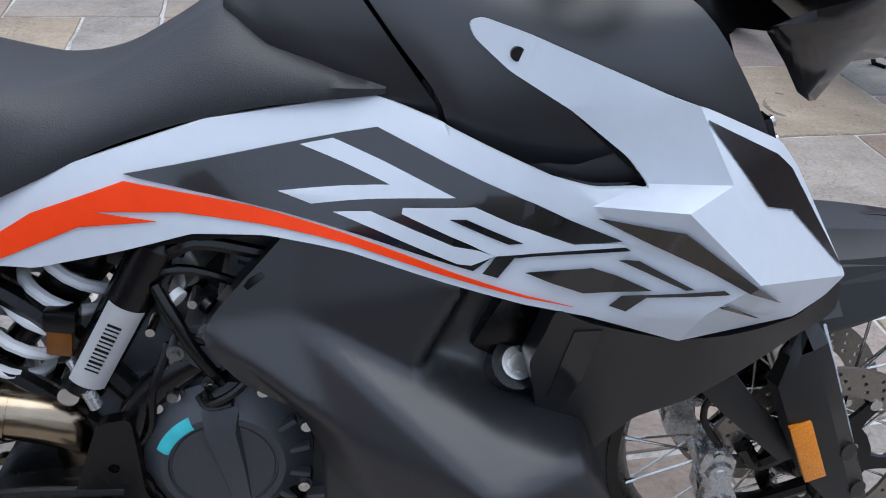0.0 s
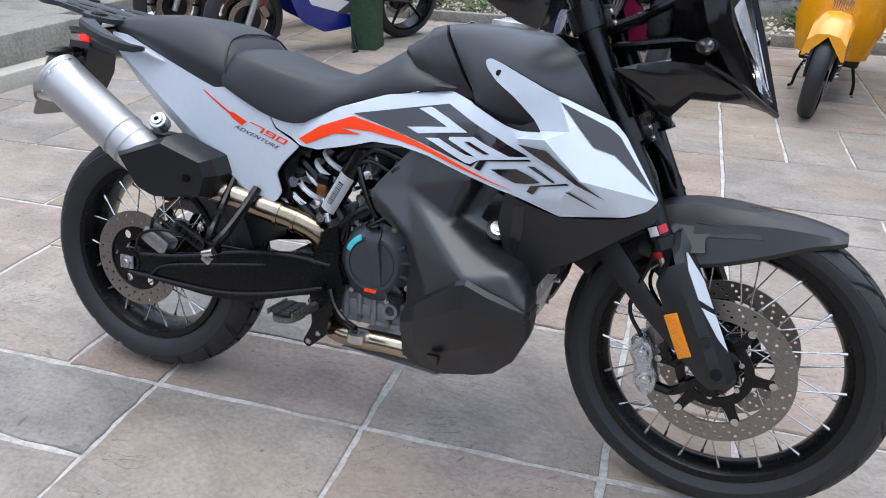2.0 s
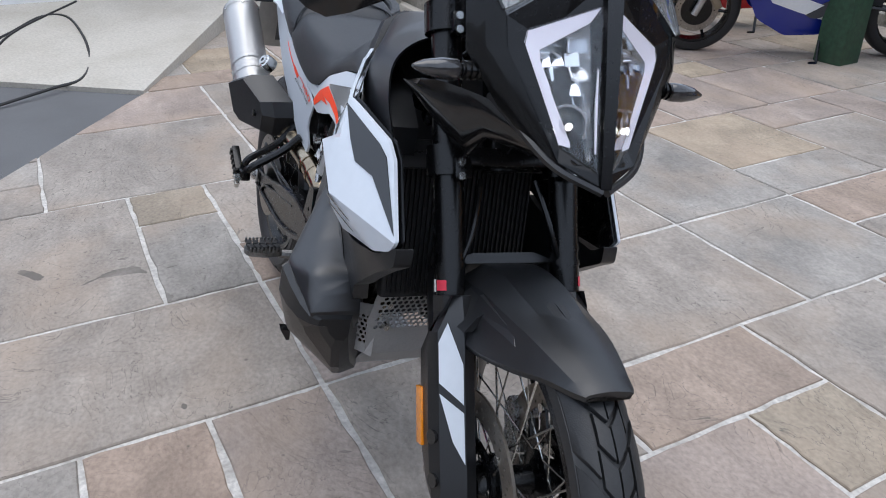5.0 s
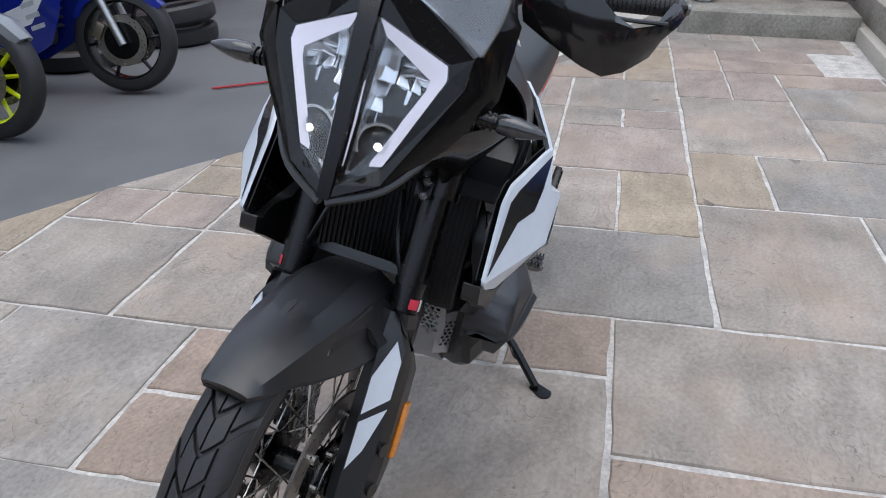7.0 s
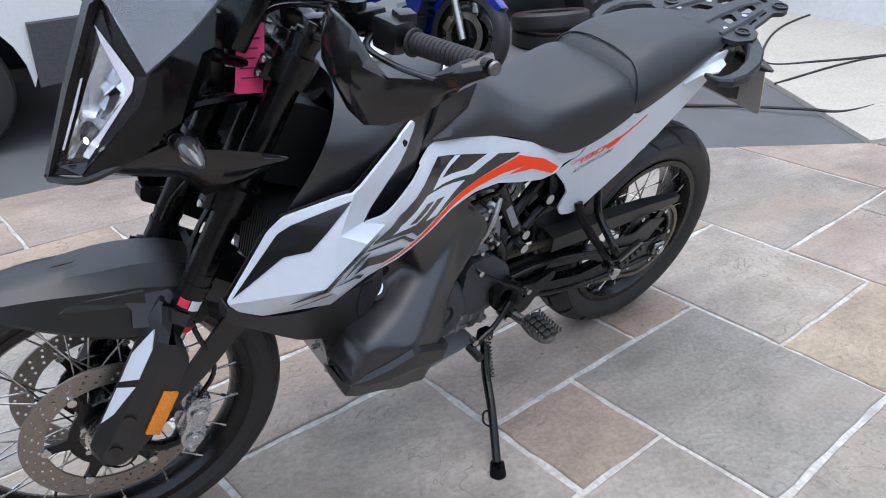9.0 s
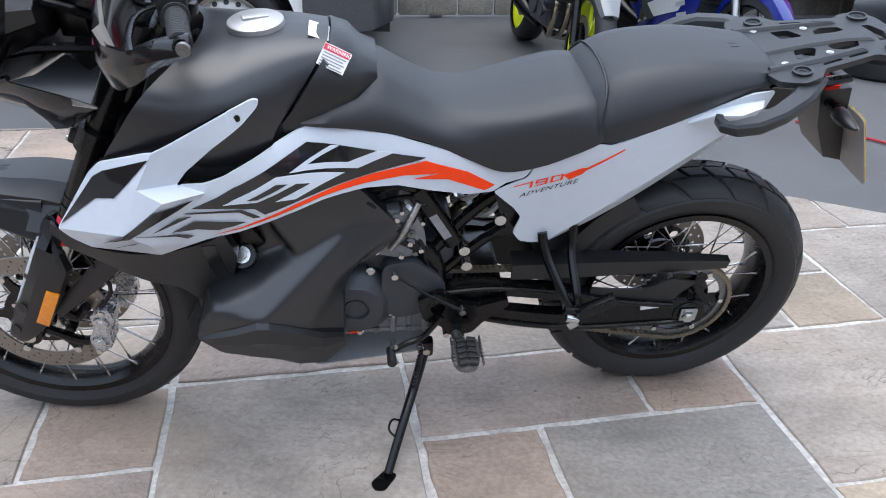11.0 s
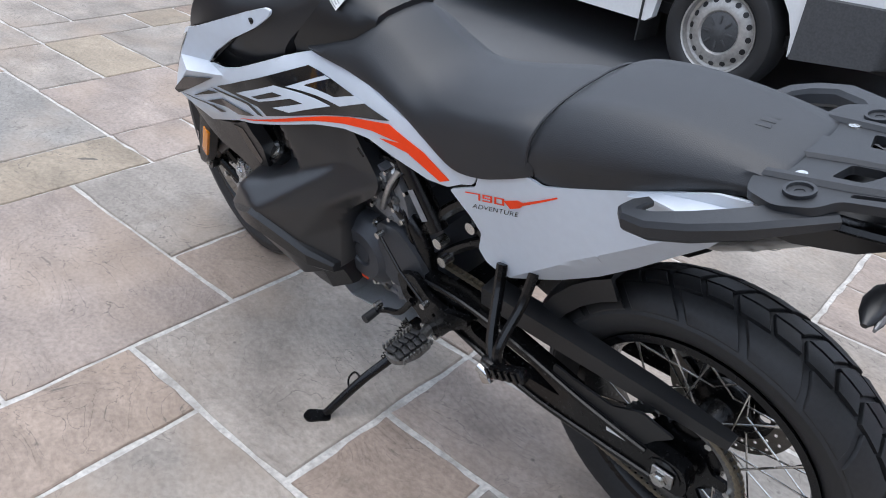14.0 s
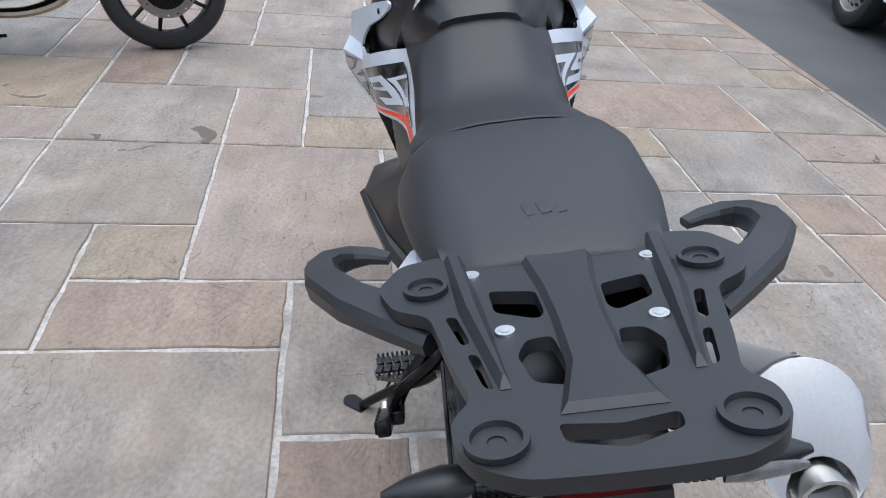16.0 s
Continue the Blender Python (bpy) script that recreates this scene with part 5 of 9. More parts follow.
part("rear_flap", bm, BLACK, fender, xf=STEER)
for s in (1, -1):
    bm = bmesh.new()
    arm_line = ((1.205, .090, .605, .030), (1.262, .100, .552, .026), (1.33, .110, .482, .021), (1.415, .118, .405, .015))
    ring_faces(bm, [[(x - w * .7, s * (y - .004), z - w * .7), (x - w * .7, s * (y + .004), z - w * .7), (x, s * (y + .009), z), (x + w * .7, s * (y + .004), z + w * .7), (x + w * .7, s * (y - .004), z + w * .7), (x, s * (y + .001), z)] for x, y, z, w in arm_line])
    part("flap_arm", bm, BLACK, fender, xf=STEER)

# head fairing


def face_pts(s, k):
    """The lamp face's outline, drawn in by k towards its middle."""
    pts = [Vector((1.493, s * .011, .898)), Vector((1.412, s * .013, 1.112)), Vector((1.392, s * .112, 1.066)), Vector((1.398, s * .116, 1.048)), Vector((1.458, s * .060, .922))]
    mid = sum(pts, Vector()) / 5
    return [p + (mid - p).normalized() * min(k, (mid - p).length * 0.8) for p in pts]


def loop_band(a, b):
    bm = bmesh.new()
    va, vb = [bm.verts.new(p) for p in a], [bm.verts.new(p) for p in b]
    n = len(a)
    for i in range(n):
        bm.faces.new((va[i], va[(i + 1) % n], vb[(i + 1) % n], vb[i]))
    return bm, va, vb


BACKD = Vector((-1, 0, -0.12)).normalized()
# housing behind the two lamp faces
bm = bmesh.new()
out_f = [Vector((1.503, 0, .876))] + [Vector(p) for p in ((1.470, .066, .906), (1.397, .138, 1.040), (1.384, .140, 1.078), (1.398, .055, 1.142))] + [Vector((1.402, 0, 1.150))] + [Vector(p) for p in ((1.398, -.055, 1.142), (1.384, -.140, 1.078), (1.397, -.138, 1.040), (1.470, -.066, .906))]
mid_f = [Vector((1.34 if abs(p.y) > .1 else 1.37, p.y * 1.12, p.z - (0.03 if p.z > 1.09 else -0.01 if p.z > 1 else -0.03))) for p in out_f]
back_f = [Vector((1.29, p.y * 0.9, 0.96 + (p.z - 0.88) * 0.62)) for p in out_f]
ring_faces(bm, [[p - Vector((0.012, 0, 0)) for p in out_f], mid_f, back_f])
head = part("head_fairing", bm, GLOSS, bike, "gloss black head fairing with twin lamp", sharp=30)
for s in (1, -1):
    # bezel: a flat matt frame round each face
    o = [Vector((1.505, s * .002, .880)), Vector((1.400, s * .002, 1.150)), Vector((1.396, s * .055, 1.143)), Vector((1.382, s * .141, 1.078)), Vector((1.396, s * .138, 1.038)), Vector((1.472, s * .066, .905))]
    i_ = face_pts(s, 0.0)
    i_ = [i_[0], i_[1], (i_[1] * 0.5 + i_[2] * 0.5), i_[2], i_[3], i_[4]]
    bm, va, vb = loop_band(o, i_)
    vc = [bm.verts.new(p + BACKD * 0.020) for p in o]
    for k in range(6):
        bm.faces.new((vb[k], vb[(k + 1) % 6], bm.verts.new(i_[(k + 1) % 6] + BACKD * 0.022), bm.verts.new(i_[k] + BACKD * 0.022)))
        bm.faces.new((va[(k + 1) % 6], va[k], vc[k], vc[(k + 1) % 6]))
    part("headlamp_bezel", bm, METAL_BLACK, head, "matt black lamp surround", smooth=False)
    f1, f2 = face_pts(s, 0.004), face_pts(s, 0.036)
    # light strip all along the outer edges, thin by the centre bar
    f2[0], f2[1], f2[4] = f1[0] + (f2[0] - f1[0]) * 0.35, f1[1] + (f2[1] - f1[1]) * 0.75, f1[4].lerp(f1[0], .42) + (f1[1] - f1[0]) * .04
    bm, va, vb = loop_band([p + BACKD * 0.002 for p in f1], [p + BACKD * 0.008 for p in f2])
    bm.faces.ensure_lookup_table()
    bmesh.ops.delete(bm, geom=[bm.faces[0], bm.faces[4]], context='FACES_ONLY')
    part("light_strip", bm, DRL, head, "white daylight strip")
    e0, e1 = f1[0].lerp(f1[1], .10), f1[0].lerp(f1[1], .62)
    w_ = (f2[3] - f1[0]).normalized() * .006
    bm = bmesh.new()
    ring_faces(bm, [[e0 + BACKD * .003, e0 + w_ * .4 + BACKD * .003, e0 + w_ * .4 + BACKD * .006, e0 + BACKD * .006], [p + BACKD * .003 for p in (e0.lerp(e1, .5), e0.lerp(e1, .5) + w_)] + [p + BACKD * .006 for p in (e0.lerp(e1, .5) + w_, e0.lerp(e1, .5))], [e1 + BACKD * .003, e1 + w_ * .3 + BACKD * .003, e1 + w_ * .3 + BACKD * .006, e1 + BACKD * .006]])
    part("inner_strip", bm, DRL, head, "slim white light strip", smooth=False)
    # mirror bowl with tilted facets, a dark divider, and the small projector in it
    deep = [p + BACKD * 0.055 for p in face_pts(s, 0.042)]
    bm, va, vb = loop_band([p + BACKD * 0.009 for p in f2], deep)
    bm.faces.new(vb)
    part("reflector_bowl", bm, LAMP_DARK, head, "dark lamp housing", smooth=False)
    rl = random.Random(3)
    for k in range(9):
        t = (k + 0.5) / 9
        lo_, hi_ = f2[0].lerp(f2[1], t), (f2[4].lerp(f2[3], t / 0.75) if t < 0.75 else f2[3].lerp(f2[2], (t - 0.75) / 0.25))
        for j in range(3):
            if (k, j) in ((3, 1), (1, 1), (1, 2)):
                continue
            c = lo_.lerp(hi_, (j + 0.5) / 3) + BACKD * (0.034 - 0.008 * (j == 2))
            w = (hi_ - lo_).length / 3
            rot = Matrix.Rotation(rl.uniform(-1.15, -0.25), 3, 'Y') @ Matrix.Rotation(s * rl.uniform(-0.6, 0.6), 3, 'Z')
            part("reflector_facet", box(bmesh.new(), c, (0.004, max(0.006, w * 0.92), 0.021), rot, 0.0015), MIRROR, head, smooth=False)
    c = Vector((1.440, s * .046, .948))
    part("projector_ring", lathe(bmesh.new(), [(0.027, 0.004), (0.031, 0.004), (0.031, -0.02), (0.027, -0.02)], c, (1, s * 0.25, 0.2), 24, closed=True), MIRROR, head)
    part("projector", lathe(bmesh.new(), [(0.0, 0.012), (0.012, 0.010), (0.021, 0.003), (0.026, -0.008), (0.0, -0.010)], c, (1, s * 0.25, 0.2), 24), LENS, head, "round projector lens")
    part("low_beam", lathe(bmesh.new(), [(0.0, .016), (0.004, .0148), (.0055, .012), (0.0, .011)], c, (1, s * .25, .2), 14), LED, head, "lit low beam")
    bm = bmesh.new()
    gl = [p - BACKD * 0.001 for p in face_pts(s, 0.001)]
    ring_faces(bm, [gl, [p + BACKD * 0.002 for p in gl]])
    pane = part("lamp_pane", bm, LENS, head, "clear lamp glass", smooth=False)
    pane.visible_shadow = False
    # side cheek from the bezel back and up to the screen
    bm = bmesh.new()
    rows_ = [[(1.386, .149, 1.087), (1.384, .144, 1.080), (1.395, .139, 1.040), (1.430, .104, .975), (1.471, .067, .904)], [(1.370, .155, 1.103), (1.368, .160, 1.094), (1.386, .160, 1.036), (1.422, .118, .969), (1.469, .070, .900)],
             [(1.350, .160, 1.121), (1.347, .173, 1.108), (1.374, .174, 1.030), (1.412, .130, .964), (1.466, .072, .897)], [(1.318, .162, 1.148), (1.324, .184, 1.120), (1.358, .181, 1.024), (1.400, .138, .960), (1.462, .073, .895)],
             [(1.290, .158, 1.172), (1.303, .174, 1.122), (1.335, .162, 1.026), (1.385, .122, .965), (1.450, .062, .900)]]
    ring_faces(bm, [[(x, s * y, z) for x, y, z in r] for r in rows_], close=False)
    bmesh.ops.solidify(bm, geom=bm.faces[:], thickness=0.003)
    part("cheek", bm, GLOSS, head, "gloss black fairing cheek", sharp=40)
    # lower edge strip of the beak
    bm = tube(bmesh.new(), [(1.505, s * .004, .874), (1.470, s * .070, .898), (1.42, s * .108, .935), (1.36, s * .130, .965)], 0.006, 6)
    part("beak_edge", bm, BLACK, head)
    # wind deflector below the fairing
    bm = bmesh.new()
    rows_ = [[(1.205, .192, .941), (1.207, .191, .938)], [(1.245, .188, .955), (1.243, .172, .908)], [(1.290, .176, .963), (1.283, .142, .874)], [(1.325, .158, .963), (1.312, .122, .860)],
             [(1.362, .134, .960), (1.345, .116, .898)], [(1.420, .090, .938), (1.405, .082, .896)], [(1.482, .034, .907), (1.470, .036, .893)]]
    rr = []
    for (x0, y0, z0), (x1, y1, z1) in rows_:
        mx, my, mz = (x0 + x1) / 2, (y0 + y1) / 2 + 0.010, (z0 + z1) / 2 + 0.004
        ext = [(x0, y0, z0), ((x0 + mx) / 2, (y0 + my) / 2 + 0.004, (z0 + mz) / 2), (mx, my, mz), ((x1 + mx) / 2, (y1 + my) / 2 + 0.002, (z1 + mz) / 2), (x1, y1, z1)]
        rr.append([(x, s * y, z) for x, y, z in ext] + [(x - 0.002, s * (y - 0.007), z - 0.003) for x, y, z in reversed(ext)])
    ring_faces(bm, rr)
    part("wind_deflector", bm, GLOSS, head, "gloss black wind deflector", sharp=50)
    # indicator on its stalk
    b0, b1 = Vector((1.366, s * .140, .998)), Vector((1.366, s * .186, .996))
    bm = cyl(bmesh.new(), b0, b1, 0.011, 0.010, seg=12)
    for k in range(4):
        p = b0.lerp(b1, 0.25 + 0.2 * k)
        cyl(bm, p, p + Vector((0, s * 0.004, 0)), 0.0135, seg=12)
    ind = part("front_indicator", bm, METAL_BLACK, bike, "small black front indicator")
    bm = bmesh.new()
    rr = []
    for y, h, d in ((.184, .010, .010), (.192, .015, .016), (.215, .015, .017), (.24, .010, .012), (.256, .003, .004)):
        rr.append([(1.362 + d * math.cos(t) * (1.2 if math.cos(t) < 0 else 0.8), s * y, .995 + h * math.sin(t)) for t in [2 * math.pi * k / 12 for k in range(12)]])
    ring_faces(bm, rr)
    part("indicator_body", bm, material("clear_indicator_lens", (0.030, 0.030, 0.032), 0.12, spread=0.2, grain=120, coat=0.5), ind)
# centre bar between the faces
bm = bmesh.new()
ring_faces(bm, [[(1.507, .009, .880), (1.507, -.009, .880), (1.49, -.011, .88), (1.49, .011, .88)], [(1.462, .011, 1.01), (1.462, -.011, 1.01), (1.44, -.012, 1.01), (1.44, .012, 1.01)], [(1.414, .014, 1.135), (1.414, -.014, 1.135), (1.39, -.015, 1.135), (1.39, .015, 1.135)], [(1.375, .020, 1.165), (1.375, -.020, 1.165), (1.36, -.02, 1.16), (1.36, .02, 1.16)]])
part("centre_bar", bm, METAL_BLACK, head, "matt black centre bar")
# tall windscreen, seen through its smoke tint
bm = bmesh.new()
rings = []
for half in ([(1.405, 0, 1.152), (1.401, .055, 1.145), (1.395, .104, 1.117), (1.388, .151, 1.086)], [(1.372, 0, 1.205), (1.366, .058, 1.195), (1.356, .110, 1.166), (1.333, .160, 1.134)],
             [(1.320, 0, 1.272), (1.315, .055, 1.262), (1.300, .103, 1.235), (1.268, .150, 1.192)], [(1.258, 0, 1.342), (1.254, .050, 1.332), (1.238, .092, 1.306), (1.206, .132, 1.262)]):
    row = [Vector((x, -y, z)) for x, y, z in reversed(half[1:])] + [Vector(p) for p in half]
    row = smooth_sections(row, 3)
    rings.append([tuple(p) for p in row] + [(p.x - .003, p.y * .985, p.z - .003) for p in reversed(row)])
ring_faces(bm, rings)
scr = part("windscreen", bm, SMOKE, bike, "smoked clear windscreen")
scr.visible_shadow = False
# screen frame lines
for s in (1, -1):
    part("screen_edge", tube(bmesh.new(), [(1.388, s * .152, 1.086), (1.333, s * .161, 1.134), (1.268, s * .151, 1.192), (1.206, s * .133, 1.262)], 0.002, 6), BLACK, scr)
# dashboard carrier and cockpit frame behind the screen
bm = bmesh.new()
box(bm, (1.205, 0, 1.11), (0.03, 0.16, 0.10), Matrix.Rotation(-0.5, 3, 'Y'), 0.008)
box(bm, (1.26, 0, 1.06), (0.05, 0.10, 0.12), None, 0.01)
part("dashboard", bm, METAL_BLACK, bike, "dark dashboard unit")
bm = bmesh.new()
for s in (1, -1):
    tube(bm, [(1.13, s * .04, .97), (1.22, s * .06, .985), (1.31, s * .09, 1.0), (1.36, s * .11, 1.0)], 0.010, 8)
    tube(bm, [(1.13, s * .04, 1.0), (1.22, s * .05, 1.04), (1.30, s * .08, 1.08)], 0.009, 8)
part("fairing_bracket", bm, METAL_BLACK, head)

# handlebar and controls (built straight, then turned with the fork)
bm = tube(bmesh.new(), [(.967, .386, 1.119), (1.008, .26, 1.114), (1.05, .15, 1.104), (1.07, .09, 1.083), (1.072, 0, 1.083), (1.07, -.09, 1.083), (1.05, -.15, 1.104), (1.008, -.26, 1.114), (.967, -.386, 1.119)], 0.012, 12, steps=6)
bars = part("handlebar", bm, METAL_BLACK, bike, "black tapered handlebar", xf=STEER)
for s in (1, -1):
    part("bar_clamp", box(bmesh.new(), (1.075, s * .05, 1.072), (0.045, 0.032, 0.05), None, 0.006), METAL_BLACK, bars, xf=STEER)
# each half is drawn in and dips a little towards its end
HALF = {q: STEER @ Matrix(((1, q * .03, 0, 0), (0, .93, 0, 0), (0, -q * .040, 1, 0), (0, 0, 0, 1))) for q in (1, -1)}
GRIP = material("ribbed_grip_rubber", (0.018, 0.018, 0.019), 0.7, spread=0.3, grain=200, bump=0.8, bump_scale=260)
for s in (1, -1):
    g0, g1 = Vector((1.003, s * .272, 1.124)), Vector((.960, s * .400, 1.135))
    bm = bmesh.new()
    prof_ = [(0.0, -0.001), (0.021, 0.0), (0.021, 0.005)]
    for k in range(16):
        prof_ += [(0.0150, 0.0082 * k + 0.0055), (0.0165, 0.0082 * k + 0.0065), (0.0165, 0.0082 * k + 0.0125), (0.0150, 0.0082 * k + 0.0135)]
    lathe(bm, prof_ + [(0.0, (g1 - g0).length)], g0, g1 - g0, 16)
    part("grip", bm, GRIP, bars, "black ribbed rubber grip", xf=HALF[s])
    bm = box(bmesh.new(), (1.018, s * .235, 1.126), (0.045, 0.055, 0.05), Matrix.Rotation(s * 0.3, 3, 'Z'), 0.010)
    box(bm, (1.005, s * .240, 1.150), (0.03, 0.03, 0.02), None, 0.004)
    box(bm, (.99, s * .225, 1.12), (0.012, 0.018, 0.018), None, 0.003)
    part("switch_housing", bm, BLACK, bars, xf=HALF[s])
    bm = tube(bmesh.new(), [(1.035, s * .20, 1.118), (1.068, s * .25, 1.115), (1.055, s * .33, 1.115), (1.03, s * .40, 1.12)], 0.006, 8, flat=0.6)
    part("lever", bm, METAL_BLACK, bars, xf=HALF[s])
    bm = box(bmesh.new(), (1.04, s * .175, 1.13), (0.06, 0.035, 0.035), Matrix.Rotation(s * 0.35, 3, 'Z'), 0.007)
    cyl(bm, (1.06, s * .17, 1.145), (1.06, s * .17, 1.16), 0.022, seg=16)
    part("master_cylinder", bm, METAL_BLACK, bars, xf=HALF[s])
    # hand guard: a swept shell from the inner clamp round the lever to the bar end
    bm = bmesh.new()
    rings = []
    for (x, y, z, h0, h1, n_) in ((1.105, .165, 1.125, -.045, .030, (.55, -.3)), (1.122, .215, 1.12, -.055, .040, (.9, .0)), (1.120, .285, 1.115, -.075, .040, (1, .15)), (1.108, .325, 1.115, -.085, .012, (.95, .35)), (1.085, .358, 1.116, -.076, -.016, (.85, .55)), (1.045, .392, 1.122, -.058, -.016, (.6, .8)), (.995, .412, 1.130, -.030, .010, (.2, 1)), (.945, .418, 1.136, -.015, .015, (0, 1))):
        nx, ny = n_
        rings.append([(x - 0.012 * nx, s * (y - 0.012 * ny), z + h1), (x, s * y, z + h1 * 0.3), (x + 0.004 * nx, s * (y + 0.004 * ny), z + h0 * 0.5), (x - 0.010 * nx, s * (y - 0.010 * ny), z + h0),
                      (x - 0.016 * nx, s * (y - 0.016 * ny), z + h0), (x - 0.003 * nx, s * (y - 0.003 * ny), z + h0 * 0.5), (x - 0.007 * nx, s * (y - 0.007 * ny), z + h1 * 0.3), (x - 0.018 * nx, s * (y - 0.018 * ny), z + h1)])
    ring_faces(bm, rings)
    hg = part("hand_guard", bm, GLOSS, bars, "gloss black hand guard", xf=HALF[s], sharp=42)
    p = Vector((.950, s * .420, 1.136))
    part("bar_end", cyl(cyl(bmesh.new(), p, p + Vector((0, s * 0.005, 0)), 0.0105, 0.0095, seg=20), p + Vector((0, s * 0.005, 0)), p + Vector((0, s * 0.006, 0)), 0.004, seg=6), PEGM, bars, "silver bar end bolt", xf=HALF[s])
# cables looping across in front of the clamp
for k in range(4):
    bm = tube(bmesh.new(), [(1.05, .17, 1.125 + .006 * k), (1.10, .13, 1.135 + .010 * k), (1.15 + .008 * k, .06, 1.115 + .008 * k), (1.16 + .006 * k, .0, 1.06), (1.14, -.03 - .012 * k, .98)], 0.0042, 8)
    part("cable", bm, METAL_BLACK, bars, xf=STEER)
# pink paper tag on its string: it hangs free, so it is a thing of its own
bm = bmesh.new()
rows_ = []
for k in range(6):
    t = k / 5
    c = Vector((1.185, .026, 1.088)).lerp(Vector((1.211, .072, .994)), t) + Vector((0, 0.004 * math.sin(3 * t), 0))
    d = Vector((.95, -.25, -.02)).normalized() * 0.022
    rows_.append((c - d, c + d))
for (a, b), (c, d) in zip(rows_, rows_[1:]):
    bm.faces.new([bm.verts.new(p) for p in (a, b, d, c)])
bmesh.ops.remove_doubles(bm, verts=bm.verts, dist=1e-5)
bmesh.ops.solidify(bm, geom=bm.faces[:], thickness=0.0006)
tag = part("price_tag", bm, PINK, None, smooth=True)
tag.matrix_world = bike.matrix_world
tagged(tag, "bright pink card tag with faded handwriting, hung from the handlebar", "paper tag")
d = Vector((.95, -.25, -.02)).normalized()
n_ = d.cross(Vector((.02, .045, -.1))).normalized()
n_ = n_ if n_.y > 0 else -n_
for k in range(5):
    c = Vector((1.185, .026, 1.088)).lerp(Vector((1.211, .072, .994)), .22 + .14 * k) + n_ * 0.006
    part("ink_line", quad_plate(c, d, n_.cross(d), 0.030 - 0.005 * (k % 3), 0.0022, 0.0003), INK, tag)
part("tag_string", tube(bmesh.new(), [(1.184, .012, 1.088), (1.178, .010, 1.105), (1.165, .015, 1.13), (1.155, .03, 1.135)], 0.0009, 5), STICKER, tag)

# ---- engine, frame, exhaust, running gear ----
bm = box(bmesh.new(), (.715, 0, .43), (.30, .19, .26), None, 0.03)
box(bm, (.80, 0, .60), (.20, .17, .22), Matrix.Rotation(0.25, 3, 'Y'), 0.025)
box(bm, (.80, 0, .715), (.20, .19, .07), Matrix.Rotation(0.25, 3, 'Y'), 0.02)
engine = part("engine", bm, ENGINE, bike, "dark grey cast engine block")
for k in range(6):
    part("cooling_fin", box(bmesh.new(), (.80 + .008 * k, 0, .54 + .022 * k), (.225, .186, .006), Matrix.Rotation(0.25, 3, 'Y')), ENGINE, engine)
bm = box(bmesh.new(), (.725, 0, .338), (.22, .212, .088), None, 0.010)
box(bm, (.725, 0, .301), (.228, .222, .012), None, 0.004)
box(bm, (.725, 0, .378), (.228, .220, .010), None, 0.003)
sump = part("sump", bm, CASE, engine, "grey cast alloy sump")
for s in (1, -1):
    for k, x in enumerate((.632, .668, .706, .745, .782, .815)):
        z0 = .312 if k % 2 else .322
        bm = cyl(bmesh.new(), (x, s * .107, .296), (x, s * .107, .384 - .012 * (k % 3)), .0085 - .001 * (k % 2), seg=12)
        box(bm, (x + .018, s * .107, z0 + .018), (.022, .006, .026), Matrix.Rotation(.15 * (k % 3 - 1), 3, 'Y'), .002)
        part("sump_boss", bm, CASE, sump)
        p = Vector((x, s * .110, .376 - .066 * (k % 2)))
        part("sump_bolt", cyl(cyl(bmesh.new(), p, p + Vector((0, s * .010, 0)), .0075, seg=14), p + Vector((0, s * .010, 0)), p + Vector((0, s * .0115, 0)), .0035, seg=6), PEGM, sump)
    part("sight_ring", lathe(bmesh.new(), [(.012, .012), (.019, .012), (.021, .008), (.021, -.01), (.012, -.01)], (.752, s * .110, .342), (0, s, 0), 22, closed=True), CASE, sump)
    part("sight_glass", cyl(bmesh.new(), (.752, s * .100, .342), (.752, s * .116, .342), .0125, seg=18), material("brown_sight_glass", (.055, .022, .018), .12, spread=.1), sump)
# clutch cover on the right, generator cover on the left
CC = Vector((.706, -.105, .455))
cov = lathe(bmesh.new(), [(0, .029), (.0545, .029), (.0555, .0275), (.0575, .0275), (.0585, .031), (.066, .031), (.074, .026), (.088, .012), (.096, .008), (.098, -.02)], CC, (0, -1, 0), 56)
cc = part("clutch_cover", cov, ENGINE, engine, "dark grey round clutch cover", sharp=28)
for k, deg in enumerate((22, 62, 95, 118, 132, 172, 205, 234, 292, 330)):
    a = radians(deg)
    p = CC + Vector((.097 * math.cos(a), -.002, .097 * math.sin(a)))
    bolt = part("cover_boss", cyl(bmesh.new(), p + Vector((0, .022, 0)), p - Vector((0, .009, 0)), .0115, .0095, seg=14), ENGINE, cc)
    part("cover_bolt", cyl(cyl(bmesh.new(), p - Vector((0, .006, 0)), p - Vector((0, .0145, 0)), .0066, seg=12), p - Vector((0, .0145, 0)), p - Vector((0, .0150, 0)), .0032, seg=6), STEEL, bolt)
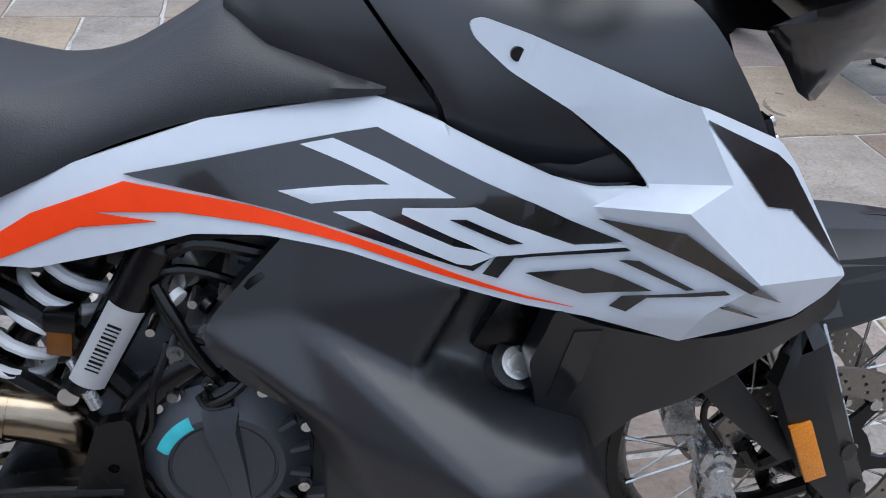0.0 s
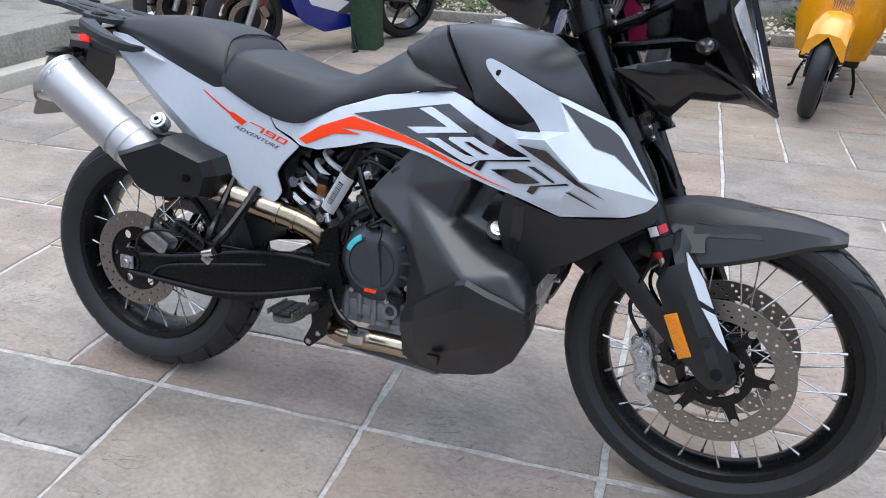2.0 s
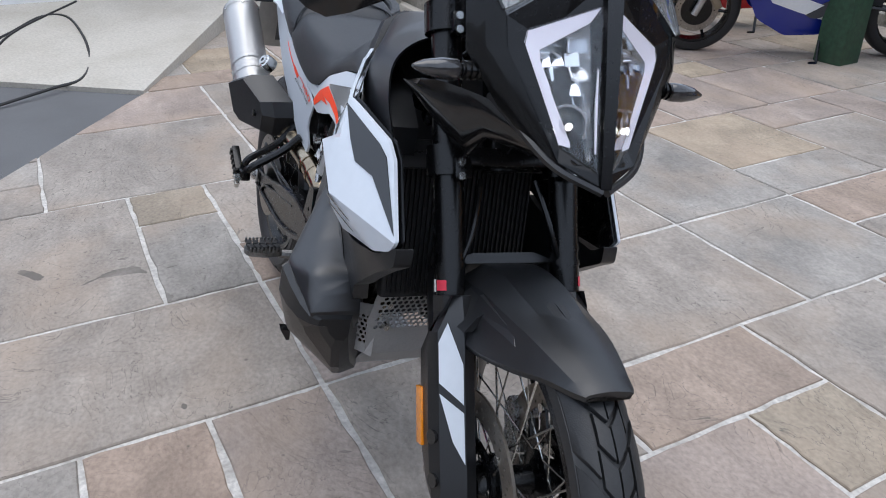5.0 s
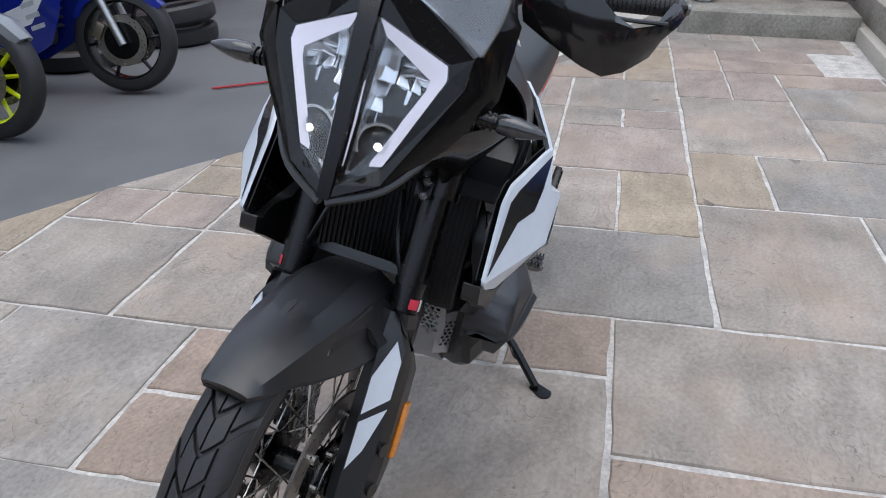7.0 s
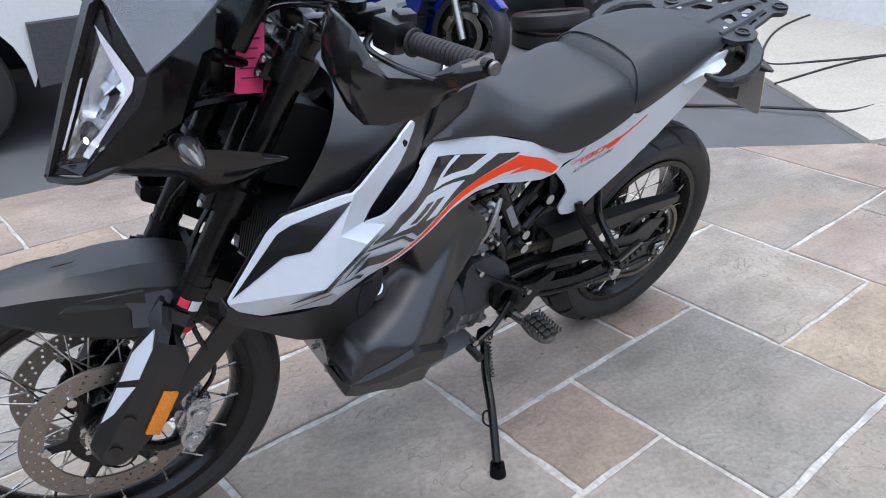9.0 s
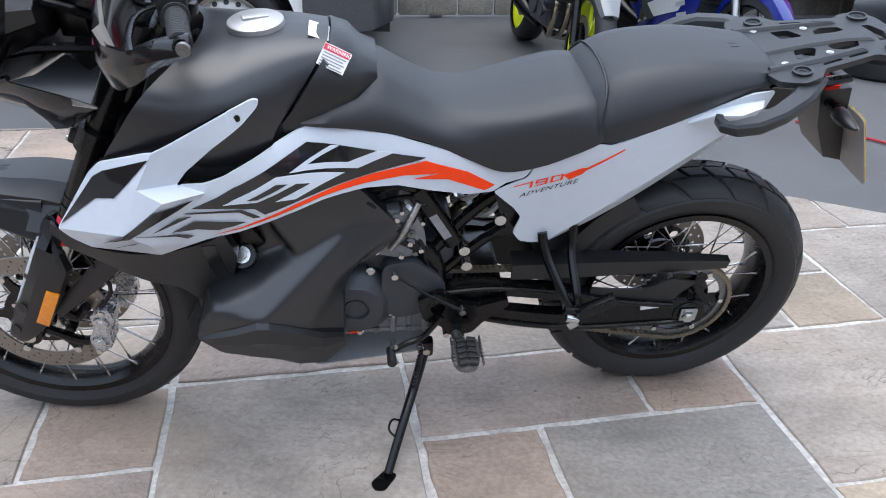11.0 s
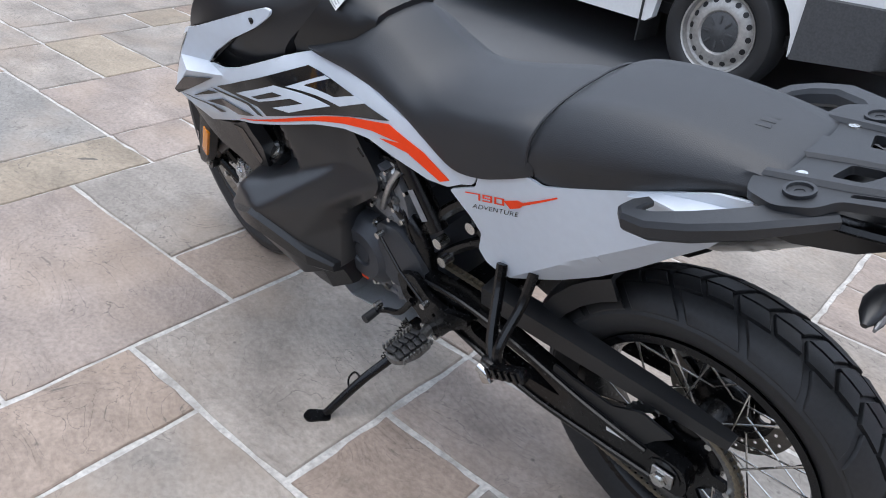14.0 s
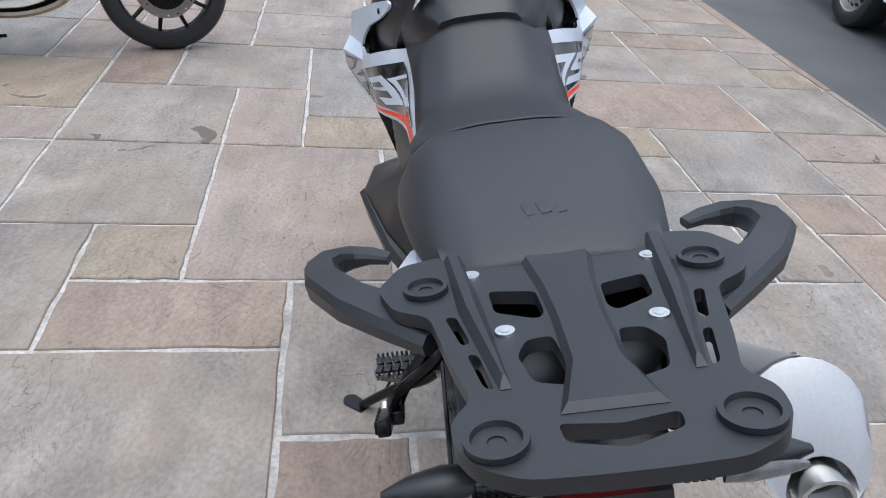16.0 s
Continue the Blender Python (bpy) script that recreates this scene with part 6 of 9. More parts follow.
# short radial ribs on the front half, and the wedge that runs up over the disc
for k, deg in enumerate((-62, -38, -14, 10, 34)):
    a = radians(deg)
    box(bm := bmesh.new(), CC + Vector((.080 * math.cos(a), -.021, .080 * math.sin(a))), (.030, .012, .007), Matrix.Rotation(-a, 3, 'Y'), 0.002)
    part("cover_rib", bm, ENGINE, cc)
bm = bmesh.new()
ring_faces(bm, [[(.688, -.136, .530), (.726, -.136, .530), (.720, -.126, .545), (.694, -.126, .545)], [(.691, -.143, .505), (.722, -.143, .505), (.728, -.130, .505), (.686, -.130, .505)], [(.703, -.139, .455), (.728, -.139, .455), (.732, -.130, .455), (.699, -.130, .455)], [(.714, -.1355, .405), (.732, -.1355, .405), (.735, -.130, .403), (.711, -.130, .403)]])
part("cover_spine", bm, ENGINE, cc, sharp=25)
# oil filter housing low at the front of the cover
part("filter_cap", lathe(bmesh.new(), [(0, .020), (.012, .020), (.020, .017), (.024, .008), (.025, -.02)], (.768, -.112, .385), (0, -1, 0), 22), METAL_BLACK, engine)
bm = tube(bmesh.new(), [(.694, -.132, .552), (.700, -.146, .548), (.722, -.150, .560), (.738, -.146, .572), (.775, -.135, .600)], 0.0048, 8)
tube(bm, [(.690, -.125, .545), (.700, -.138, .540), (.722, -.140, .545)], .009, 8, flat=.5)
part("clutch_arm", bm, METAL_BLACK, cc)
bm = bmesh.new()
arc = [radians(a) for a in range(116, 164, 6)]
ring_faces(bm, [[CC + Vector((r * math.cos(a), -y, r * math.sin(a))) for r, y in ((.0600, .0318), (.0655, .0318), (.0735, .0272), (.0735, .0255), (.0600, .0300))] for a in arc])
part("oil_sticker", bm, CYAN, cc, "curved cyan sticker")
bm = bmesh.new()
for k in range(3):
    x = .6895 + .0105 * k
    ring_faces(bm, [[(x, y, .3855), (x + .0095, y, .3855), (x + .0115, y, .3945), (x + .002, y, .3945)] for y in (-.1362, -.1345)])
part("badge_bars", bm, ORANGE, cc, "small orange badge", smooth=False)
gen = lathe(bmesh.new(), [(0, .030), (.024, .030), (.026, .026), (.030, .026), (.032, .034), (.062, .034), (.068, .028), (.086, .014), (.093, 0), (.095, -.03)], (.792, .112, .402), (0, 1, 0), 40)
gc = part("generator_cover", gen, ENGINE, engine, "dark grey round generator cover")
for k in range(7):
    a = radians(10 + 51 * k)
    p = Vector((.792 + .096 * math.cos(a), .114, .402 + .096 * math.sin(a)))
    part("cover_bolt", cyl(cyl(bmesh.new(), p - Vector((0, .02, 0)), p + Vector((0, .004, 0)), .010, seg=10), p, p + Vector((0, .010, 0)), .006, seg=8), STEEL, gc)
bm = bmesh.new()
for k in range(3):
    box(bm, (.806 - .008 * k, .1375, .325), (.006, .002, .006))
part("badge_bars", bm, ORANGE, gc, "small orange badge")
# sprocket cover and shift side castings
bm = bmesh.new()
plate(bm, rounded([(.73, .52), (.66, .53), (.60, .48), (.585, .43), (.62, .38), (.70, .36), (.735, .40)], .02), [], .03, side_frame(.135))
part("sprocket_cover", bm, ENGINE, engine, "dark grey sprocket cover")
# cast cylinder side on the left, with its bolts
bm = bmesh.new()
plate(bm, rounded([(.635, .545), (.69, .53), (.75, .545), (.768, .60), (.735, .66), (.665, .655), (.640, .60)], .014), [circle(.700, .600, .018, 14)], .030, side_frame(.122))
for x, z in ((.672, .575), (.735, .590), (.70, .640)):
    cyl(bm, (x, .10, z), (x, .128, z), .013, .011, seg=14)
side = part("cylinder_cover", bm, CASE, engine, "grey cast cylinder cover")
for x, z in ((.648, .556), (.69, .541), (.742, .556), (.755, .598), (.728, .648), (.672, .643), (.672, .575), (.735, .590), (.70, .640)):
    part("cover_bolt", cyl(bmesh.new(), (x, .118, z), (x, .134, z), .0055, seg=10), STEEL, side)
# starter, hoses and small fittings between engine and shrouds
for s in (1, -1):
    cyl(bm := bmesh.new(), (.70, s * .06, .60), (.70, s * .125, .60), .030, seg=18)
    cyl(bm, (.70, s * .125, .60), (.70, s * .130, .60), .022, seg=18)
    part("side_casting", bm, ENGINE, engine)
    for k, (x, z) in enumerate(((.665, .585), (.735, .575), (.66, .545), (.645, .62), (.72, .64), (.69, .655))):
        p = Vector((x, s * (.118 + .004 * (k % 3)), z))
        part("bolt", cyl(bmesh.new(), p - Vector((0, s * .03, 0)), p + Vector((0, s * .004, 0)), .0058 - .001 * (k % 2), seg=10), STEEL if k % 2 else PEGM, engine)
    for k, pts in enumerate(([(.74, .10, .66), (.68, .12, .69), (.63, .10, .66), (.60, .09, .62)], [(.76, .11, .70), (.70, .125, .72), (.66, .11, .70), (.63, .10, .71)], [(.66, .11, .60), (.64, .125, .55), (.63, .12, .50), (.60, .115, .46)], [(.80, .12, .70), (.75, .13, .68), (.72, .12, .63), (.70, .12, .58)], [(.69, .10, .72), (.66, .12, .66), (.68, .128, .62), (.73, .12, .60)])):
        part("hose", tube(bmesh.new(), [(x, s * y, z) for x, y, z in pts], .0055 + .002 * (k % 2), 8), METAL_BLACK, engine)
    # bright unions, clamps and a bolted cover on the cylinder side
    for x, z, r, h in ((.705, .620, .013, .018), (.668, .598, .009, .016), (.735, .600, .010, .014), (.742, .585, .007, .018)):
        part("union", cyl(cyl(bmesh.new(), (x, s * .10, z), (x, s * (.118 + h * .6), z), r, seg=16), (x, s * (.118 + h * .6), z), (x, s * (.118 + h), z), r * .6, seg=6), PEGM, engine)
    part("coolant_pipe", tube(bmesh.new(), [(.655, s * .118, .672), (.672, s * .130, .640), (.690, s * .133, .600), (.712, s * .126, .560)], .007, 10), CAST if s > 0 else METAL_BLACK, engine)
    for k in range(3):
        part("cable_tie", cyl(bmesh.new(), (.640 + .03 * k, s * .112, .668 - .01 * k), (.646 + .03 * k, s * .116, .664 - .01 * k), .010, seg=10), STICKER if k == 1 else METAL_BLACK, engine)
    # throttle body and cast inlet
    bm = cyl(bmesh.new(), (.70, s * .03, .70), (.66, s * .105, .68), .027, seg=18)
    cyl(bm, (.672, s * .082, .686), (.668, s * .09, .684), .032, seg=18)
    part("throttle_body", bm, CAST, engine, "silver throttle body")
    box(bm := bmesh.new(), (.635, s * .085, .70), (.05, .03, .04), Matrix.Rotation(.3, 3, 'Y'), .006)
    part("relay_box", bm, METAL_BLACK, engine)

# frame tubes
for s in (1, -1):
    bm = tube(bmesh.new(), [(1.08, s * .05, .96), (.98, s * .10, .80), (.86, s * .118, .66), (.72, s * .112, .60), (.62, s * .108, .52), (.60, s * .105, .38)], .019, 10)
    tube(bm, [(.62, s * .10, .53), (.54, s * .085, .62), (.45, s * .075, .68), (.25, s * .07, .77), (.0, s * .065, .87)], .014, 8)
    tube(bm, [(.60, s * .095, .46), (.50, s * .085, .55), (.36, s * .08, .64), (.20, s * .075, .74)], .012, 8)
    tube(bm, [(1.05, s * .06, .90), (1.02, s * .09, .70), (.98, s * .09, .50), (.90, s * .09, .33)], .014, 8)
    part("frame_tube", bm, METAL_BLACK, bike, "black tubular frame")
    # foot peg carrier: a pierced plate
    bm = bmesh.new()
    if s > 0:
        plate(bm, rounded([(.655, .43), (.60, .455), (.565, .42), (.52, .405), (.45, .425), (.445, .405), (.50, .36), (.525, .325), (.575, .315), (.60, .35), (.64, .37)], .012), [circle(.608, .405, .020, 14), circle(.545, .375, .006, 8)], .016, side_frame(.155))
    else:
        plate(bm, rounded([(.584, .523), (.618, .528), (.622, .43), (.634, .402), (.632, .362), (.612, .345), (.602, .30), (.596, .255), (.578, .238), (.548, .211), (.531, .225), (.556, .275), (.550, .335), (.545, .366), (.521, .358)], .010), [circle(.600, .380, .0165, 16), circle(.594, .465, .006, 10), circle(.581, .427, .006, 10), circle(.572, .330, .006, 10)], .016, side_frame(s * .122, 1))
    carrier = part("peg_carrier", bm, METAL_BLACK, bike, "black foot peg carrier")
    lathe(bm := bmesh.new(), [(.017, -.02), (.026, -.02), (.028, 0), (.024, .006), (.017, .006)], (.608, s * .150, .405) if s > 0 else (.600, -.128, .380), (0, s, 0), 24, closed=True)
    part("pivot_ring", bm, METAL_BLACK, carrier)
    for x, z in ((.585, .318), (.548, .308)) if s > 0 else ((.573, .254), (.547, .228)):
        p = Vector((x, s * (.150 if s > 0 else .132), z))
        part("bolt", cyl(cyl(bmesh.new(), p - Vector((0, s * .03, 0)), p + Vector((0, s * .006, 0)), .0075, seg=12), p + Vector((0, s * .006, 0)), p + Vector((0, s * .0065, 0)), .0035, seg=6), STEEL, carrier)
    if s < 0:
        for x, z in ((.594, .465), (.581, .427), (.572, .330)):
            part("bolt", cyl(bmesh.new(), (x, -.110, z), (x, -.126, z), .0045, seg=8), STEEL, carrier)
    # serrated foot peg with a rubber top
    bm = bmesh.new()
    plate(bm, rounded([(.520, .185), (.575, .185), (.585, .23), (.575, .272), (.55, .280), (.528, .272), (.515, .23)], .012), [], .012, Matrix(((1, 0, 0, 0), (0, s, 0, 0), (0, 0, 1, .338), (0, 0, 0, 1))))
    for k in range(9):
        for x in (.516, .580):
            box(bm, (x, s * (.192 + .0095 * k), .345), (.005, .0050, .014), None, .0015)
    tube(bm, [(.565, s * .14, .325), (.562, s * .165, .324), (.556, s * .19, .324)], .012, 8)
    peg = part("foot_peg", bm, PEGM, bike, "serrated silver foot peg with a rubber pad")
    for k in range(5):
        for q in range(2):
            box(bm := bmesh.new(), (.536 + .024 * q, s * (.198 + .0165 * k), .346), (.021, .013, .008), Matrix.Rotation(.25 * (1 if q else -1), 3, 'Z'), .002)
            part("peg_pad", bm, RUBBER, peg)
    # pillion peg bracket: a forked arm
    px, py, pz = (.306, .217, .444) if s > 0 else (.338, .252, .464)
    bm = tube(bmesh.new(), [(.385, s * .118, .585), (.375, s * (.14 if s > 0 else .16), .54), (px + .035, s * (py - .02), pz + .03), (px + .012, s * py, pz)], .011, 8)
    tube(bm, [(.315, s * .112, .60), (.318, s * (.14 if s > 0 else .165), .54), (px + .008, s * (py - .01), pz + .04), (px, s * py, pz)], .010, 8)
    box(bm, (px + .012, s * py, pz), (.045, .03, .030), None, .008)
    arm = part("pillion_bracket", bm, METAL_BLACK, bike, "black pillion peg bracket")
    bm = box(bmesh.new(), (px - .035, s * (py + .012), pz + .022), (.085, .022, .026), Matrix.Rotation(.5, 3, 'Y'), .006)
    for k in range(5):
        box(bm, (px - .06 + .016 * k, s * (py + .025), pz + .036 - .008 * k), (.008, .004, .02), Matrix.Rotation(.5, 3, 'Y'), .001)
    part("pillion_peg", bm, METAL_BLACK, arm)
    p = Vector((px + .005, s * (py + .018), pz - .012))
    part("peg_spring", box(cyl(bmesh.new(), p, p + Vector((.028, 0, .008)), .010, seg=10), p + Vector((.01, 0, -.012)), (.024, .012, .020), Matrix.Rotation(.6, 3, 'Y'), .003), STEEL, arm, "bright peg clevis")

# gear lever and its rod on the left
bm = tube(bmesh.new(), [(.60, .165, .39), (.64, .17, .335), (.68, .175, .318), (.715, .18, .30)], .007, 8)
lever = part("gear_lever", bm, METAL_BLACK, bike, "black gear lever")
part("lever_toe", cyl(bmesh.new(), (.715, .170, .298), (.713, .215, .296), .010, .011, seg=12), RUBBER, lever)
part("lever_ball", cyl(bmesh.new(), (.708, .168, .318), (.708, .185, .318), .009, seg=10), STEEL, lever)
part("shift_rod", tube(bmesh.new(), [(.705, .150, .505), (.63, .165, .455), (.555, .170, .41)], .0038, 8, smooth=False), METAL_BLACK, lever)
for x, z, y in ((.705, .505, .150), (.555, .41, .170)):
    part("rod_end", cyl(bmesh.new(), (x, y - .01, z), (x, y + .008, z), .0075, seg=10), STEEL, lever)
# brake pedal on the right
bm = tube(bmesh.new(), [(.60, -.135, .372), (.618, -.145, .340), (.648, -.155, .314), (.692, -.175, .306)], .0075, 8)
pedal = part("brake_pedal", bm, METAL_BLACK, bike, "brake pedal with a silver toe piece")
bm = bmesh.new()
plate(bm, rounded([(.695, -.165), (.735, -.165), (.738, -.205), (.715, -.215), (.692, -.205)], .01), [circle(.706, -.185, .006, 6), circle(.724, -.185, .006, 6)], .020, Matrix.Translation((-.012, .004, .302)))
part("pedal_toe", bm, STEEL, pedal, "ribbed silver toe piece")

# swing arm, chain guard and chain
bm = bmesh.new()
for s in (1, -1):
    arm_out = [(.63, .445), (.50, .45), (.36, .432), (.20, .395), (.08, .372), (-.03, .372), (-.045, .345), (-.045, .310), (-.03, .298), (.06, .295), (.20, .305), (.36, .318), (.52, .345), (.63, .37)] if s > 0 else \
              [(.63, .445), (.50, .44), (.36, .42), (.20, .385), (.08, .365), (-.03, .365), (-.045, .345), (-.045, .312), (-.03, .300), (.10, .295), (.24, .285), (.36, .290), (.50, .335), (.63, .37)]
    plate(bm, rounded(arm_out, .015), [rounded([(.46, .415), (.30, .390), (.22, .355), (.32, .345), (.46, .37)], .02)] if s > 0 else [], .030, side_frame(s * .132 if s > 0 else s * .102))
    cyl(bm, (0, s * .10, .334), (0, s * .134, .334), .034, seg=18)
box(bm, (.50, 0, .395), (.10, .22, .07), None, .02)
cyl(bm, (.609, -.13, .405), (.609, .13, .405), .030, seg=16)
swing = part("swing_arm", bm, METAL_BLACK, bike, "black swing arm")
for s in (1, -1):
    y = s * (.134 if s > 0 else .134)
    for pts in ([(.60, .432), (.48, .438), (.34, .420), (.18, .382), (.04, .362)], [(.58, .372), (.42, .326), (.28, .304), (.14, .304), (.0, .308)]):
        part("arm_rib", tube(bmesh.new(), [(x, y, z) for x, z in pts], .006, 8), METAL_BLACK, swing)
for s in (1, -1):
    box(bm := bmesh.new(), (-.002, s * .139, .334), (.042, .006, .036), None, .003)
    part("axle_block", bm, CAST, swing, "silver axle adjuster block")
    part("axle_nut", cyl(cyl(bmesh.new(), (0, s * .14, .334), (0, s * .150, .334), .016, seg=6), (0, s * .15, .334), (0, s * .154, .334), .010, seg=14), STEEL, swing)
    p = Vector((-.045, s * .118, .334))
    part("adjuster_bolt", cyl(bmesh.new(), p + Vector((.10, 0, 0)), p + Vector((.03, 0, 0)), .005, seg=8), STEEL, swing)
bm = bmesh.new()
ring_faces(bm, [[(.44, .075, .500), (.44, .118, .492), (.44, .120, .452), (.44, .114, .452), (.44, .112, .486), (.44, .075, .494)], [(.28, .075, .496), (.28, .114, .489), (.28, .116, .448), (.28, .110, .448), (.28, .108, .483), (.28, .075, .490)],
                [(.06, .075, .482), (.06, .106, .478), (.06, .108, .446), (.06, .102, .446), (.06, .100, .472), (.06, .075, .476)], [(-.086, .082, .470), (-.086, .101, .467), (-.082, .102, .446), (-.082, .097, .446), (-.086, .096, .462), (-.086, .082, .464)]])
part("chain_guard", bm, BLACK, swing, "matt black chain guard")
bm = bmesh.new()
plate(bm, rounded([(.25, .425), (.21, .418), (.12, .412), (.062, .443), (-.005, .430), (.030, .395), (.045, .37), (.10, .35), (.25, .36)], .008), [], .005, side_frame(.128))
part("chain_side_guard", bm, BLACK, swing)
# sticker on the arm
part("arm_sticker", box(bmesh.new(), (.098, .1335, .362), (.045, .001, .016), Matrix.Rotation(.12, 3, 'Y')), STICKER, swing)

link = bmesh.new()
for y in (-.006, .006):
    for x in (-.0055, .0055):
        cyl(link, (x, y - .0012, 0), (x, y + .0012, 0), .0062, seg=8)
    box(link, (0, y, 0), (.011, .0022, .0075))
for x in (-.0055, .0055):
    cyl(link, (x, -.008, 0), (x, .008, 0), .0030, seg=6)
me_link = bpy.data.meshes.new("chain_link")
link.to_mesh(me_link)
link.free()
me_link.materials.append(CHAIN)
chain_core = part("drive_chain", tube(bmesh.new(), [(.60 + .036 * math.cos(radians(a)), .092, .43 + .036 * math.sin(radians(a))) for a in range(-70, 110, 20)], .003, 5), CHAIN, bike, "bronze-coloured steel drive chain")
c1, r1, c2, r2 = Vector((.60, .092, .43)), .036, Vector((0, .092, .334)), .1195
path_pts = []
ang = math.atan2(c1.z - c2.z, c1.x - c2.x)
off = math.acos((r2 - r1) / (c1 - c2).length)
ta, tb = ang + off, ang - off
n_up = 42
for k in range(n_up + 1):
    p = (c1 + Vector((math.cos(ta), 0, math.sin(ta))) * r1).lerp(c2 + Vector((math.cos(ta), 0, math.sin(ta))) * r2, k / n_up)
    path_pts.append(p)
a = ta
while a < tb + 2 * math.pi:
    path_pts.append(c2 + Vector((math.cos(a), 0, math.sin(a))) * r2)
    a += .0145 / r2
for k in range(n_up + 1):
    t = k / n_up
    p = (c2 + Vector((math.cos(tb), 0, math.sin(tb))) * r2).lerp(c1 + Vector((math.cos(tb), 0, math.sin(tb))) * r1, t)
    path_pts.append(p - Vector((0, 0, .022 * math.sin(math.pi * t))))
for k in range(len(path_pts) - 1):
    p, q = path_pts[k], path_pts[k + 1]
    if (q - p).length < .004:
        continue
    ob = new("chain_link", me_link)
    ob.parent = chain_core
    ob.matrix_local = Matrix.Translation((p + q) / 2) @ Matrix.Rotation(-math.atan2(q.z - p.z, q.x - p.x), 4, 'Y')

# shock absorber: white spring, body, reservoir with its label
s0, s1 = Vector((.60, -.045, .70)), Vector((.43, -.055, .505))
ax = (s1 - s0)
u, v, d = basis(ax)
pts = [s0 + ax * (.12 + .76 * k / 90) + (u * math.cos(2 * math.pi * 6 * k / 90) + v * math.sin(2 * math.pi * 6 * k / 90)) * .041 for k in range(91)]
shock = part("shock_absorber", cyl(cyl(bmesh.new(), s0, s1, .016, seg=14), s0, s0 + ax * .45, .026, seg=14), METAL_BLACK, bike, "shock absorber with a white coil spring")
part("spring", tube(bmesh.new(), pts, .0068, 8, smooth=False), SPRING, shock, "white coil spring")
r0, r1_ = Vector((.660, -.103, .712)), Vector((.566, -.098, .548))
bm = cyl(bmesh.new(), r0, r1_, .0235, seg=20)
cyl(bm, r0, r0 + (r0 - r1_).normalized() * .012, .0235, .014, seg=20)
res = part("reservoir", bm, METAL_BLACK, shock, "black damper reservoir")
dirn = (r1_ - r0).normalized()
bm = bmesh.new()
rows_ = []
for k in range(8):
    a = radians(-55 + 14 * k)
    w = Vector((0, -1, 0)) * math.cos(a) + dirn.cross(Vector((0, -1, 0))).normalized() * math.sin(a)
    rows_.append((r0.lerp(r1_, .38) + w * .0240, r0.lerp(r1_, .93) + w * .0240))
for (a, b), (c, d_) in zip(rows_, rows_[1:]):
    bm.faces.new([bm.verts.new(p) for p in (a, c, d_, b)])
bmesh.ops.remove_doubles(bm, verts=bm.verts, dist=1e-5)
part("reservoir_label", bm, LABEL, res, "white label with a bar code")
bm = bmesh.new()
for k in range(12):
    p = r0.lerp(r1_, .50 + .028 * k) + Vector((0, -1, 0)) * .0244
    merge(bm, quad_plate(p, dirn.cross(Vector((0, -1, 0))), dirn, .014, .0018 + .0012 * (k % 3 == 0), .0004))
part("bar_code", bm, METAL_BLACK, res)
bm = box(bmesh.new(), (.552, -.095, .602), (.026, .024, .03), Matrix.Rotation(.15, 3, 'Y'), .005)
fr = part("fluid_reservoir", bm, material("amber_fluid_plastic", (.15, .052, .008), .25, spread=.2), bike, "small amber brake fluid pot")
part("pot_cap", box(bmesh.new(), (.556, -.095, .627), (.032, .028, .024), Matrix.Rotation(.15, 3, 'Y'), .005), METAL_BLACK, fr)
part("plunger_rod", cyl(cyl(bmesh.new(), (.560, -.110, .585), (.577, -.118, .548), .0042, seg=10), (.575, -.117, .552), (.582, -.120, .532), .0075, .0065, seg=12), SILVER, fr, "bright plunger rod")
part("mount_bolt", cyl(bmesh.new(), (.549, -.08, .534), (.549, -.102, .534), .011, seg=14), STEEL, bike)
# a second reservoir-like canister with a label on the left
l0, l1 = Vector((.66, .100, .70)), Vector((.575, .098, .555))
can = part("canister", cyl(bmesh.new(), l0, l1, .022, seg=18), METAL_BLACK, bike, "black canister with a grey label")
ld = (l1 - l0).normalized()
part("canister_label", quad_plate(l0.lerp(l1, .62) + Vector((0, .0222, 0)), ld.cross(Vector((0, 1, 0))), ld, .018, .07, .001), GREY_PRINT, can)
for x, y, z in ((.553, .12, .545), (.545, .118, .50)):
    part("frame_bolt", cyl(bmesh.new(), (x, y - .02, z), (x, y + .006, z), .012, seg=14), STEEL, bike)

# exhaust on the right
bm = tube(bmesh.new(), [(.93, -.06, .40), (.92, -.09, .29), (.87, -.102, .254), (.74, -.102, .2525), (.63, -.102, .2525), (.58, -.085, .262), (.52, -.05, .31)], .0262, 18)
pipe = part("exhaust_pipe", bm, PIPE, bike, "heat-tinted steel exhaust pipe")
bm = tube(bmesh.new(), [(.545, -.075, .44), (.545, -.085, .485), (.50, -.092, .512), (.40, -.100, .535), (.30, -.118, .560), (.22, -.15, .585)], lambda t: .026 + .005 * min(1, t * 4), 18)
for x, y, z in ((.485, -.093, .515), (.44, -.097, .526)):
    cyl(bm, (x, y, z), (x - .008, y - .001, z + .002), .0335, seg=18)
part("catalyst_pipe", bm, PIPE, pipe, "bronze-tinted catalyst pipe")
m0, m1 = Vector((.175, -.195, .598)), Vector((-.134, -.197, .806))
def oct_ring(c, r, k=1.0):
    return [c + (Vector((0, 1, 0)) * math.cos(t) * .92 + (m1 - m0).normalized().cross(Vector((0, 1, 0))) * math.sin(t)) * r * k for t in [2 * math.pi * (q + .5) / 24 for q in range(24)]]
bm = bmesh.new()
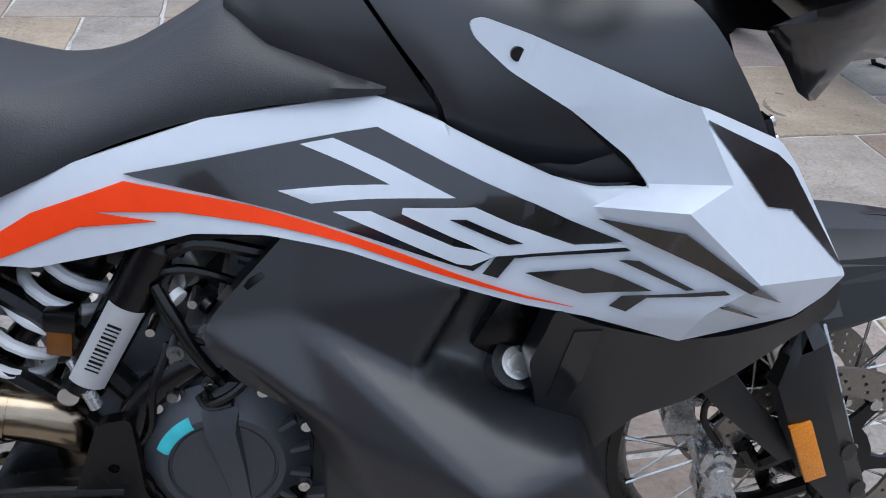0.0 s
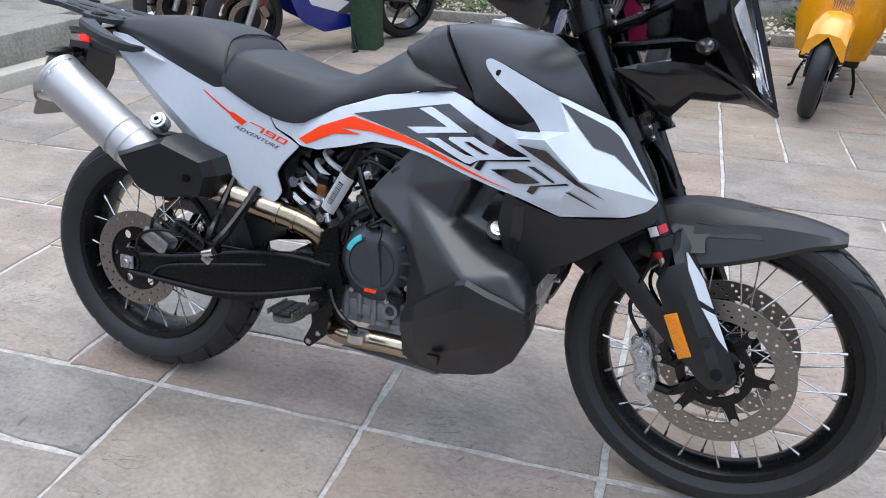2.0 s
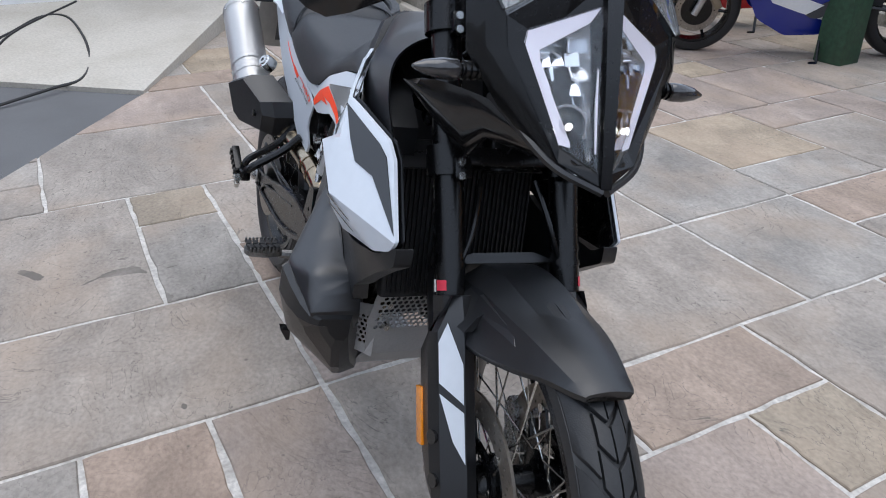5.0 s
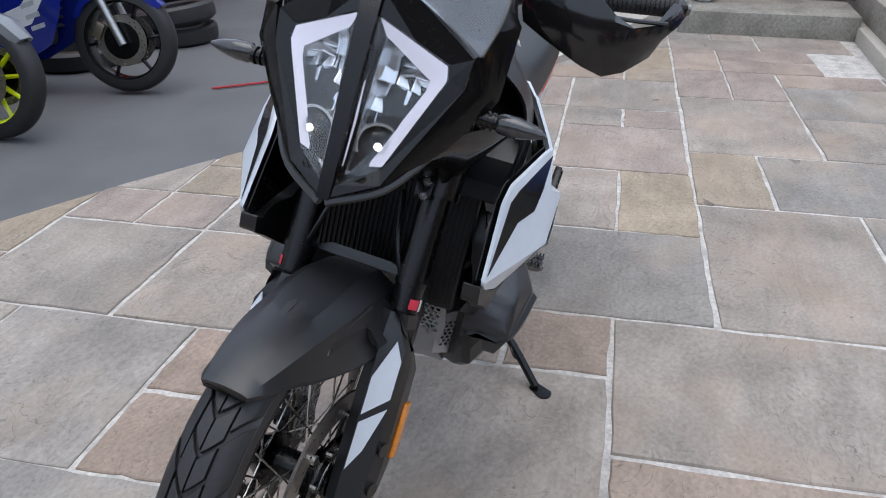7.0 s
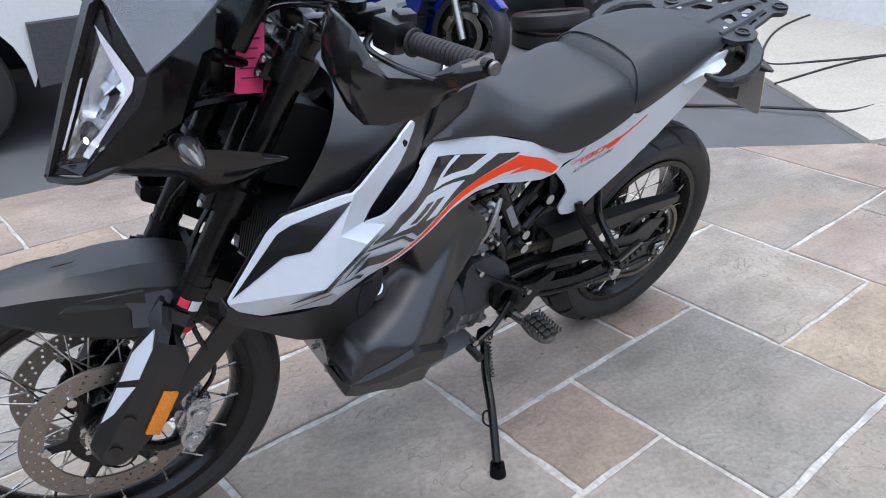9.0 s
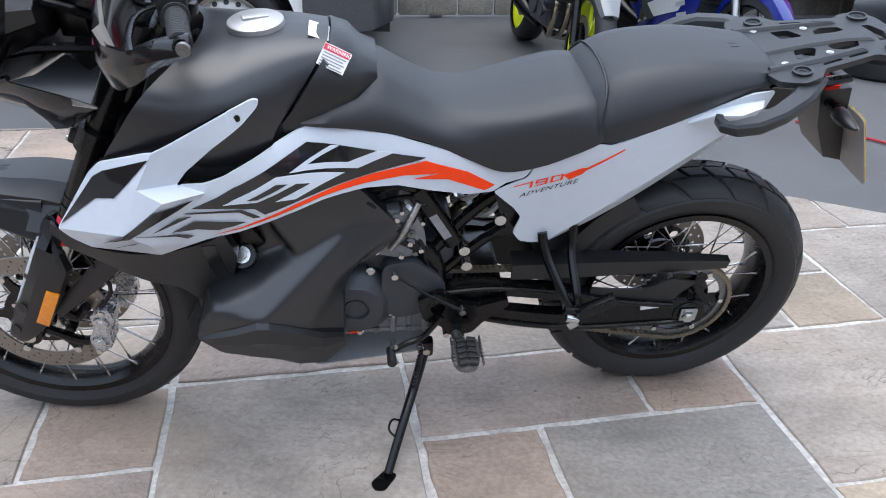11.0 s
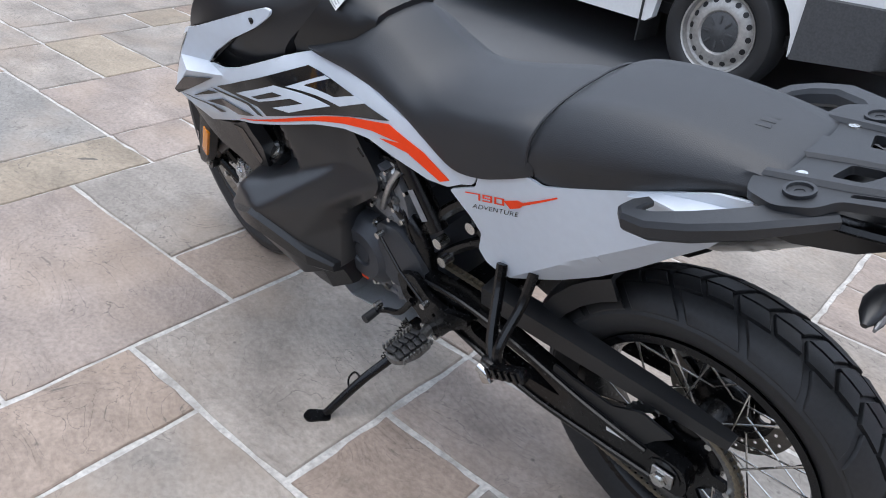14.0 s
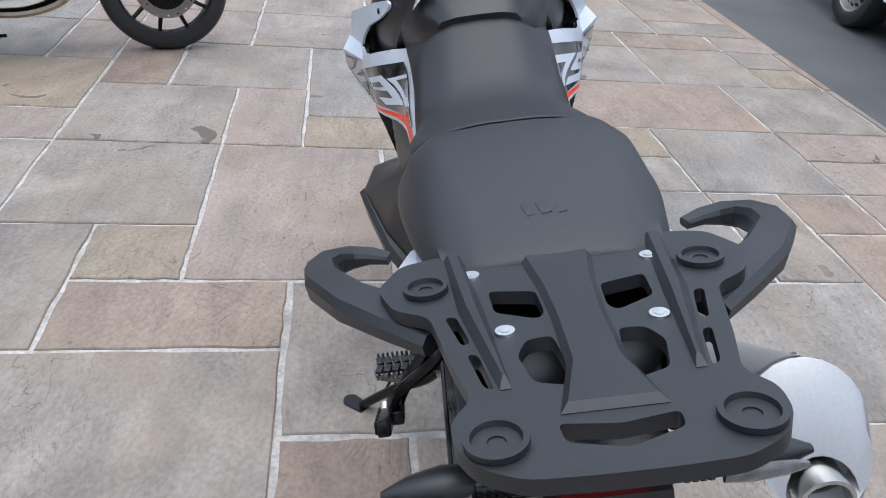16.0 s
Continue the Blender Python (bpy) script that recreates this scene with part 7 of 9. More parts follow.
ring_faces(bm, [oct_ring(m0, .040), oct_ring(m0.lerp(m1, .12), .052), oct_ring(m0.lerp(m1, .3), .0565), oct_ring(m0.lerp(m1, .97), .0585), oct_ring(m1, .0580)])
muff = part("muffler", bm, ALLOY, bike, "brushed silver muffler", sharp=50)
bm = bmesh.new()
ax = (m1 - m0).normalized()
e1 = m1 + ax * .022 + Vector((-.010, 0, -.022))
e2 = m1 + ax * .020 + Vector((-.030, -.002, -.050))
ring_faces(bm, [oct_ring(m1, .0590), oct_ring(m1 + ax * .006, .0594), oct_ring(e1, .052), oct_ring(e2, .034)], caps=False)
part("muffler_end", bm, ALLOY, muff, "bare metal end cap")
bm = lathe(bmesh.new(), [(.025, -.05), (.025, .004), (.021, .004), (.021, -.05)], e2 + Vector((-.004, 0, 0)), (-1, 0, .1), 24, closed=True)
part("outlet", bm, STEEL, muff)
part("outlet_dark", cyl(bmesh.new(), e2 + Vector((.03, 0, 0)), e2 + Vector((.028, 0, 0)), .022, seg=20), FIN, muff)
for t, r in ((.30, .0580), (.40, .0590), (.985, .0600)):
    c = m0.lerp(m1, t)
    bm = bmesh.new()
    ring_faces(bm, [oct_ring(c - ax * .004, r), oct_ring(c + ax * .004, r)], caps=False)
    part("muffler_band", bm, ALLOY, muff)
for q in range(6):
    a = 2 * math.pi * q / 6 + .4
    c = m1 - ax * .012 + (Vector((0, 1, 0)) * math.cos(a) * .92 + ax.cross(Vector((0, 1, 0))) * math.sin(a)) * .0585
    o_ = (c - (m1 - ax * .012)).normalized()
    part("rivet", cyl(bmesh.new(), c, c + o_ * .003, .004, seg=8), STEEL, muff)
# clamp with its round bolt, and the black heat guard
p = Vector((.141, -.170, .722))
bm = lathe(bmesh.new(), [(.006, .016), (.013, .016), (.015, .012), (.020, .010), (.022, .004), (.022, -.02)], p, (.2, -.8, .55), 20)
part("clamp_bolt", bm, STEEL, muff, "bright clamp bolt")
bm = bmesh.new()
face_ = [(.082, -.262, .652), (.205, -.240, .699), (.300, -.200, .652), (.311, -.192, .612), (.292, -.190, .556), (.160, -.232, .548), (.128, -.248, .570)]
mid_ = sum((Vector(p) for p in face_), Vector()) / 7
ring_faces(bm, [[(x + .004, y + .075, z + .004) for x, y, z in face_], [(x, y + .018, z) for x, y, z in face_], [tuple(Vector(p).lerp(mid_, .16) + Vector((0, -.008, 0))) for p in face_]])
bmesh.ops.bevel(bm, geom=[e for e in bm.edges if e.calc_face_angle(0) > 0.3], offset=.004, segments=2, affect='EDGES', clamp_overlap=True)
hg = part("heat_guard", bm, BLACK, muff, "matt black heat guard", sharp=22)
part("guard_bolt", cyl(bmesh.new(), (.256, -.205, .606), (.256, -.222, .607), .009, seg=14), METAL_BLACK, hg)
# rear caliper, hoses and the cables along the right of the swing arm
bm = box(bmesh.new(), (.085, -.115, .405), (.085, .045, .045), Matrix.Rotation(.5, 3, 'Y'), .010)
rc = part("rear_caliper", bm, CAST, bike, "silver rear brake caliper")
part("caliper_bracket", tube(bmesh.new(), [(.10, -.10, .38), (.06, -.105, .345), (.02, -.11, .335)], .014, 8), METAL_BLACK, rc)
for k, pts in enumerate(([(.07, -.13, .43), (.10, -.14, .47), (.18, -.13, .43), (.30, -.125, .425), (.45, -.125, .43), (.56, -.12, .44)], [(.02, -.13, .37), (.05, -.14, .42), (.13, -.135, .44), (.28, -.128, .415), (.45, -.128, .42)], [(.06, -.13, .30), (.12, -.14, .345), (.25, -.13, .37), (.42, -.13, .40)])):
    part("brake_line", tube(bmesh.new(), pts, .0042, 8), METAL_BLACK, rc)

# side stand
pv, ft = Vector((.629, .133, .263)), Vector((.730, .352, .078))
bm = bmesh.new()
kn = pv.lerp(ft, .28) + Vector((.0, -.004, -.012))
tube(bm, [pv, kn, pv.lerp(ft, .6), ft], lambda t: .0125 - .002 * t, 10)
box(bm, pv, (.035, .03, .045), None, .008)
stand = part("side_stand", bm, METAL_BLACK, bike, "black side stand, folded out")
bm = bmesh.new()
plate(bm, rounded([(-.02, -.016), (.034, -.020), (.046, 0), (.034, .020), (-.02, .016)], .008), [], .008, Matrix.Translation(ft + Vector((.004, .008, -.002))) @ Matrix.Rotation(LEAN, 4, 'X') @ Matrix.Rotation(.9, 4, 'Z'))
part("stand_foot", bm, METAL_BLACK, stand)
part("stand_loop", tube(bmesh.new(), [pv.lerp(ft, .60), pv.lerp(ft, .63) + Vector((.022, -.008, .012)), pv.lerp(ft, .70) + Vector((.024, -.008, .008)), pv.lerp(ft, .74)], .0028, 6), METAL_BLACK, stand)
sp = [Vector((.640, .150, .300)).lerp(pv.lerp(ft, .33) + Vector((0, .012, .008)), k / 60) + (Vector((1, 0, 0)) * math.cos(k * 1.3) + Vector((0, .6, .8)) * math.sin(k * 1.3)) * .006 for k in range(61)]
part("stand_spring", tube(bmesh.new(), sp, .0014, 5, smooth=False), METAL_BLACK, stand)
for p in (pv, Vector((.645, .14, .285))):
    part("stand_bolt", cyl(bmesh.new(), p + Vector((0, .01, 0)), p + Vector((0, .022, 0)), .009, seg=10), STEEL, stand)

# radiator, its guards and the belly plate
bm = box(bmesh.new(), (1.105, 0, .66), (.030, .30, .30), Matrix.Rotation(-.18, 3, 'Y'), .008)
radiator = part("radiator", bm, FIN, bike, "dark finned radiator")
for k in range(30):
    part("radiator_fin", box(bmesh.new(), (1.123, -.14 + .0097 * k, .66), (.006, .003, .27), Matrix.Rotation(-.18, 3, 'Y')), FIN, radiator)
hx = []
for r in range(10):
    for c in range(20):
        x, z = -.118 + .0125 * c + (.00625 if r % 2 else 0), -.042 + .0108 * r
        if abs(x) < .120:
            hx.append(circle(x, z, .0054, 6, radians(30)))
bm = bmesh.new()
plate(bm, [(-.125, -.12), (.125, -.12), (.140, -.02), (.132, .068), (-.132, .068), (-.140, -.02)], hx, .002, Matrix.Translation((1.094, -.004, .455)) @ Matrix.Rotation(radians(14), 4, 'Y') @ Matrix(((0, 0, 1, 0), (1, 0, 0, 0), (0, 1, 0, 0), (0, 0, 0, 1))))
belly = part("engine_guard", bm, GUARD, bike, "silver plate with a honeycomb grille")
bm = bmesh.new()
ring_faces(bm, [[(1.072, y, .365) for y in (.118, -.118)] + [(1.068, y, .362) for y in (-.118, .118)], [(1.00, y, .275) for y in (.130, -.130)] + [(.998, y, .279) for y in (-.130, .130)], [(.88, y, .210) for y in (.128, -.128)] + [(.88, y, .214) for y in (-.128, .128)], [(.62, y, .214) for y in (.10, -.10)] + [(.62, y, .218) for y in (-.10, .10)]])
part("belly_plate", bm, GUARD, belly, "bent silver belly plate", smooth=False)
for s in (1, -1):
    hs = [circle(-.018 + .0115 * c + (.0055 if r % 2 else 0), -.03 + .0095 * r, .0042, 6) for r in range(7) for c in range(4)]
    bm = bmesh.new()
    plate(bm, [(-.035, -.05), (.035, -.06), (.035, .06), (-.035, .05)], hs, .002, Matrix.Translation((1.055, s * .145, .40)) @ Matrix.Rotation(s * .7, 4, 'Z') @ Matrix(((0, 0, 1, 0), (1, 0, 0, 0), (0, 1, 0, 0), (0, 0, 0, 1))))
    part("side_grille", bm, GUARD, belly)
    for z in (.47, .42):
        part("guard_bolt", cyl(bmesh.new(), (1.085, s * .105, z), (1.10, s * .105, z), .006, seg=10), STEEL, belly)
# dark cockpit filler, a plain box added between fork and tank
bm = box(bmesh.new(), (1.12, 0, .88), (.10, .16, .16), Matrix.Rotation(-.4, 3, 'Y'), .02)
part("air_box", bm, FIN, bike, "dark filler box between fork and tank")

# ---- luggage rack, grab handles, tail ----
RACK = Matrix.Translation((0, 0, .944)) @ Matrix.Rotation(math.atan(.15), 4, 'Y')
half = [(-.020, .060), (-.016, .104), (-.026, .138), (-.068, .157), (-.108, .142), (-.126, .113), (-.20, .098), (-.242, .087), (-.262, .102), (-.288, .100), (-.308, .088), (-.322, .062), (-.324, .020)]
outline = half + [(x, -y) for x, y in reversed(half)]
holes = [[(-.094, .064), (-.103, .026), (-.139, .024), (-.148, .030), (-.131, .062)], [(-.196, .052), (-.176, .043), (-.174, .024), (-.240, .016), (-.230, .045)],
         [(-.130, .101), (-.131, .092), (-.172, .083), (-.174, .090)], [(-.187, .087), (-.189, .079), (-.234, .071), (-.230, .078)]]
holes = [rounded(h, .006) for h in holes]
holes = holes + [[(x, -y) for x, y in h] for h in holes] + [rounded([(-.276, .037), (-.282, 0), (-.276, -.037), (-.291, -.036), (-.304, 0), (-.294, .035)], .005)]
bm = plate(bmesh.new(), rounded(outline, .010), holes, .012, RACK)
bmesh.ops.bevel(bm, geom=[e for e in bm.edges if len(e.link_faces) == 2 and e.calc_face_angle(0) > 1.2], offset=.0022, segments=2, affect='EDGES', clamp_overlap=True)
rack = part("luggage_rack", bm, RACK_GREY, bike, "black moulded luggage rack with cut-outs")
# raised spine and ridges
def ridge(name, low, high, h):
    bm = bmesh.new()
    ring_faces(bm, [[RACK @ Vector((x, y, .0005)) for x, y in low], [RACK @ Vector((x, y, h)) for x, y in high]])
    return part(name, bm, RACK_GREY, rack, sharp=20)


ridge("rack_spine", [(-.021, -.034), (-.021, .034), (-.10, .024), (-.15, .021), (-.215, .021), (-.268, .034), (-.268, -.034), (-.215, -.021), (-.15, -.021), (-.10, -.024)], [(-.022, -.029), (-.022, .029), (-.10, .019), (-.15, .016), (-.215, .016), (-.262, .028), (-.262, -.028), (-.215, -.016), (-.15, -.016), (-.10, -.019)], .005)
for s in (1, -1):
    ridge("rack_ridge", [(-.024, s * .082), (-.024, s * .098), (-.125, s * .090), (-.235, s * .068), (-.235, s * .060), (-.125, s * .070)], [(-.026, s * .086), (-.026, s * .094), (-.125, s * .083), (-.226, s * .065), (-.226, s * .063), (-.125, s * .076)], .006)
    for x, y, r in ((-.080, .115, .019), (-.288, .075, .020)):
        bm = lathe(bmesh.new(), [(r, .0005), (r, .005), (r - .004, .005), (r - .005, .0012), (.006, .0012), (.005, -.006)], RACK @ Vector((x, s * y, 0)), RACK.to_3x3() @ Vector((0, 0, 1)), 28)
        part("rack_boss", bm, RACK_GREY, rack)
    for x, y in ((-.064, .076), (-.163, .057)):
        p, n_ = RACK @ Vector((x, s * y, 0)), RACK.to_3x3() @ Vector((0, 0, 1))
        part("rack_bolt", cyl(cyl(bmesh.new(), p - n_ * .002, p + n_ * .0025, .0085, .0075, seg=18), p + n_ * .0025, p + n_ * .003, .004, seg=6), STEEL, rack, "bright rack bolt")
    # grab handle: a slim angular blade swept forward, its end turned in towards the seat
    way = [(-.115, .105, .944, .052, .020), (-.088, .140, .942, .046, .024), (-.050, .182, .937, .040, .028), (.0, .214, .926, .037, .029), (.045, .224, .911, .034, .028), (.078, .218, .901, .030, .024), (.094, .200, .895, .026, .019), (.094, .178, .894, .021, .013), (.086, .158, .893, .015, .010)]
    rr = []
    for k, (x, y, z, w, h) in enumerate(way):
        a, b = Vector(way[max(0, k - 1)][:3]), Vector(way[min(len(way) - 1, k + 1)][:3])
        d = (b - a).normalized()
        side = d.cross(Vector((0, 0, 1))).normalized() * (w / 2)
        up = side.cross(d).normalized() * (h / 2)
        up = up if up.z > 0 else -up
        c = Vector((x, y, z - .006))
        rr.append([Vector((q.x, s * q.y, q.z)) for q in (c + side * .72 + up, c + side + up * .5, c + side * .95 - up * .6, c + side * .7 - up, c - side * .7 - up, c - side * .95 - up * .6, c - side + up * .5, c - side * .72 + up)])
    bm = bmesh.new()
    ring_faces(bm, rr)
    part("grab_handle", bm, RACK_GREY, bike, "black moulded grab handle", sharp=28)
    # white and black arm of the tail beside the seat's end
    bm = tube(bmesh.new(), [(-.03, s * .10, .925), (-.12, s * .085, .915), (-.22, s * .06, .915)], .014, 8, flat=.6)
    part("rack_carrier", bm, METAL_BLACK, bike)

# tail unit, lamp, number plate carrier
bm = bmesh.new()
rings = []
for x, z0, z1, w in ((.02, .845, .895, .085), (-.08, .852, .915, .090), (-.15, .860, .920, .070), (-.185, .866, .915, .040), (-.205, .872, .905, .026)):
    rings.append([(x, w, z0 + .012), (x, w * .95, z1), (x, 0, z1 + .006), (x, -w * .95, z1), (x, -w, z0 + .012), (x, -w * .6, z0), (x, w * .6, z0)])
ring_faces(bm, rings)
tailu = part("tail_unit", bm, BLACK, bike, "black plastic tail unit")
bm = box(bmesh.new(), (-.220, 0, .890), (.028, .066, .020), Matrix.Rotation(-.15, 3, 'Y'), .007)
part("tail_lamp", bm, TAIL, tailu, "lit red tail lamp")
part("lamp_hood", box(bmesh.new(), (-.222, 0, .906), (.040, .100, .007), Matrix.Rotation(-.15, 3, 'Y'), .003), BLACK, tailu)
bm = bmesh.new()
ring_faces(bm, [[(-.18, .05, .880), (-.25, .045, .885), (-.25, -.045, .885), (-.18, -.05, .880)], [(-.20, .055, .80), (-.262, .052, .80), (-.262, -.052, .80), (-.20, -.055, .80)], [(-.245, .05, .72), (-.29, .05, .71), (-.29, -.05, .71), (-.245, -.05, .72)]])
part("plate_carrier", bm, BLACK, tailu)
for s in (1, -1):
    b0, b1 = Vector((-.206, s * .040, .856)), Vector((-.206, s * .092, .856))
    bm = cyl(bmesh.new(), b0, b1, .011, .010, seg=12)
    for k in range(4):
        p = b0.lerp(b1, .5 + .12 * k)
        cyl(bm, p, p + Vector((0, s * .003, 0)), .0135, seg=12)
    ind = part("rear_indicator", bm, METAL_BLACK, bike, "small black rear indicator with a clear lens")
    bm = bmesh.new()
    rr = []
    for y, h, d in ((.090, .010, .010), (.098, .015, .016), (.118, .016, .018), (.145, .011, .013), (.166, .003, .004)):
        rr.append([(-.204 + d * math.cos(t) * (1.2 if math.cos(t) > 0 else .8), s * y, .856 + h * math.sin(t)) for t in [2 * math.pi * k / 12 for k in range(12)]])
    ring_faces(bm, rr)
    part("indicator_body", bm, BLACK, ind)
    bm = bmesh.new()
    rr = []
    for y, h, d in ((.096, .010, .004), (.118, .012, .006), (.143, .008, .005), (.160, .003, .002)):
        rr.append([(-.214 + d * math.cos(t), s * y, .851 + h * math.sin(t)) for t in [2 * math.pi * k / 10 for k in range(10)]])
    ring_faces(bm, rr)
    part("indicator_lens", bm, material("pale_indicator_lens", (.16, .16, .165), .10, spread=.3, grain=90, coat=.6), ind)
pu, pv_ = Vector((0, -1, 0)), Vector((.42, 0, 1)).normalized()
pn = pu.cross(pv_)
pc = Vector((-.292, 0, .766))
plate_ob = part("number_plate", plate(bmesh.new(), rounded([(-.114, -.089), (.114, -.089), (.114, .089), (-.114, .089)], .014), [], .002, Matrix.Translation(pc - pn * .002) @ Matrix((pu, pv_, pn)).transposed().to_4x4()), PLATE_BACK, bike, "yellow number plate with dark bars and a grey back")
part("plate_face", plate(bmesh.new(), rounded([(-.113, -.088), (.113, -.088), (.113, .088), (-.113, .088)], .013), [], .001, Matrix.Translation(pc + pn * .0006) @ Matrix((pu, pv_, pn)).transposed().to_4x4()), YELLOW, plate_ob, "yellow plate face")
for r in range(2):
    for k in range(4 - r):
        c = pc + pn * .0016 + pv_ * (.045 - .085 * r) + pu * (-.080 + .053 * k)
        part("plate_bar", quad_plate(c, pu, pv_, .032, .062, .001), METAL_BLACK, plate_ob)
part("plate_screw", cyl(bmesh.new(), pc + pn * .001 + pv_ * .075 - pu * .055, pc + pn * .006 + pv_ * .075 - pu * .055, .007, seg=12), YELLOW, plate_ob)
# inner rear mudguard hugging the wheel
bm = bmesh.new()
rings = []
for a in (14, 24, 34, 44, 53, 60):
    c = RAX + Vector((math.cos(radians(a)), 0, math.sin(radians(a)))) * .368
    d = Vector((math.cos(radians(a)), 0, math.sin(radians(a))))
    w = .085
    sec = [(w, -.05), (w * .94, -.010), (w * .6, 0), (-w * .6, 0), (-w * .94, -.010), (-w, -.05), (-w * .92, -.05), (-w * .86, -.016), (w * .86, -.016), (w * .92, -.05)]
    rings.append([c + d * q + Vector((0, y, 0)) for y, q in sec])
ring_faces(bm, rings)
part("rear_mudguard", bm, BLACK, bike, "matt black inner rear mudguard")

# ---- parked vehicles and yard things ----
PAINT = {}


def paint(name, color, rough=0.18):
    if name not in PAINT:
        PAINT[name] = material(name, color, rough, spread=0.03, coat=0.7, rough_spread=0.04)
    return PAINT[name]


def park_wheel(parent, x, R, w, rim_mat, spokes, discs, name):
    c = Vector((x, 0, R))
    rimr = R - (.075 if R > .25 else .06)
    prof = []
    for k in range(13):
        a = math.pi * k / 12
        prof.append((rimr + (R - rimr) * math.sin(a) ** .55, -w / 2 * math.cos(a)))
    wh = part(name, lathe(bmesh.new(), [(rimr + .006, -w * .40), (rimr + .006, w * .40), (rimr - .012, w * .36), (rimr - .016, 0), (rimr - .012, -w * .36)], c, (0, 1, 0), 40, closed=True), rim_mat, parent)
    part("tyre", lathe(bmesh.new(), prof, c, (0, 1, 0), 64), RUBBER, wh, "black road tyre")
    for k in range(spokes):
        a = 2 * math.pi * k / spokes
        bm = bmesh.new()
        p0, p1 = c + Vector((math.cos(a), 0, math.sin(a))) * .035, c + Vector((math.cos(a + .12), 0, math.sin(a + .12))) * (rimr - .008)
        tube(bm, [p0, p1], lambda t: .014 - .004 * t, 6, smooth=False)
        part("wheel_spoke", bm, rim_mat, wh)
    part("hub", cyl(bmesh.new(), c - Vector((0, .06, 0)), c + Vector((0, .06, 0)), .03, seg=14), METAL_BLACK, wh)
    for s in discs:
        part("brake_disc", ring_plate(c, s * .06, .145, .105, .004, drilled((.118, .132), 18, .005), 40), DISC, wh)
        part("disc_carrier", ring_plate(c, s * .058, .108, .03, .004, [], 24), METAL_BLACK, wh)
        bm = box(bmesh.new(), c + Vector((-.12, s * .07, .06)), (.05, .04, .09), Matrix.Rotation(.5, 3, 'Y'), .008)
        part("brake_caliper", bm, CHAIN if discs == (1, -1) else METAL_BLACK, wh)
    return wh


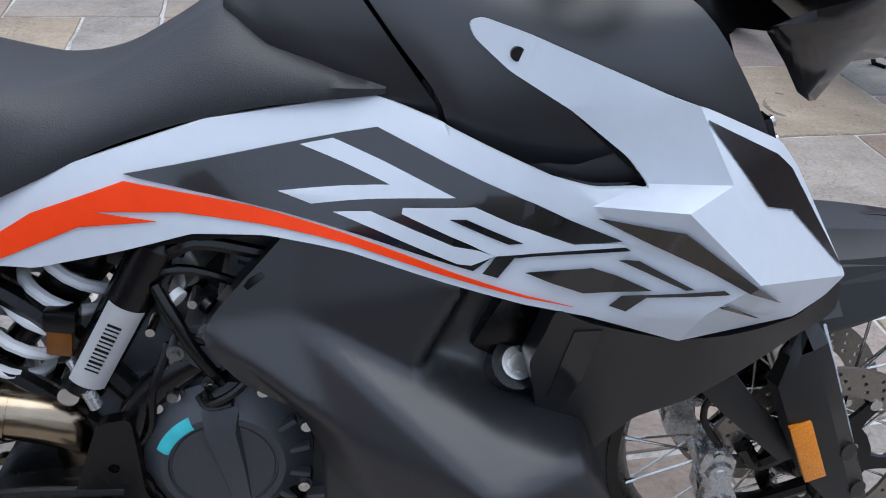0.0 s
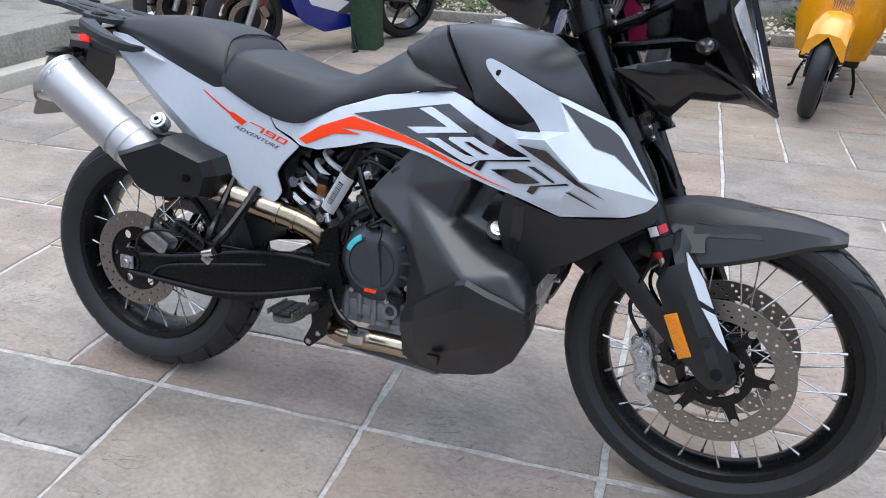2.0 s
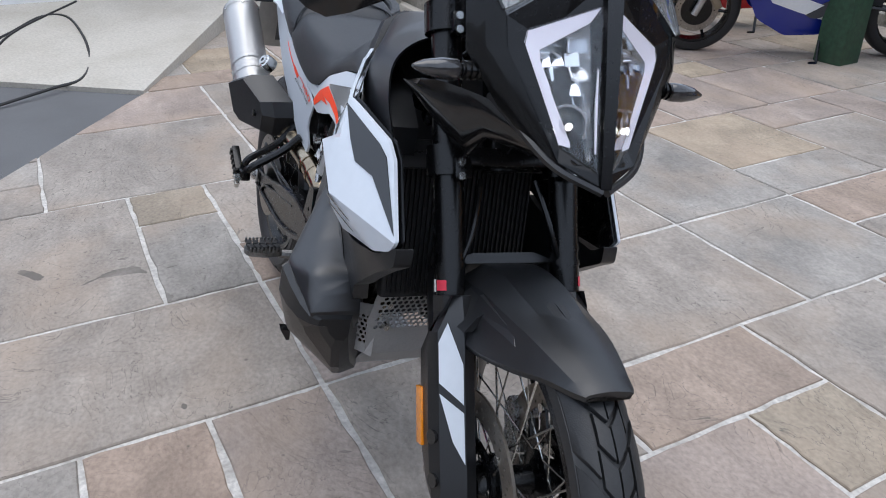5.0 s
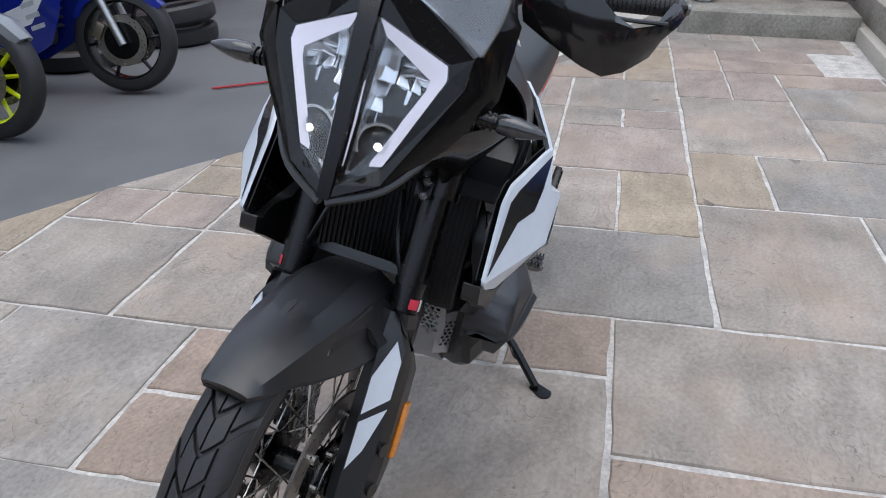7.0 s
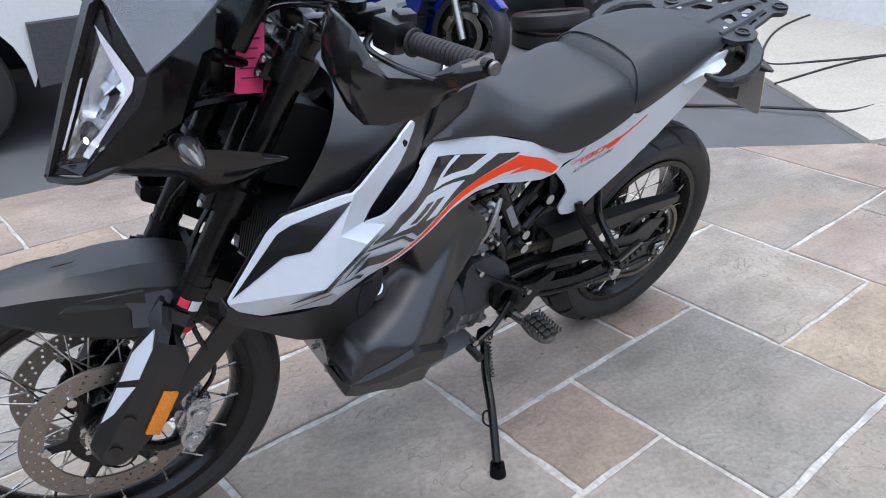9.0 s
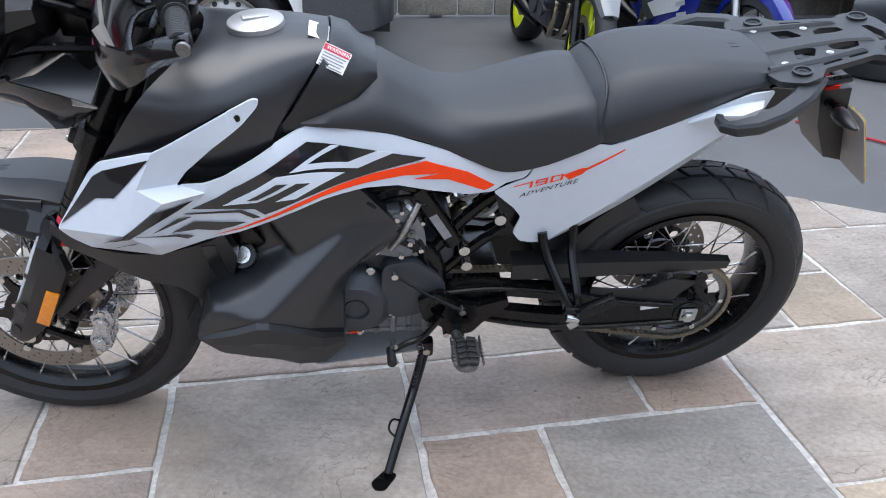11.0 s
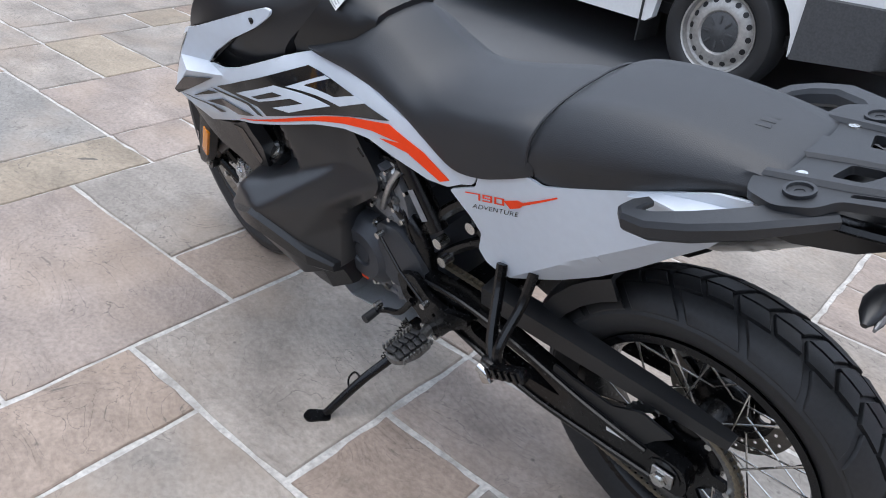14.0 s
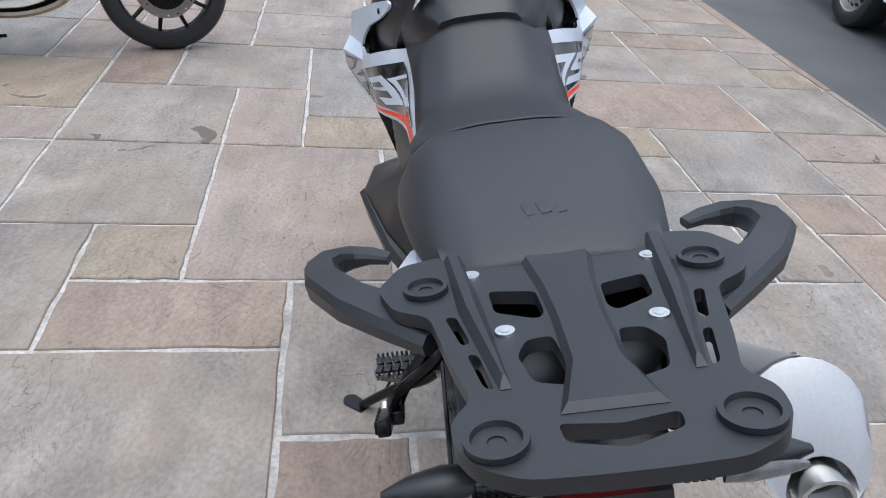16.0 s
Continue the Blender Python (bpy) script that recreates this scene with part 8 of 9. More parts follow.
def parked_bike(label, front, heading, colour, rim_mat, style, lean=8, accent=None, turn=0.0, bars_text=None):
    """A parked road motorcycle; front: where its front tyre touches the ground."""
    wb = 1.40
    h = radians(heading)
    origin = Vector((front[0] - wb * math.cos(h), front[1] - wb * math.sin(h), 0))
    b = thing("parked_motorcycle", label, "motorcycle", Matrix.Translation(origin) @ Matrix.Rotation(h, 4, 'Z') @ Matrix.Rotation(radians(-lean), 4, 'X'), "parked motorcycles")
    park_wheel(b, 0, .315, .17, rim_mat, 5, (-1,), "rear_wheel")
    park_wheel(b, wb, .300, .115, rim_mat, 10 if style == "naked" else 6, (1, -1), "front_wheel")
    rk = radians(24)
    f = lambda z: wb + .02 - (z - .30) * math.tan(rk)
    for s in (1, -1):
        bm = cyl(bmesh.new(), (f(.28) - .01, s * .095, .28), (f(.62), s * .095, .62), .024, seg=12)
        leg = part("fork_leg", bm, METAL_BLACK if style != "sport" else CAST, b)
        part("fork_tube", cyl(bmesh.new(), (f(.58), s * .095, .58), (f(.95), s * .095, .95), .027, seg=12), paint("gold_fork", (.5, .32, .08), .25) if style == "sport" else METAL_BLACK, leg)
    bm = bmesh.new()
    rr = []
    for a in (38, 60, 85, 110, 135, 155):
        c = Vector((wb, 0, .30)) + Vector((math.cos(radians(a)), 0, math.sin(radians(a)))) * .325
        d = Vector((math.cos(radians(a)), 0, math.sin(radians(a))))
        w = .068 if 45 < a < 140 else .045
        rr.append([c + d * q + Vector((0, y, 0)) for y, q in ((w, -.05), (w * .9, -.008), (0, .006), (-w * .9, -.008), (-w, -.05), (-w * .85, -.05), (0, -.004), (w * .85, -.05))])
    ring_faces(bm, rr)
    part("front_mudguard", bm, colour if style == "sport" else (accent or METAL_BLACK), b)
    # engine, frame and exhaust
    bm = box(bmesh.new(), (.72, 0, .42), (.42, .30, .32), None, .05)
    cyl(bm, (.66, -.17, .40), (.66, .17, .40), .10, seg=20)
    cyl(bm, (.84, -.165, .38), (.84, .165, .38), .065, seg=20)
    eng = part("engine", bm, ENGINE, b)
    for k in range(5):
        part("cooling_fin", box(bmesh.new(), (.86, 0, .40 + .05 * k), (.20, .34, .014), Matrix.Rotation(.3, 3, 'Y'), .004), ENGINE, eng)
    for k in range(4 if style == 'naked' else 0):
        y = -.12 + .08 * k
        part("header_pipe", tube(bmesh.new(), [(.92, y, .55), (1.02, y, .45), (.98, y * .9, .28), (.80, y * .5, .20), (.55, -.02, .20)], .019, 8), PIPE if style == "naked" else CAST, b)
    bm = tube(bmesh.new(), [(.55, -.06, .22), (.30, -.15, .32), (-.02, -.19, .50)], lambda t: .03 + .03 * min(1, t * 2), 14)
    part("muffler", bm, METAL_BLACK, b)
    for s in (1, -1):
        bm = tube(bmesh.new(), [(1.05, s * .05, .92), (.85, s * .14, .74), (.55, s * .14, .52), (.45, s * .13, .38)], .022, 8)
        part("frame_beam", bm, METAL_BLACK, b)
        bm = tube(bmesh.new(), [(.48, s * .12, .38), (.25, s * .12, .36), (0, s * .11, .315)], .026, 8, flat=.6)
        part("swing_arm", bm, METAL_BLACK, b)
    bm = bmesh.new()
    rr = []
    for x, z0, z1, w in ((.42, .72, .84, .10), (.55, .70, .93, .14), (.75, .68, .98, .17), (.95, .72, .96, .15), (1.05, .80, .90, .09)):
        rr.append([(x, w * math.cos(t), (z0 + z1) / 2 + (z1 - z0) / 2 * math.sin(t)) for t in [2 * math.pi * k / 14 for k in range(14)]])
    ring_faces(bm, rr)
    part("fuel_tank", bm, colour, b)
    bm = bmesh.new()
    rr = []
    for x, z0, z1, w in ((.46, .70, .80, .11), (.30, .72, .81, .14), (.10, .80, .88, .12), (-.12, .88, .95, .08), (-.25, .95, .98, .04)):
        rr.append([(x, w * math.cos(t), (z0 + z1) / 2 + (z1 - z0) / 2 * math.sin(t)) for t in [2 * math.pi * k / 12 for k in range(12)]])
    ring_faces(bm, rr)
    part("seat_unit", bm, SEAT if style == "naked" else colour, b)
    if style == "sport":
        sk = Skin([(.45, .30, .12), (.75, .28, .16), (1.02, .40, .17), (1.18, .62, .19), (1.22, .85, .17), (.9, .75, .23), (.6, .55, .20), (1.0, .55, .22)])
        for s in (1, -1):
            fp = part("side_fairing", panel([(.36, .26), (.40, .44), (.60, .58), (.70, .72), (.90, .84), (1.05, .94), (1.24, .95), (1.30, .82), (1.16, .64), (1.12, .46), (1.02, .28), (.82, .17), (.50, .18)], sk, s, .006, step=.06, round_=.03), colour, b, sharp=50)
            if accent:
                decal("stripe", [(.50, .25), (.95, .40), (1.16, .68), (1.14, .72), (.92, .50), (.60, .38)], sk, s, accent, fp, .003)
            if bars_text:
                for k in range(6):
                    x0 = .60 + .062 * k
                    decal("name_bar", [(x0, .56 + .02 * k), (x0 + .045, .575 + .02 * k), (x0 + .055, .66 + .02 * k), (x0 + .01, .645 + .02 * k)], sk, s, bars_text, fp, .0035)
                for k in range(3):
                    decal("maker_bar", [(.92 + .01 * k, .48 - .06 * k), (1.0 + .01 * k, .505 - .06 * k), (1.0 + .01 * k, .53 - .06 * k), (.92 + .01 * k, .505 - .06 * k)], sk, s, bars_text, fp, .0035)
        bm = bmesh.new()
        rr = []
        for x, z, w, hgt in ((1.10, .98, .17, .12), (1.28, .95, .16, .13), (1.42, .90, .11, .10), (1.50, .86, .04, .04)):
            rr.append([(x, w * math.cos(t), z + hgt * math.sin(t)) for t in [2 * math.pi * k / 14 for k in range(14)]])
        ring_faces(bm, rr)
        part("nose_fairing", bm, colour, b)
    else:
        bm = cyl(bmesh.new(), (1.20, 0, .86), (1.30, 0, .85), .085, .09, seg=24)
        part("headlamp", bm, METAL_BLACK, b)
        part("headlamp_glass", cyl(bmesh.new(), (1.30, 0, .85), (1.305, 0, .85), .08, seg=24), MIRROR, b)
        box(bm := bmesh.new(), (1.04, 0, .60), (.06, .30, .30), Matrix.Rotation(-.2, 3, 'Y'), .02)
        part("radiator", bm, FIN, b)
        for s in (1, -1):
            bm = bmesh.new()
            plate(bm, rounded([(1.10, .78), (.90, .80), (.92, .60), (1.08, .52), (1.14, .64)], .03), [], .02, side_frame(s * .18))
            part("shroud", bm, accent or colour, b)
    bm = tube(bmesh.new(), [(1.0, .38, .98), (1.08, .2, 1.0), (1.08, 0, .98), (1.08, -.2, 1.0), (1.0, -.38, .98)], .012, 8)
    part("handlebar", bm, METAL_BLACK, b)
    foot = Vector((.62, .30, .045))
    part("side_stand", tube(tube(bmesh.new(), [(.58, .12, .26), (.60, .20, .15), foot], .010, 8), [foot, foot + Vector((.05, .01, .0))], .012, 6, smooth=False), METAL_BLACK, b)
    for s in (1, -1):
        part("indicator", box(cyl(bmesh.new(), (1.16, s * .12, .80), (1.16, s * .18, .80), .007, seg=8), (1.17, s * .20, .80), (.04, .05, .028), None, .008), AMBER if style == "naked" else METAL_BLACK, b)
    return b


def scooter(label, front, heading, colour):
    h = radians(heading)
    wb = 1.25
    b = thing("scooter", label, "scooter", Matrix.Translation((front[0] - wb * math.cos(h), front[1] - wb * math.sin(h), 0)) @ Matrix.Rotation(h, 4, 'Z') @ Matrix.Rotation(radians(-5), 4, 'X'))
    park_wheel(b, 0, .22, .10, ALLOY, 5, (), "rear_wheel")
    park_wheel(b, wb, .25, .095, ALLOY, 12, (1,), "front_wheel")
    for s in (1, -1):
        part("fork_arm", tube(bmesh.new(), [(wb, s * .065, .22), (wb - .03, s * .07, .34), (wb - .07, s * .06, .44)], .014, 8), METAL_BLACK, b)
        sp_ = [Vector((wb - .03, s * .085, .25)).lerp(Vector((wb - .08, s * .085, .42)), k / 70) + Vector((math.cos(k * .75) * .02, math.sin(k * .75) * .02, 0)) for k in range(71)]
        part("fork_spring", tube(bmesh.new(), sp_, .004, 5, smooth=False), STEEL, b)
    bm = bmesh.new()
    rr = []
    for a in (20, 45, 75, 105, 135, 155):
        c = Vector((wb - .04, 0, .42)) + Vector((math.cos(radians(a)) * .22, 0, math.sin(radians(a)) * .15))
        rr.append([c + Vector((0, y, q)) for y, q in ((.11, -.10), (.10, -.02), (.06, .02), (0, .03), (-.06, .02), (-.10, -.02), (-.11, -.10), (-.095, -.10), (0, .015), (.095, -.10))])
    ring_faces(bm, rr)
    part("front_mudguard", bm, colour, b)
    bm = bmesh.new()
    rr = []
    for z, x, w, d in ((.30, wb - .26, .20, .05), (.50, wb - .22, .24, .05), (.80, wb - .26, .22, .05), (.98, wb - .30, .16, .06), (1.05, wb - .32, .10, .06)):
        rr.append([(x + d * math.cos(t) * 1.2 - .08 * abs(math.sin(t)) ** 2, w * math.sin(t), z) for t in [2 * math.pi * k / 20 for k in range(20)]])
    ring_faces(bm, rr)
    leg = part("leg_shield", bm, colour, b)
    bm = bmesh.new()
    for k in range(9):
        box(bm, (wb - .155 + .004 * abs(k - 4) * -1, -.05 + .0125 * k, .62), (.012, .006, .07), None, .002)
    part("horn_grille", bm, STEEL, leg)
    part("floor_board", box(bmesh.new(), (.62, 0, .26), (.50, .34, .06), None, .02), METAL_BLACK, b)
    bm = bmesh.new()
    rr = []
    for x, z0, z1, w in ((.42, .28, .62, .14), (.25, .26, .72, .20), (.0, .30, .74, .22), (-.22, .42, .70, .16), (-.34, .52, .62, .06)):
        rr.append([(x, w * math.cos(t), (z0 + z1) / 2 + (z1 - z0) / 2 * math.sin(t)) for t in [2 * math.pi * k / 16 for k in range(16)]])
    ring_faces(bm, rr)
    part("rear_body", bm, colour, b)
    part("seat", box(bmesh.new(), (.10, 0, .76), (.62, .28, .10), None, .04), SEAT, b)
    part("handlebar", tube(bmesh.new(), [(wb - .42, .33, 1.02), (wb - .36, .15, 1.05), (wb - .36, -.15, 1.05), (wb - .42, -.33, 1.02)], .02, 8), METAL_BLACK, b)
    part("headlamp", cyl(bmesh.new(), (wb - .36, 0, 1.02), (wb - .24, 0, 1.0), .08, .085, seg=20), colour, b)
    for s in (1, -1):
        part("stand_leg", tube(bmesh.new(), [(.66, s * .12, .24), (.62, s * .17, .10), (.60, s * .18, .01), (.66, s * .19, .012)], .010, 8), METAL_BLACK, b)
    return b


LIME = paint("lime_wheel_paint", (.62, .72, .01), .3)
GREYP = paint("grey_panel", (.16, .17, .18), .35)
BLUE = paint("bright_blue_paint", (.01, .10, .52))
NAVY = paint("deep_blue_paint", (.008, .02, .22))
REDP = paint("red_paint", (.42, .01, .015))
YELLOWP = paint("yellow_orange_paint", (.80, .33, .005))
WHITEP = paint("white_paint", (.78, .79, .80))
GREYBAR = material("silver_lettering", (.45, .47, .5), .3)
parked_bike("grey naked motorcycle with lime wheels, parked on asphalt", (-.53, -2.60), 91, GREYP, LIME, "naked", accent=GREYP)
parked_bike("blue and white sport motorcycle, parked on asphalt", (-1.42, -2.47), 104, NAVY, METAL_BLACK, "sport", accent=WHITEP, bars_text=GREYBAR)
parked_bike("bright blue sport motorcycle with silver lettering, on paving", (.026, 3.42), -89, BLUE, METAL_BLACK, "sport", accent=None, bars_text=GREYBAR)
parked_bike("black naked motorcycle parked on the paving", (.92, 3.355), -87, METAL_BLACK, METAL_BLACK, "naked")
parked_bike("blue motorcycle with black wheels, parked before the garden bed", (2.42, 3.36), -100, BLUE, METAL_BLACK, "sport")
parked_bike("blue and white motorcycle beside the green post", (-1.99, 3.34), -121, NAVY, METAL_BLACK, "sport", accent=WHITEP)
parked_bike("red motorcycle parked near the house steps", (-2.85, 3.61), -118, REDP, METAL_BLACK, "sport")
parked_bike("black motorcycle with a red-striped wheel, on paving", (3.22, 1.42), -68, METAL_BLACK, METAL_BLACK, "naked", accent=REDP)
scooter("yellow-orange classic scooter parked on the paving", (1.833, 3.334), -100, YELLOWP)

# red pinstripe on the one wheel that carries it is part of that wheel's rim
bm = lathe(bmesh.new(), [(.232, -.050), (.236, -.051), (.236, -.053), (.232, -.052)], (1.40, 0, .30), (0, 1, 0), 48, closed=True)
stripe_host = [o for o in bpy.data.objects if o.get("label") == "black motorcycle with a red-striped wheel, on paving"][0]
for side_ in (1, -1):
    bm2 = lathe(bmesh.new(), [(.234, side_ * .0465), (.240, side_ * .0465), (.240, side_ * .0500), (.234, side_ * .0500)], (1.40, 0, .30), (0, 1, 0), 48, closed=True)
    part("wheel_stripe", bm2, REDP, stripe_host, "red rim stripe")
bm.free()

# white van
VAN_PAINT = material("white_van_paint", (.72, .73, .73), .3, spread=.03, coat=.4, stain=.25, stain_scale=1.5, stain_color=(.5, .49, .47))
TRIM = material("grey_plastic_trim", (.055, .057, .06), .55, spread=.2, grain=90, bump=.15)
van = thing("van", "white panel van with grey trim and steel wheels", "van", Matrix.Translation((1.454, -2.745, 0)) @ Matrix.Rotation(radians(-2.3), 4, 'Z'))
# local: x ahead from the rear axle, y from the near side inwards (negative), z up
arch = lambda cx, r: [(cx + r * math.cos(radians(a)), .30 + r * math.sin(radians(a))) for a in range(0, 181, 15)]
outl = [(-.80, .48), (-.82, 1.0), (-.76, 1.95), (3.4, 1.95), (4.3, 1.25), (4.4, .40)] + arch(3.29, .40) + [(2.86, .27), (.44, .27)] + arch(0, .40) + [(-.44, .40)]
bm = plate(bmesh.new(), outl, [], .05, side_frame(0.0, 1))
vbody = part("van_body", bm, VAN_PAINT, van, "white van side", smooth=False)
part("van_far_side", plate(bmesh.new(), [(-.80, .48), (-.76, 1.95), (3.4, 1.95), (4.3, 1.25), (4.4, .40)], [], .05, side_frame(-1.75, 1)), VAN_PAINT, vbody, smooth=False)
part("van_rear_door", box(bmesh.new(), (-.79, -.9, 1.22), (.05, 1.7, 1.46), None, .01), VAN_PAINT, vbody)
part("van_roof", box(bmesh.new(), (1.31, -.9, 1.93), (4.18, 1.75, .05), None, .01), VAN_PAINT, vbody)
part("van_floor", box(bmesh.new(), (1.7, -.9, .34), (5.2, 1.55, .06)), FIN, vbody, smooth=False)
part("front_panel", box(bmesh.new(), (4.36, -.9, .8), (.1, 1.7, .9), None, .05), VAN_PAINT, vbody)
# sill step, side moulding, seams, bumper, lamp
part("side_moulding", box(bmesh.new(), (1.62, .012, .50), (2.45, .03, .16), None, .01), VAN_PAINT, van)
bm = bmesh.new()
ring_faces(bm, [[(-.90, -.06, .40), (-.90, -.06, .60), (-.89, -.12, .64), (-.89, -.12, .36)], [(-.86, .005, .38), (-.86, .005, .62), (-.87, -.10, .65), (-.87, -.10, .35)], [(-.80, .025, .35), (-.80, .025, .62), (-.80, -.08, .64), (-.80, -.08, .34)], [(-.42, .025, .30), (-.42, .025, .60), (-.42, -.06, .62), (-.42, -.06, .30)]])
part("bumper_corner", bm, TRIM, van, "grey plastic rear bumper corner", sharp=60)
part("rear_bumper", box(bmesh.new(), (-.86, -.90, .50), (.13, 1.62, .28), None, .04), TRIM, van, "grey plastic rear bumper")
part("tail_reflector", box(bmesh.new(), (-.80, -.03, .665), (.05, .06, .05), None, .008), RED, van, "red reflector")
for x in (1.05, 2.25, 2.95):
    part("door_seam", box(bmesh.new(), (x, .002, 1.15), (.010, .006, 1.5)), FIN, vbody, smooth=False)
part("sill_seam", box(bmesh.new(), (1.65, .002, .60), (2.4, .006, .008)), FIN, vbody, smooth=False)
part("van_side_marker", box(bmesh.new(), (.62, .016, .50), (.06, .012, .03), None, .004), AMBER, van)
part("mud_flap", box(bmesh.new(), (.47, -.10, .27), (.012, .22, .24), None, .004), RUBBER, van)
STEELW = material("silver_steel_wheel", (.45, .44, .42), .45, .6, spread=.15, grain=60, stain=.5, stain_scale=8, stain_color=(.22, .2, .17))
for x in (0, 3.29):
    c = Vector((x, -.10, .315))
    bm = lathe(bmesh.new(), [(.215, .085), (.225, .095), (.26, .105), (.30, .095), (.317, .07), (.318, -.07), (.29, -.1), (.215, -.09)], c, (0, 1, 0), 56, closed=True)
    wh = part("van_tyre", bm, RUBBER, van, "worn black van tyre")
    bm = lathe(bmesh.new(), [(.214, .090), (.206, .085), (.200, .05), (.185, .045), (.150, .072), (.115, .074), (.10, .060), (.10, .03)], c, (0, 1, 0), 48)
    rim = part("steel_rim", bm, STEELW, wh, "silver pressed-steel rim")
    for k in range(16):
        a = 2 * math.pi * k / 16
        p = c + Vector((math.cos(a) * .167, .0615, math.sin(a) * .167))
        n_ = Vector((math.cos(a) * .55, .85, math.sin(a) * .55)).normalized()
        cyl(bm := bmesh.new(), p - n_ * .004, p + n_ * .0025, .0155, seg=10)
        part("rim_hole", bm, FIN, wh)
    bm = lathe(bmesh.new(), [(0, .082), (.035, .082), (.042, .078), (.095, .074), (.105, .066), (.105, .05)], c, (0, 1, 0), 32)
    cap_ = part("hub_cap", bm, TRIM, wh, "grey plastic hub cap")
    for k in range(8):
        a = 2 * math.pi * k / 8
        box(bm := bmesh.new(), c + Vector((math.cos(a) * .068, .079, math.sin(a) * .068)), (.045, .006, .012), Matrix.Rotation(-a, 3, 'Y'), .002)
        part("cap_rib", bm, TRIM, cap_)

# tyres lying by the asphalt's far side
for k, (x, y, z, r) in enumerate(((-2.75, -3.05, 0, 0), (-2.72, -3.02, .14, 8), (-1.95, -3.3, 0, 0))):
    bm = lathe(bmesh.new(), [(.20, .01), (.215, 0), (.28, .0), (.305, .02), (.31, .065), (.305, .11), (.28, .13), (.215, .13), (.20, .12), (.205, .065)], (0, 0, 0), (0, 0, 1), 48, closed=True)
    ob = part("spare_tyre", bm, RUBBER)
    ob.matrix_world = Matrix.Translation((x, y, z - .012)) @ Matrix.Rotation(radians(r), 4, 'X') @ Matrix.Rotation(k, 4, 'Z')
    tagged(ob, "worn black loose tyre lying flat on the asphalt", "tyre", "loose tyres")
# red trailer or lorry side far off
far = thing("red_van", "dark red van standing at the far side of the yard", "van", Matrix.Translation((-5.2, -4.0, 0)) @ Matrix.Rotation(radians(20), 4, 'Z'))
part("van_body", box(bmesh.new(), (0, -1.0, 1.15), (4.2, 1.8, 1.5), None, .06), REDP, far)
part("van_skirt", box(bmesh.new(), (0, -1.0, .42), (4.1, 1.74, .12), None, .02), TRIM, far)
part("panel", box(bmesh.new(), (.4, -.095, .62), (1.6, .02, .22), None, .02), WHITEP, far)
part("tail_light", box(bmesh.new(), (1.7, -.09, .70), (.22, .03, .14), None, .02), RED, far)
for x in (-1.3, 1.3):
    part("wheel", lathe(bmesh.new(), [(0, .06), (.18, .06), (.2, .09), (.30, .08), (.315, .04), (.315, -.1)], (x, -.22, .32), (0, 1, 0), 32), RUBBER, far)

# ropes and cables on the ground
def rope(name, pts, r, mat, label):
    ob = part(name, tube(bmesh.new(), pts, r, 6, steps=8), mat)
    return tagged(ob, label, "cable")


CABLE = material("black_cable", (.02, .02, .02), .6)
LEAD = material("red_rope", (.38, .02, .03), .7, spread=.3, grain=200)
rope("rope", [(-1.60, -2.05, 0), (-1.89, -1.70, 0), (-2.05, -1.48, 0), (-2.20, -1.30, 0), (-2.32, -1.16, 0)], .007, LEAD, "red woven lead lying on the asphalt")
rope("cable", [(-2.15, -1.30, 0), (-2.38, -1.10, .005), (-2.60, -.78, .025), (-2.75, -.62, .025), (-3.15, -.56, .04), (-3.68, -.58, .09), (-4.2, -.68, .14), (-4.26, -.86, .14), (-3.9, -1.05, .11), (-3.6, -1.25, .08), (-3.35, -1.5, .05), (-3.7, -1.75, .09), (-4.3, -1.95, .15), (-5.2, -1.95, .24)], .009, CABLE, "black rubber cable looped over the concrete ramp")
rope("cable", [(-3.0, -1.22, .02), (-3.6, -1.12, .08), (-4.0, -.98, .12), (-4.6, -.6, .18)], .008, CABLE, "black rubber cable lying on the concrete ramp")
bm = lathe(bmesh.new(), [(0, .012), (.05, .012), (.085, .035), (.10, .075), (.108, .075), (.093, .03), (.055, 0), (0, 0)], (0, 0, 0), (0, 0, 1), 36)
bowl = part("bowl", bm, WHITE_WALL)
bowl.matrix_world = Matrix.Translation((-4.36, .80, .17))
tagged(bowl, "white stone bowl standing on the plinth", "bowl")
# a bare steel exhaust lying by the landing
bm = tube(bmesh.new(), [(-3.35, 2.95, .045), (-3.25, 3.3, .05), (-3.1, 3.75, .055)], lambda t: .03 if t < .35 else .052, 14)
can_ = tagged(part("loose_exhaust", bm, ALLOY), "bare steel exhaust lying on the doorstep", "exhaust")
can_.matrix_world = Matrix.Translation((0, 0, .10))

# green post
bm = box(bmesh.new(), (0, 0, .9), (.20, .20, 1.8), None, .008)
post = part("post", bm, GREEN_PAINT)
post.matrix_world = Matrix.Translation((-1.32, 4.02, 0)) @ Matrix.Rotation(.12, 4, 'Z')
tagged(post, "dark green stained square timber post on the paving", "post")

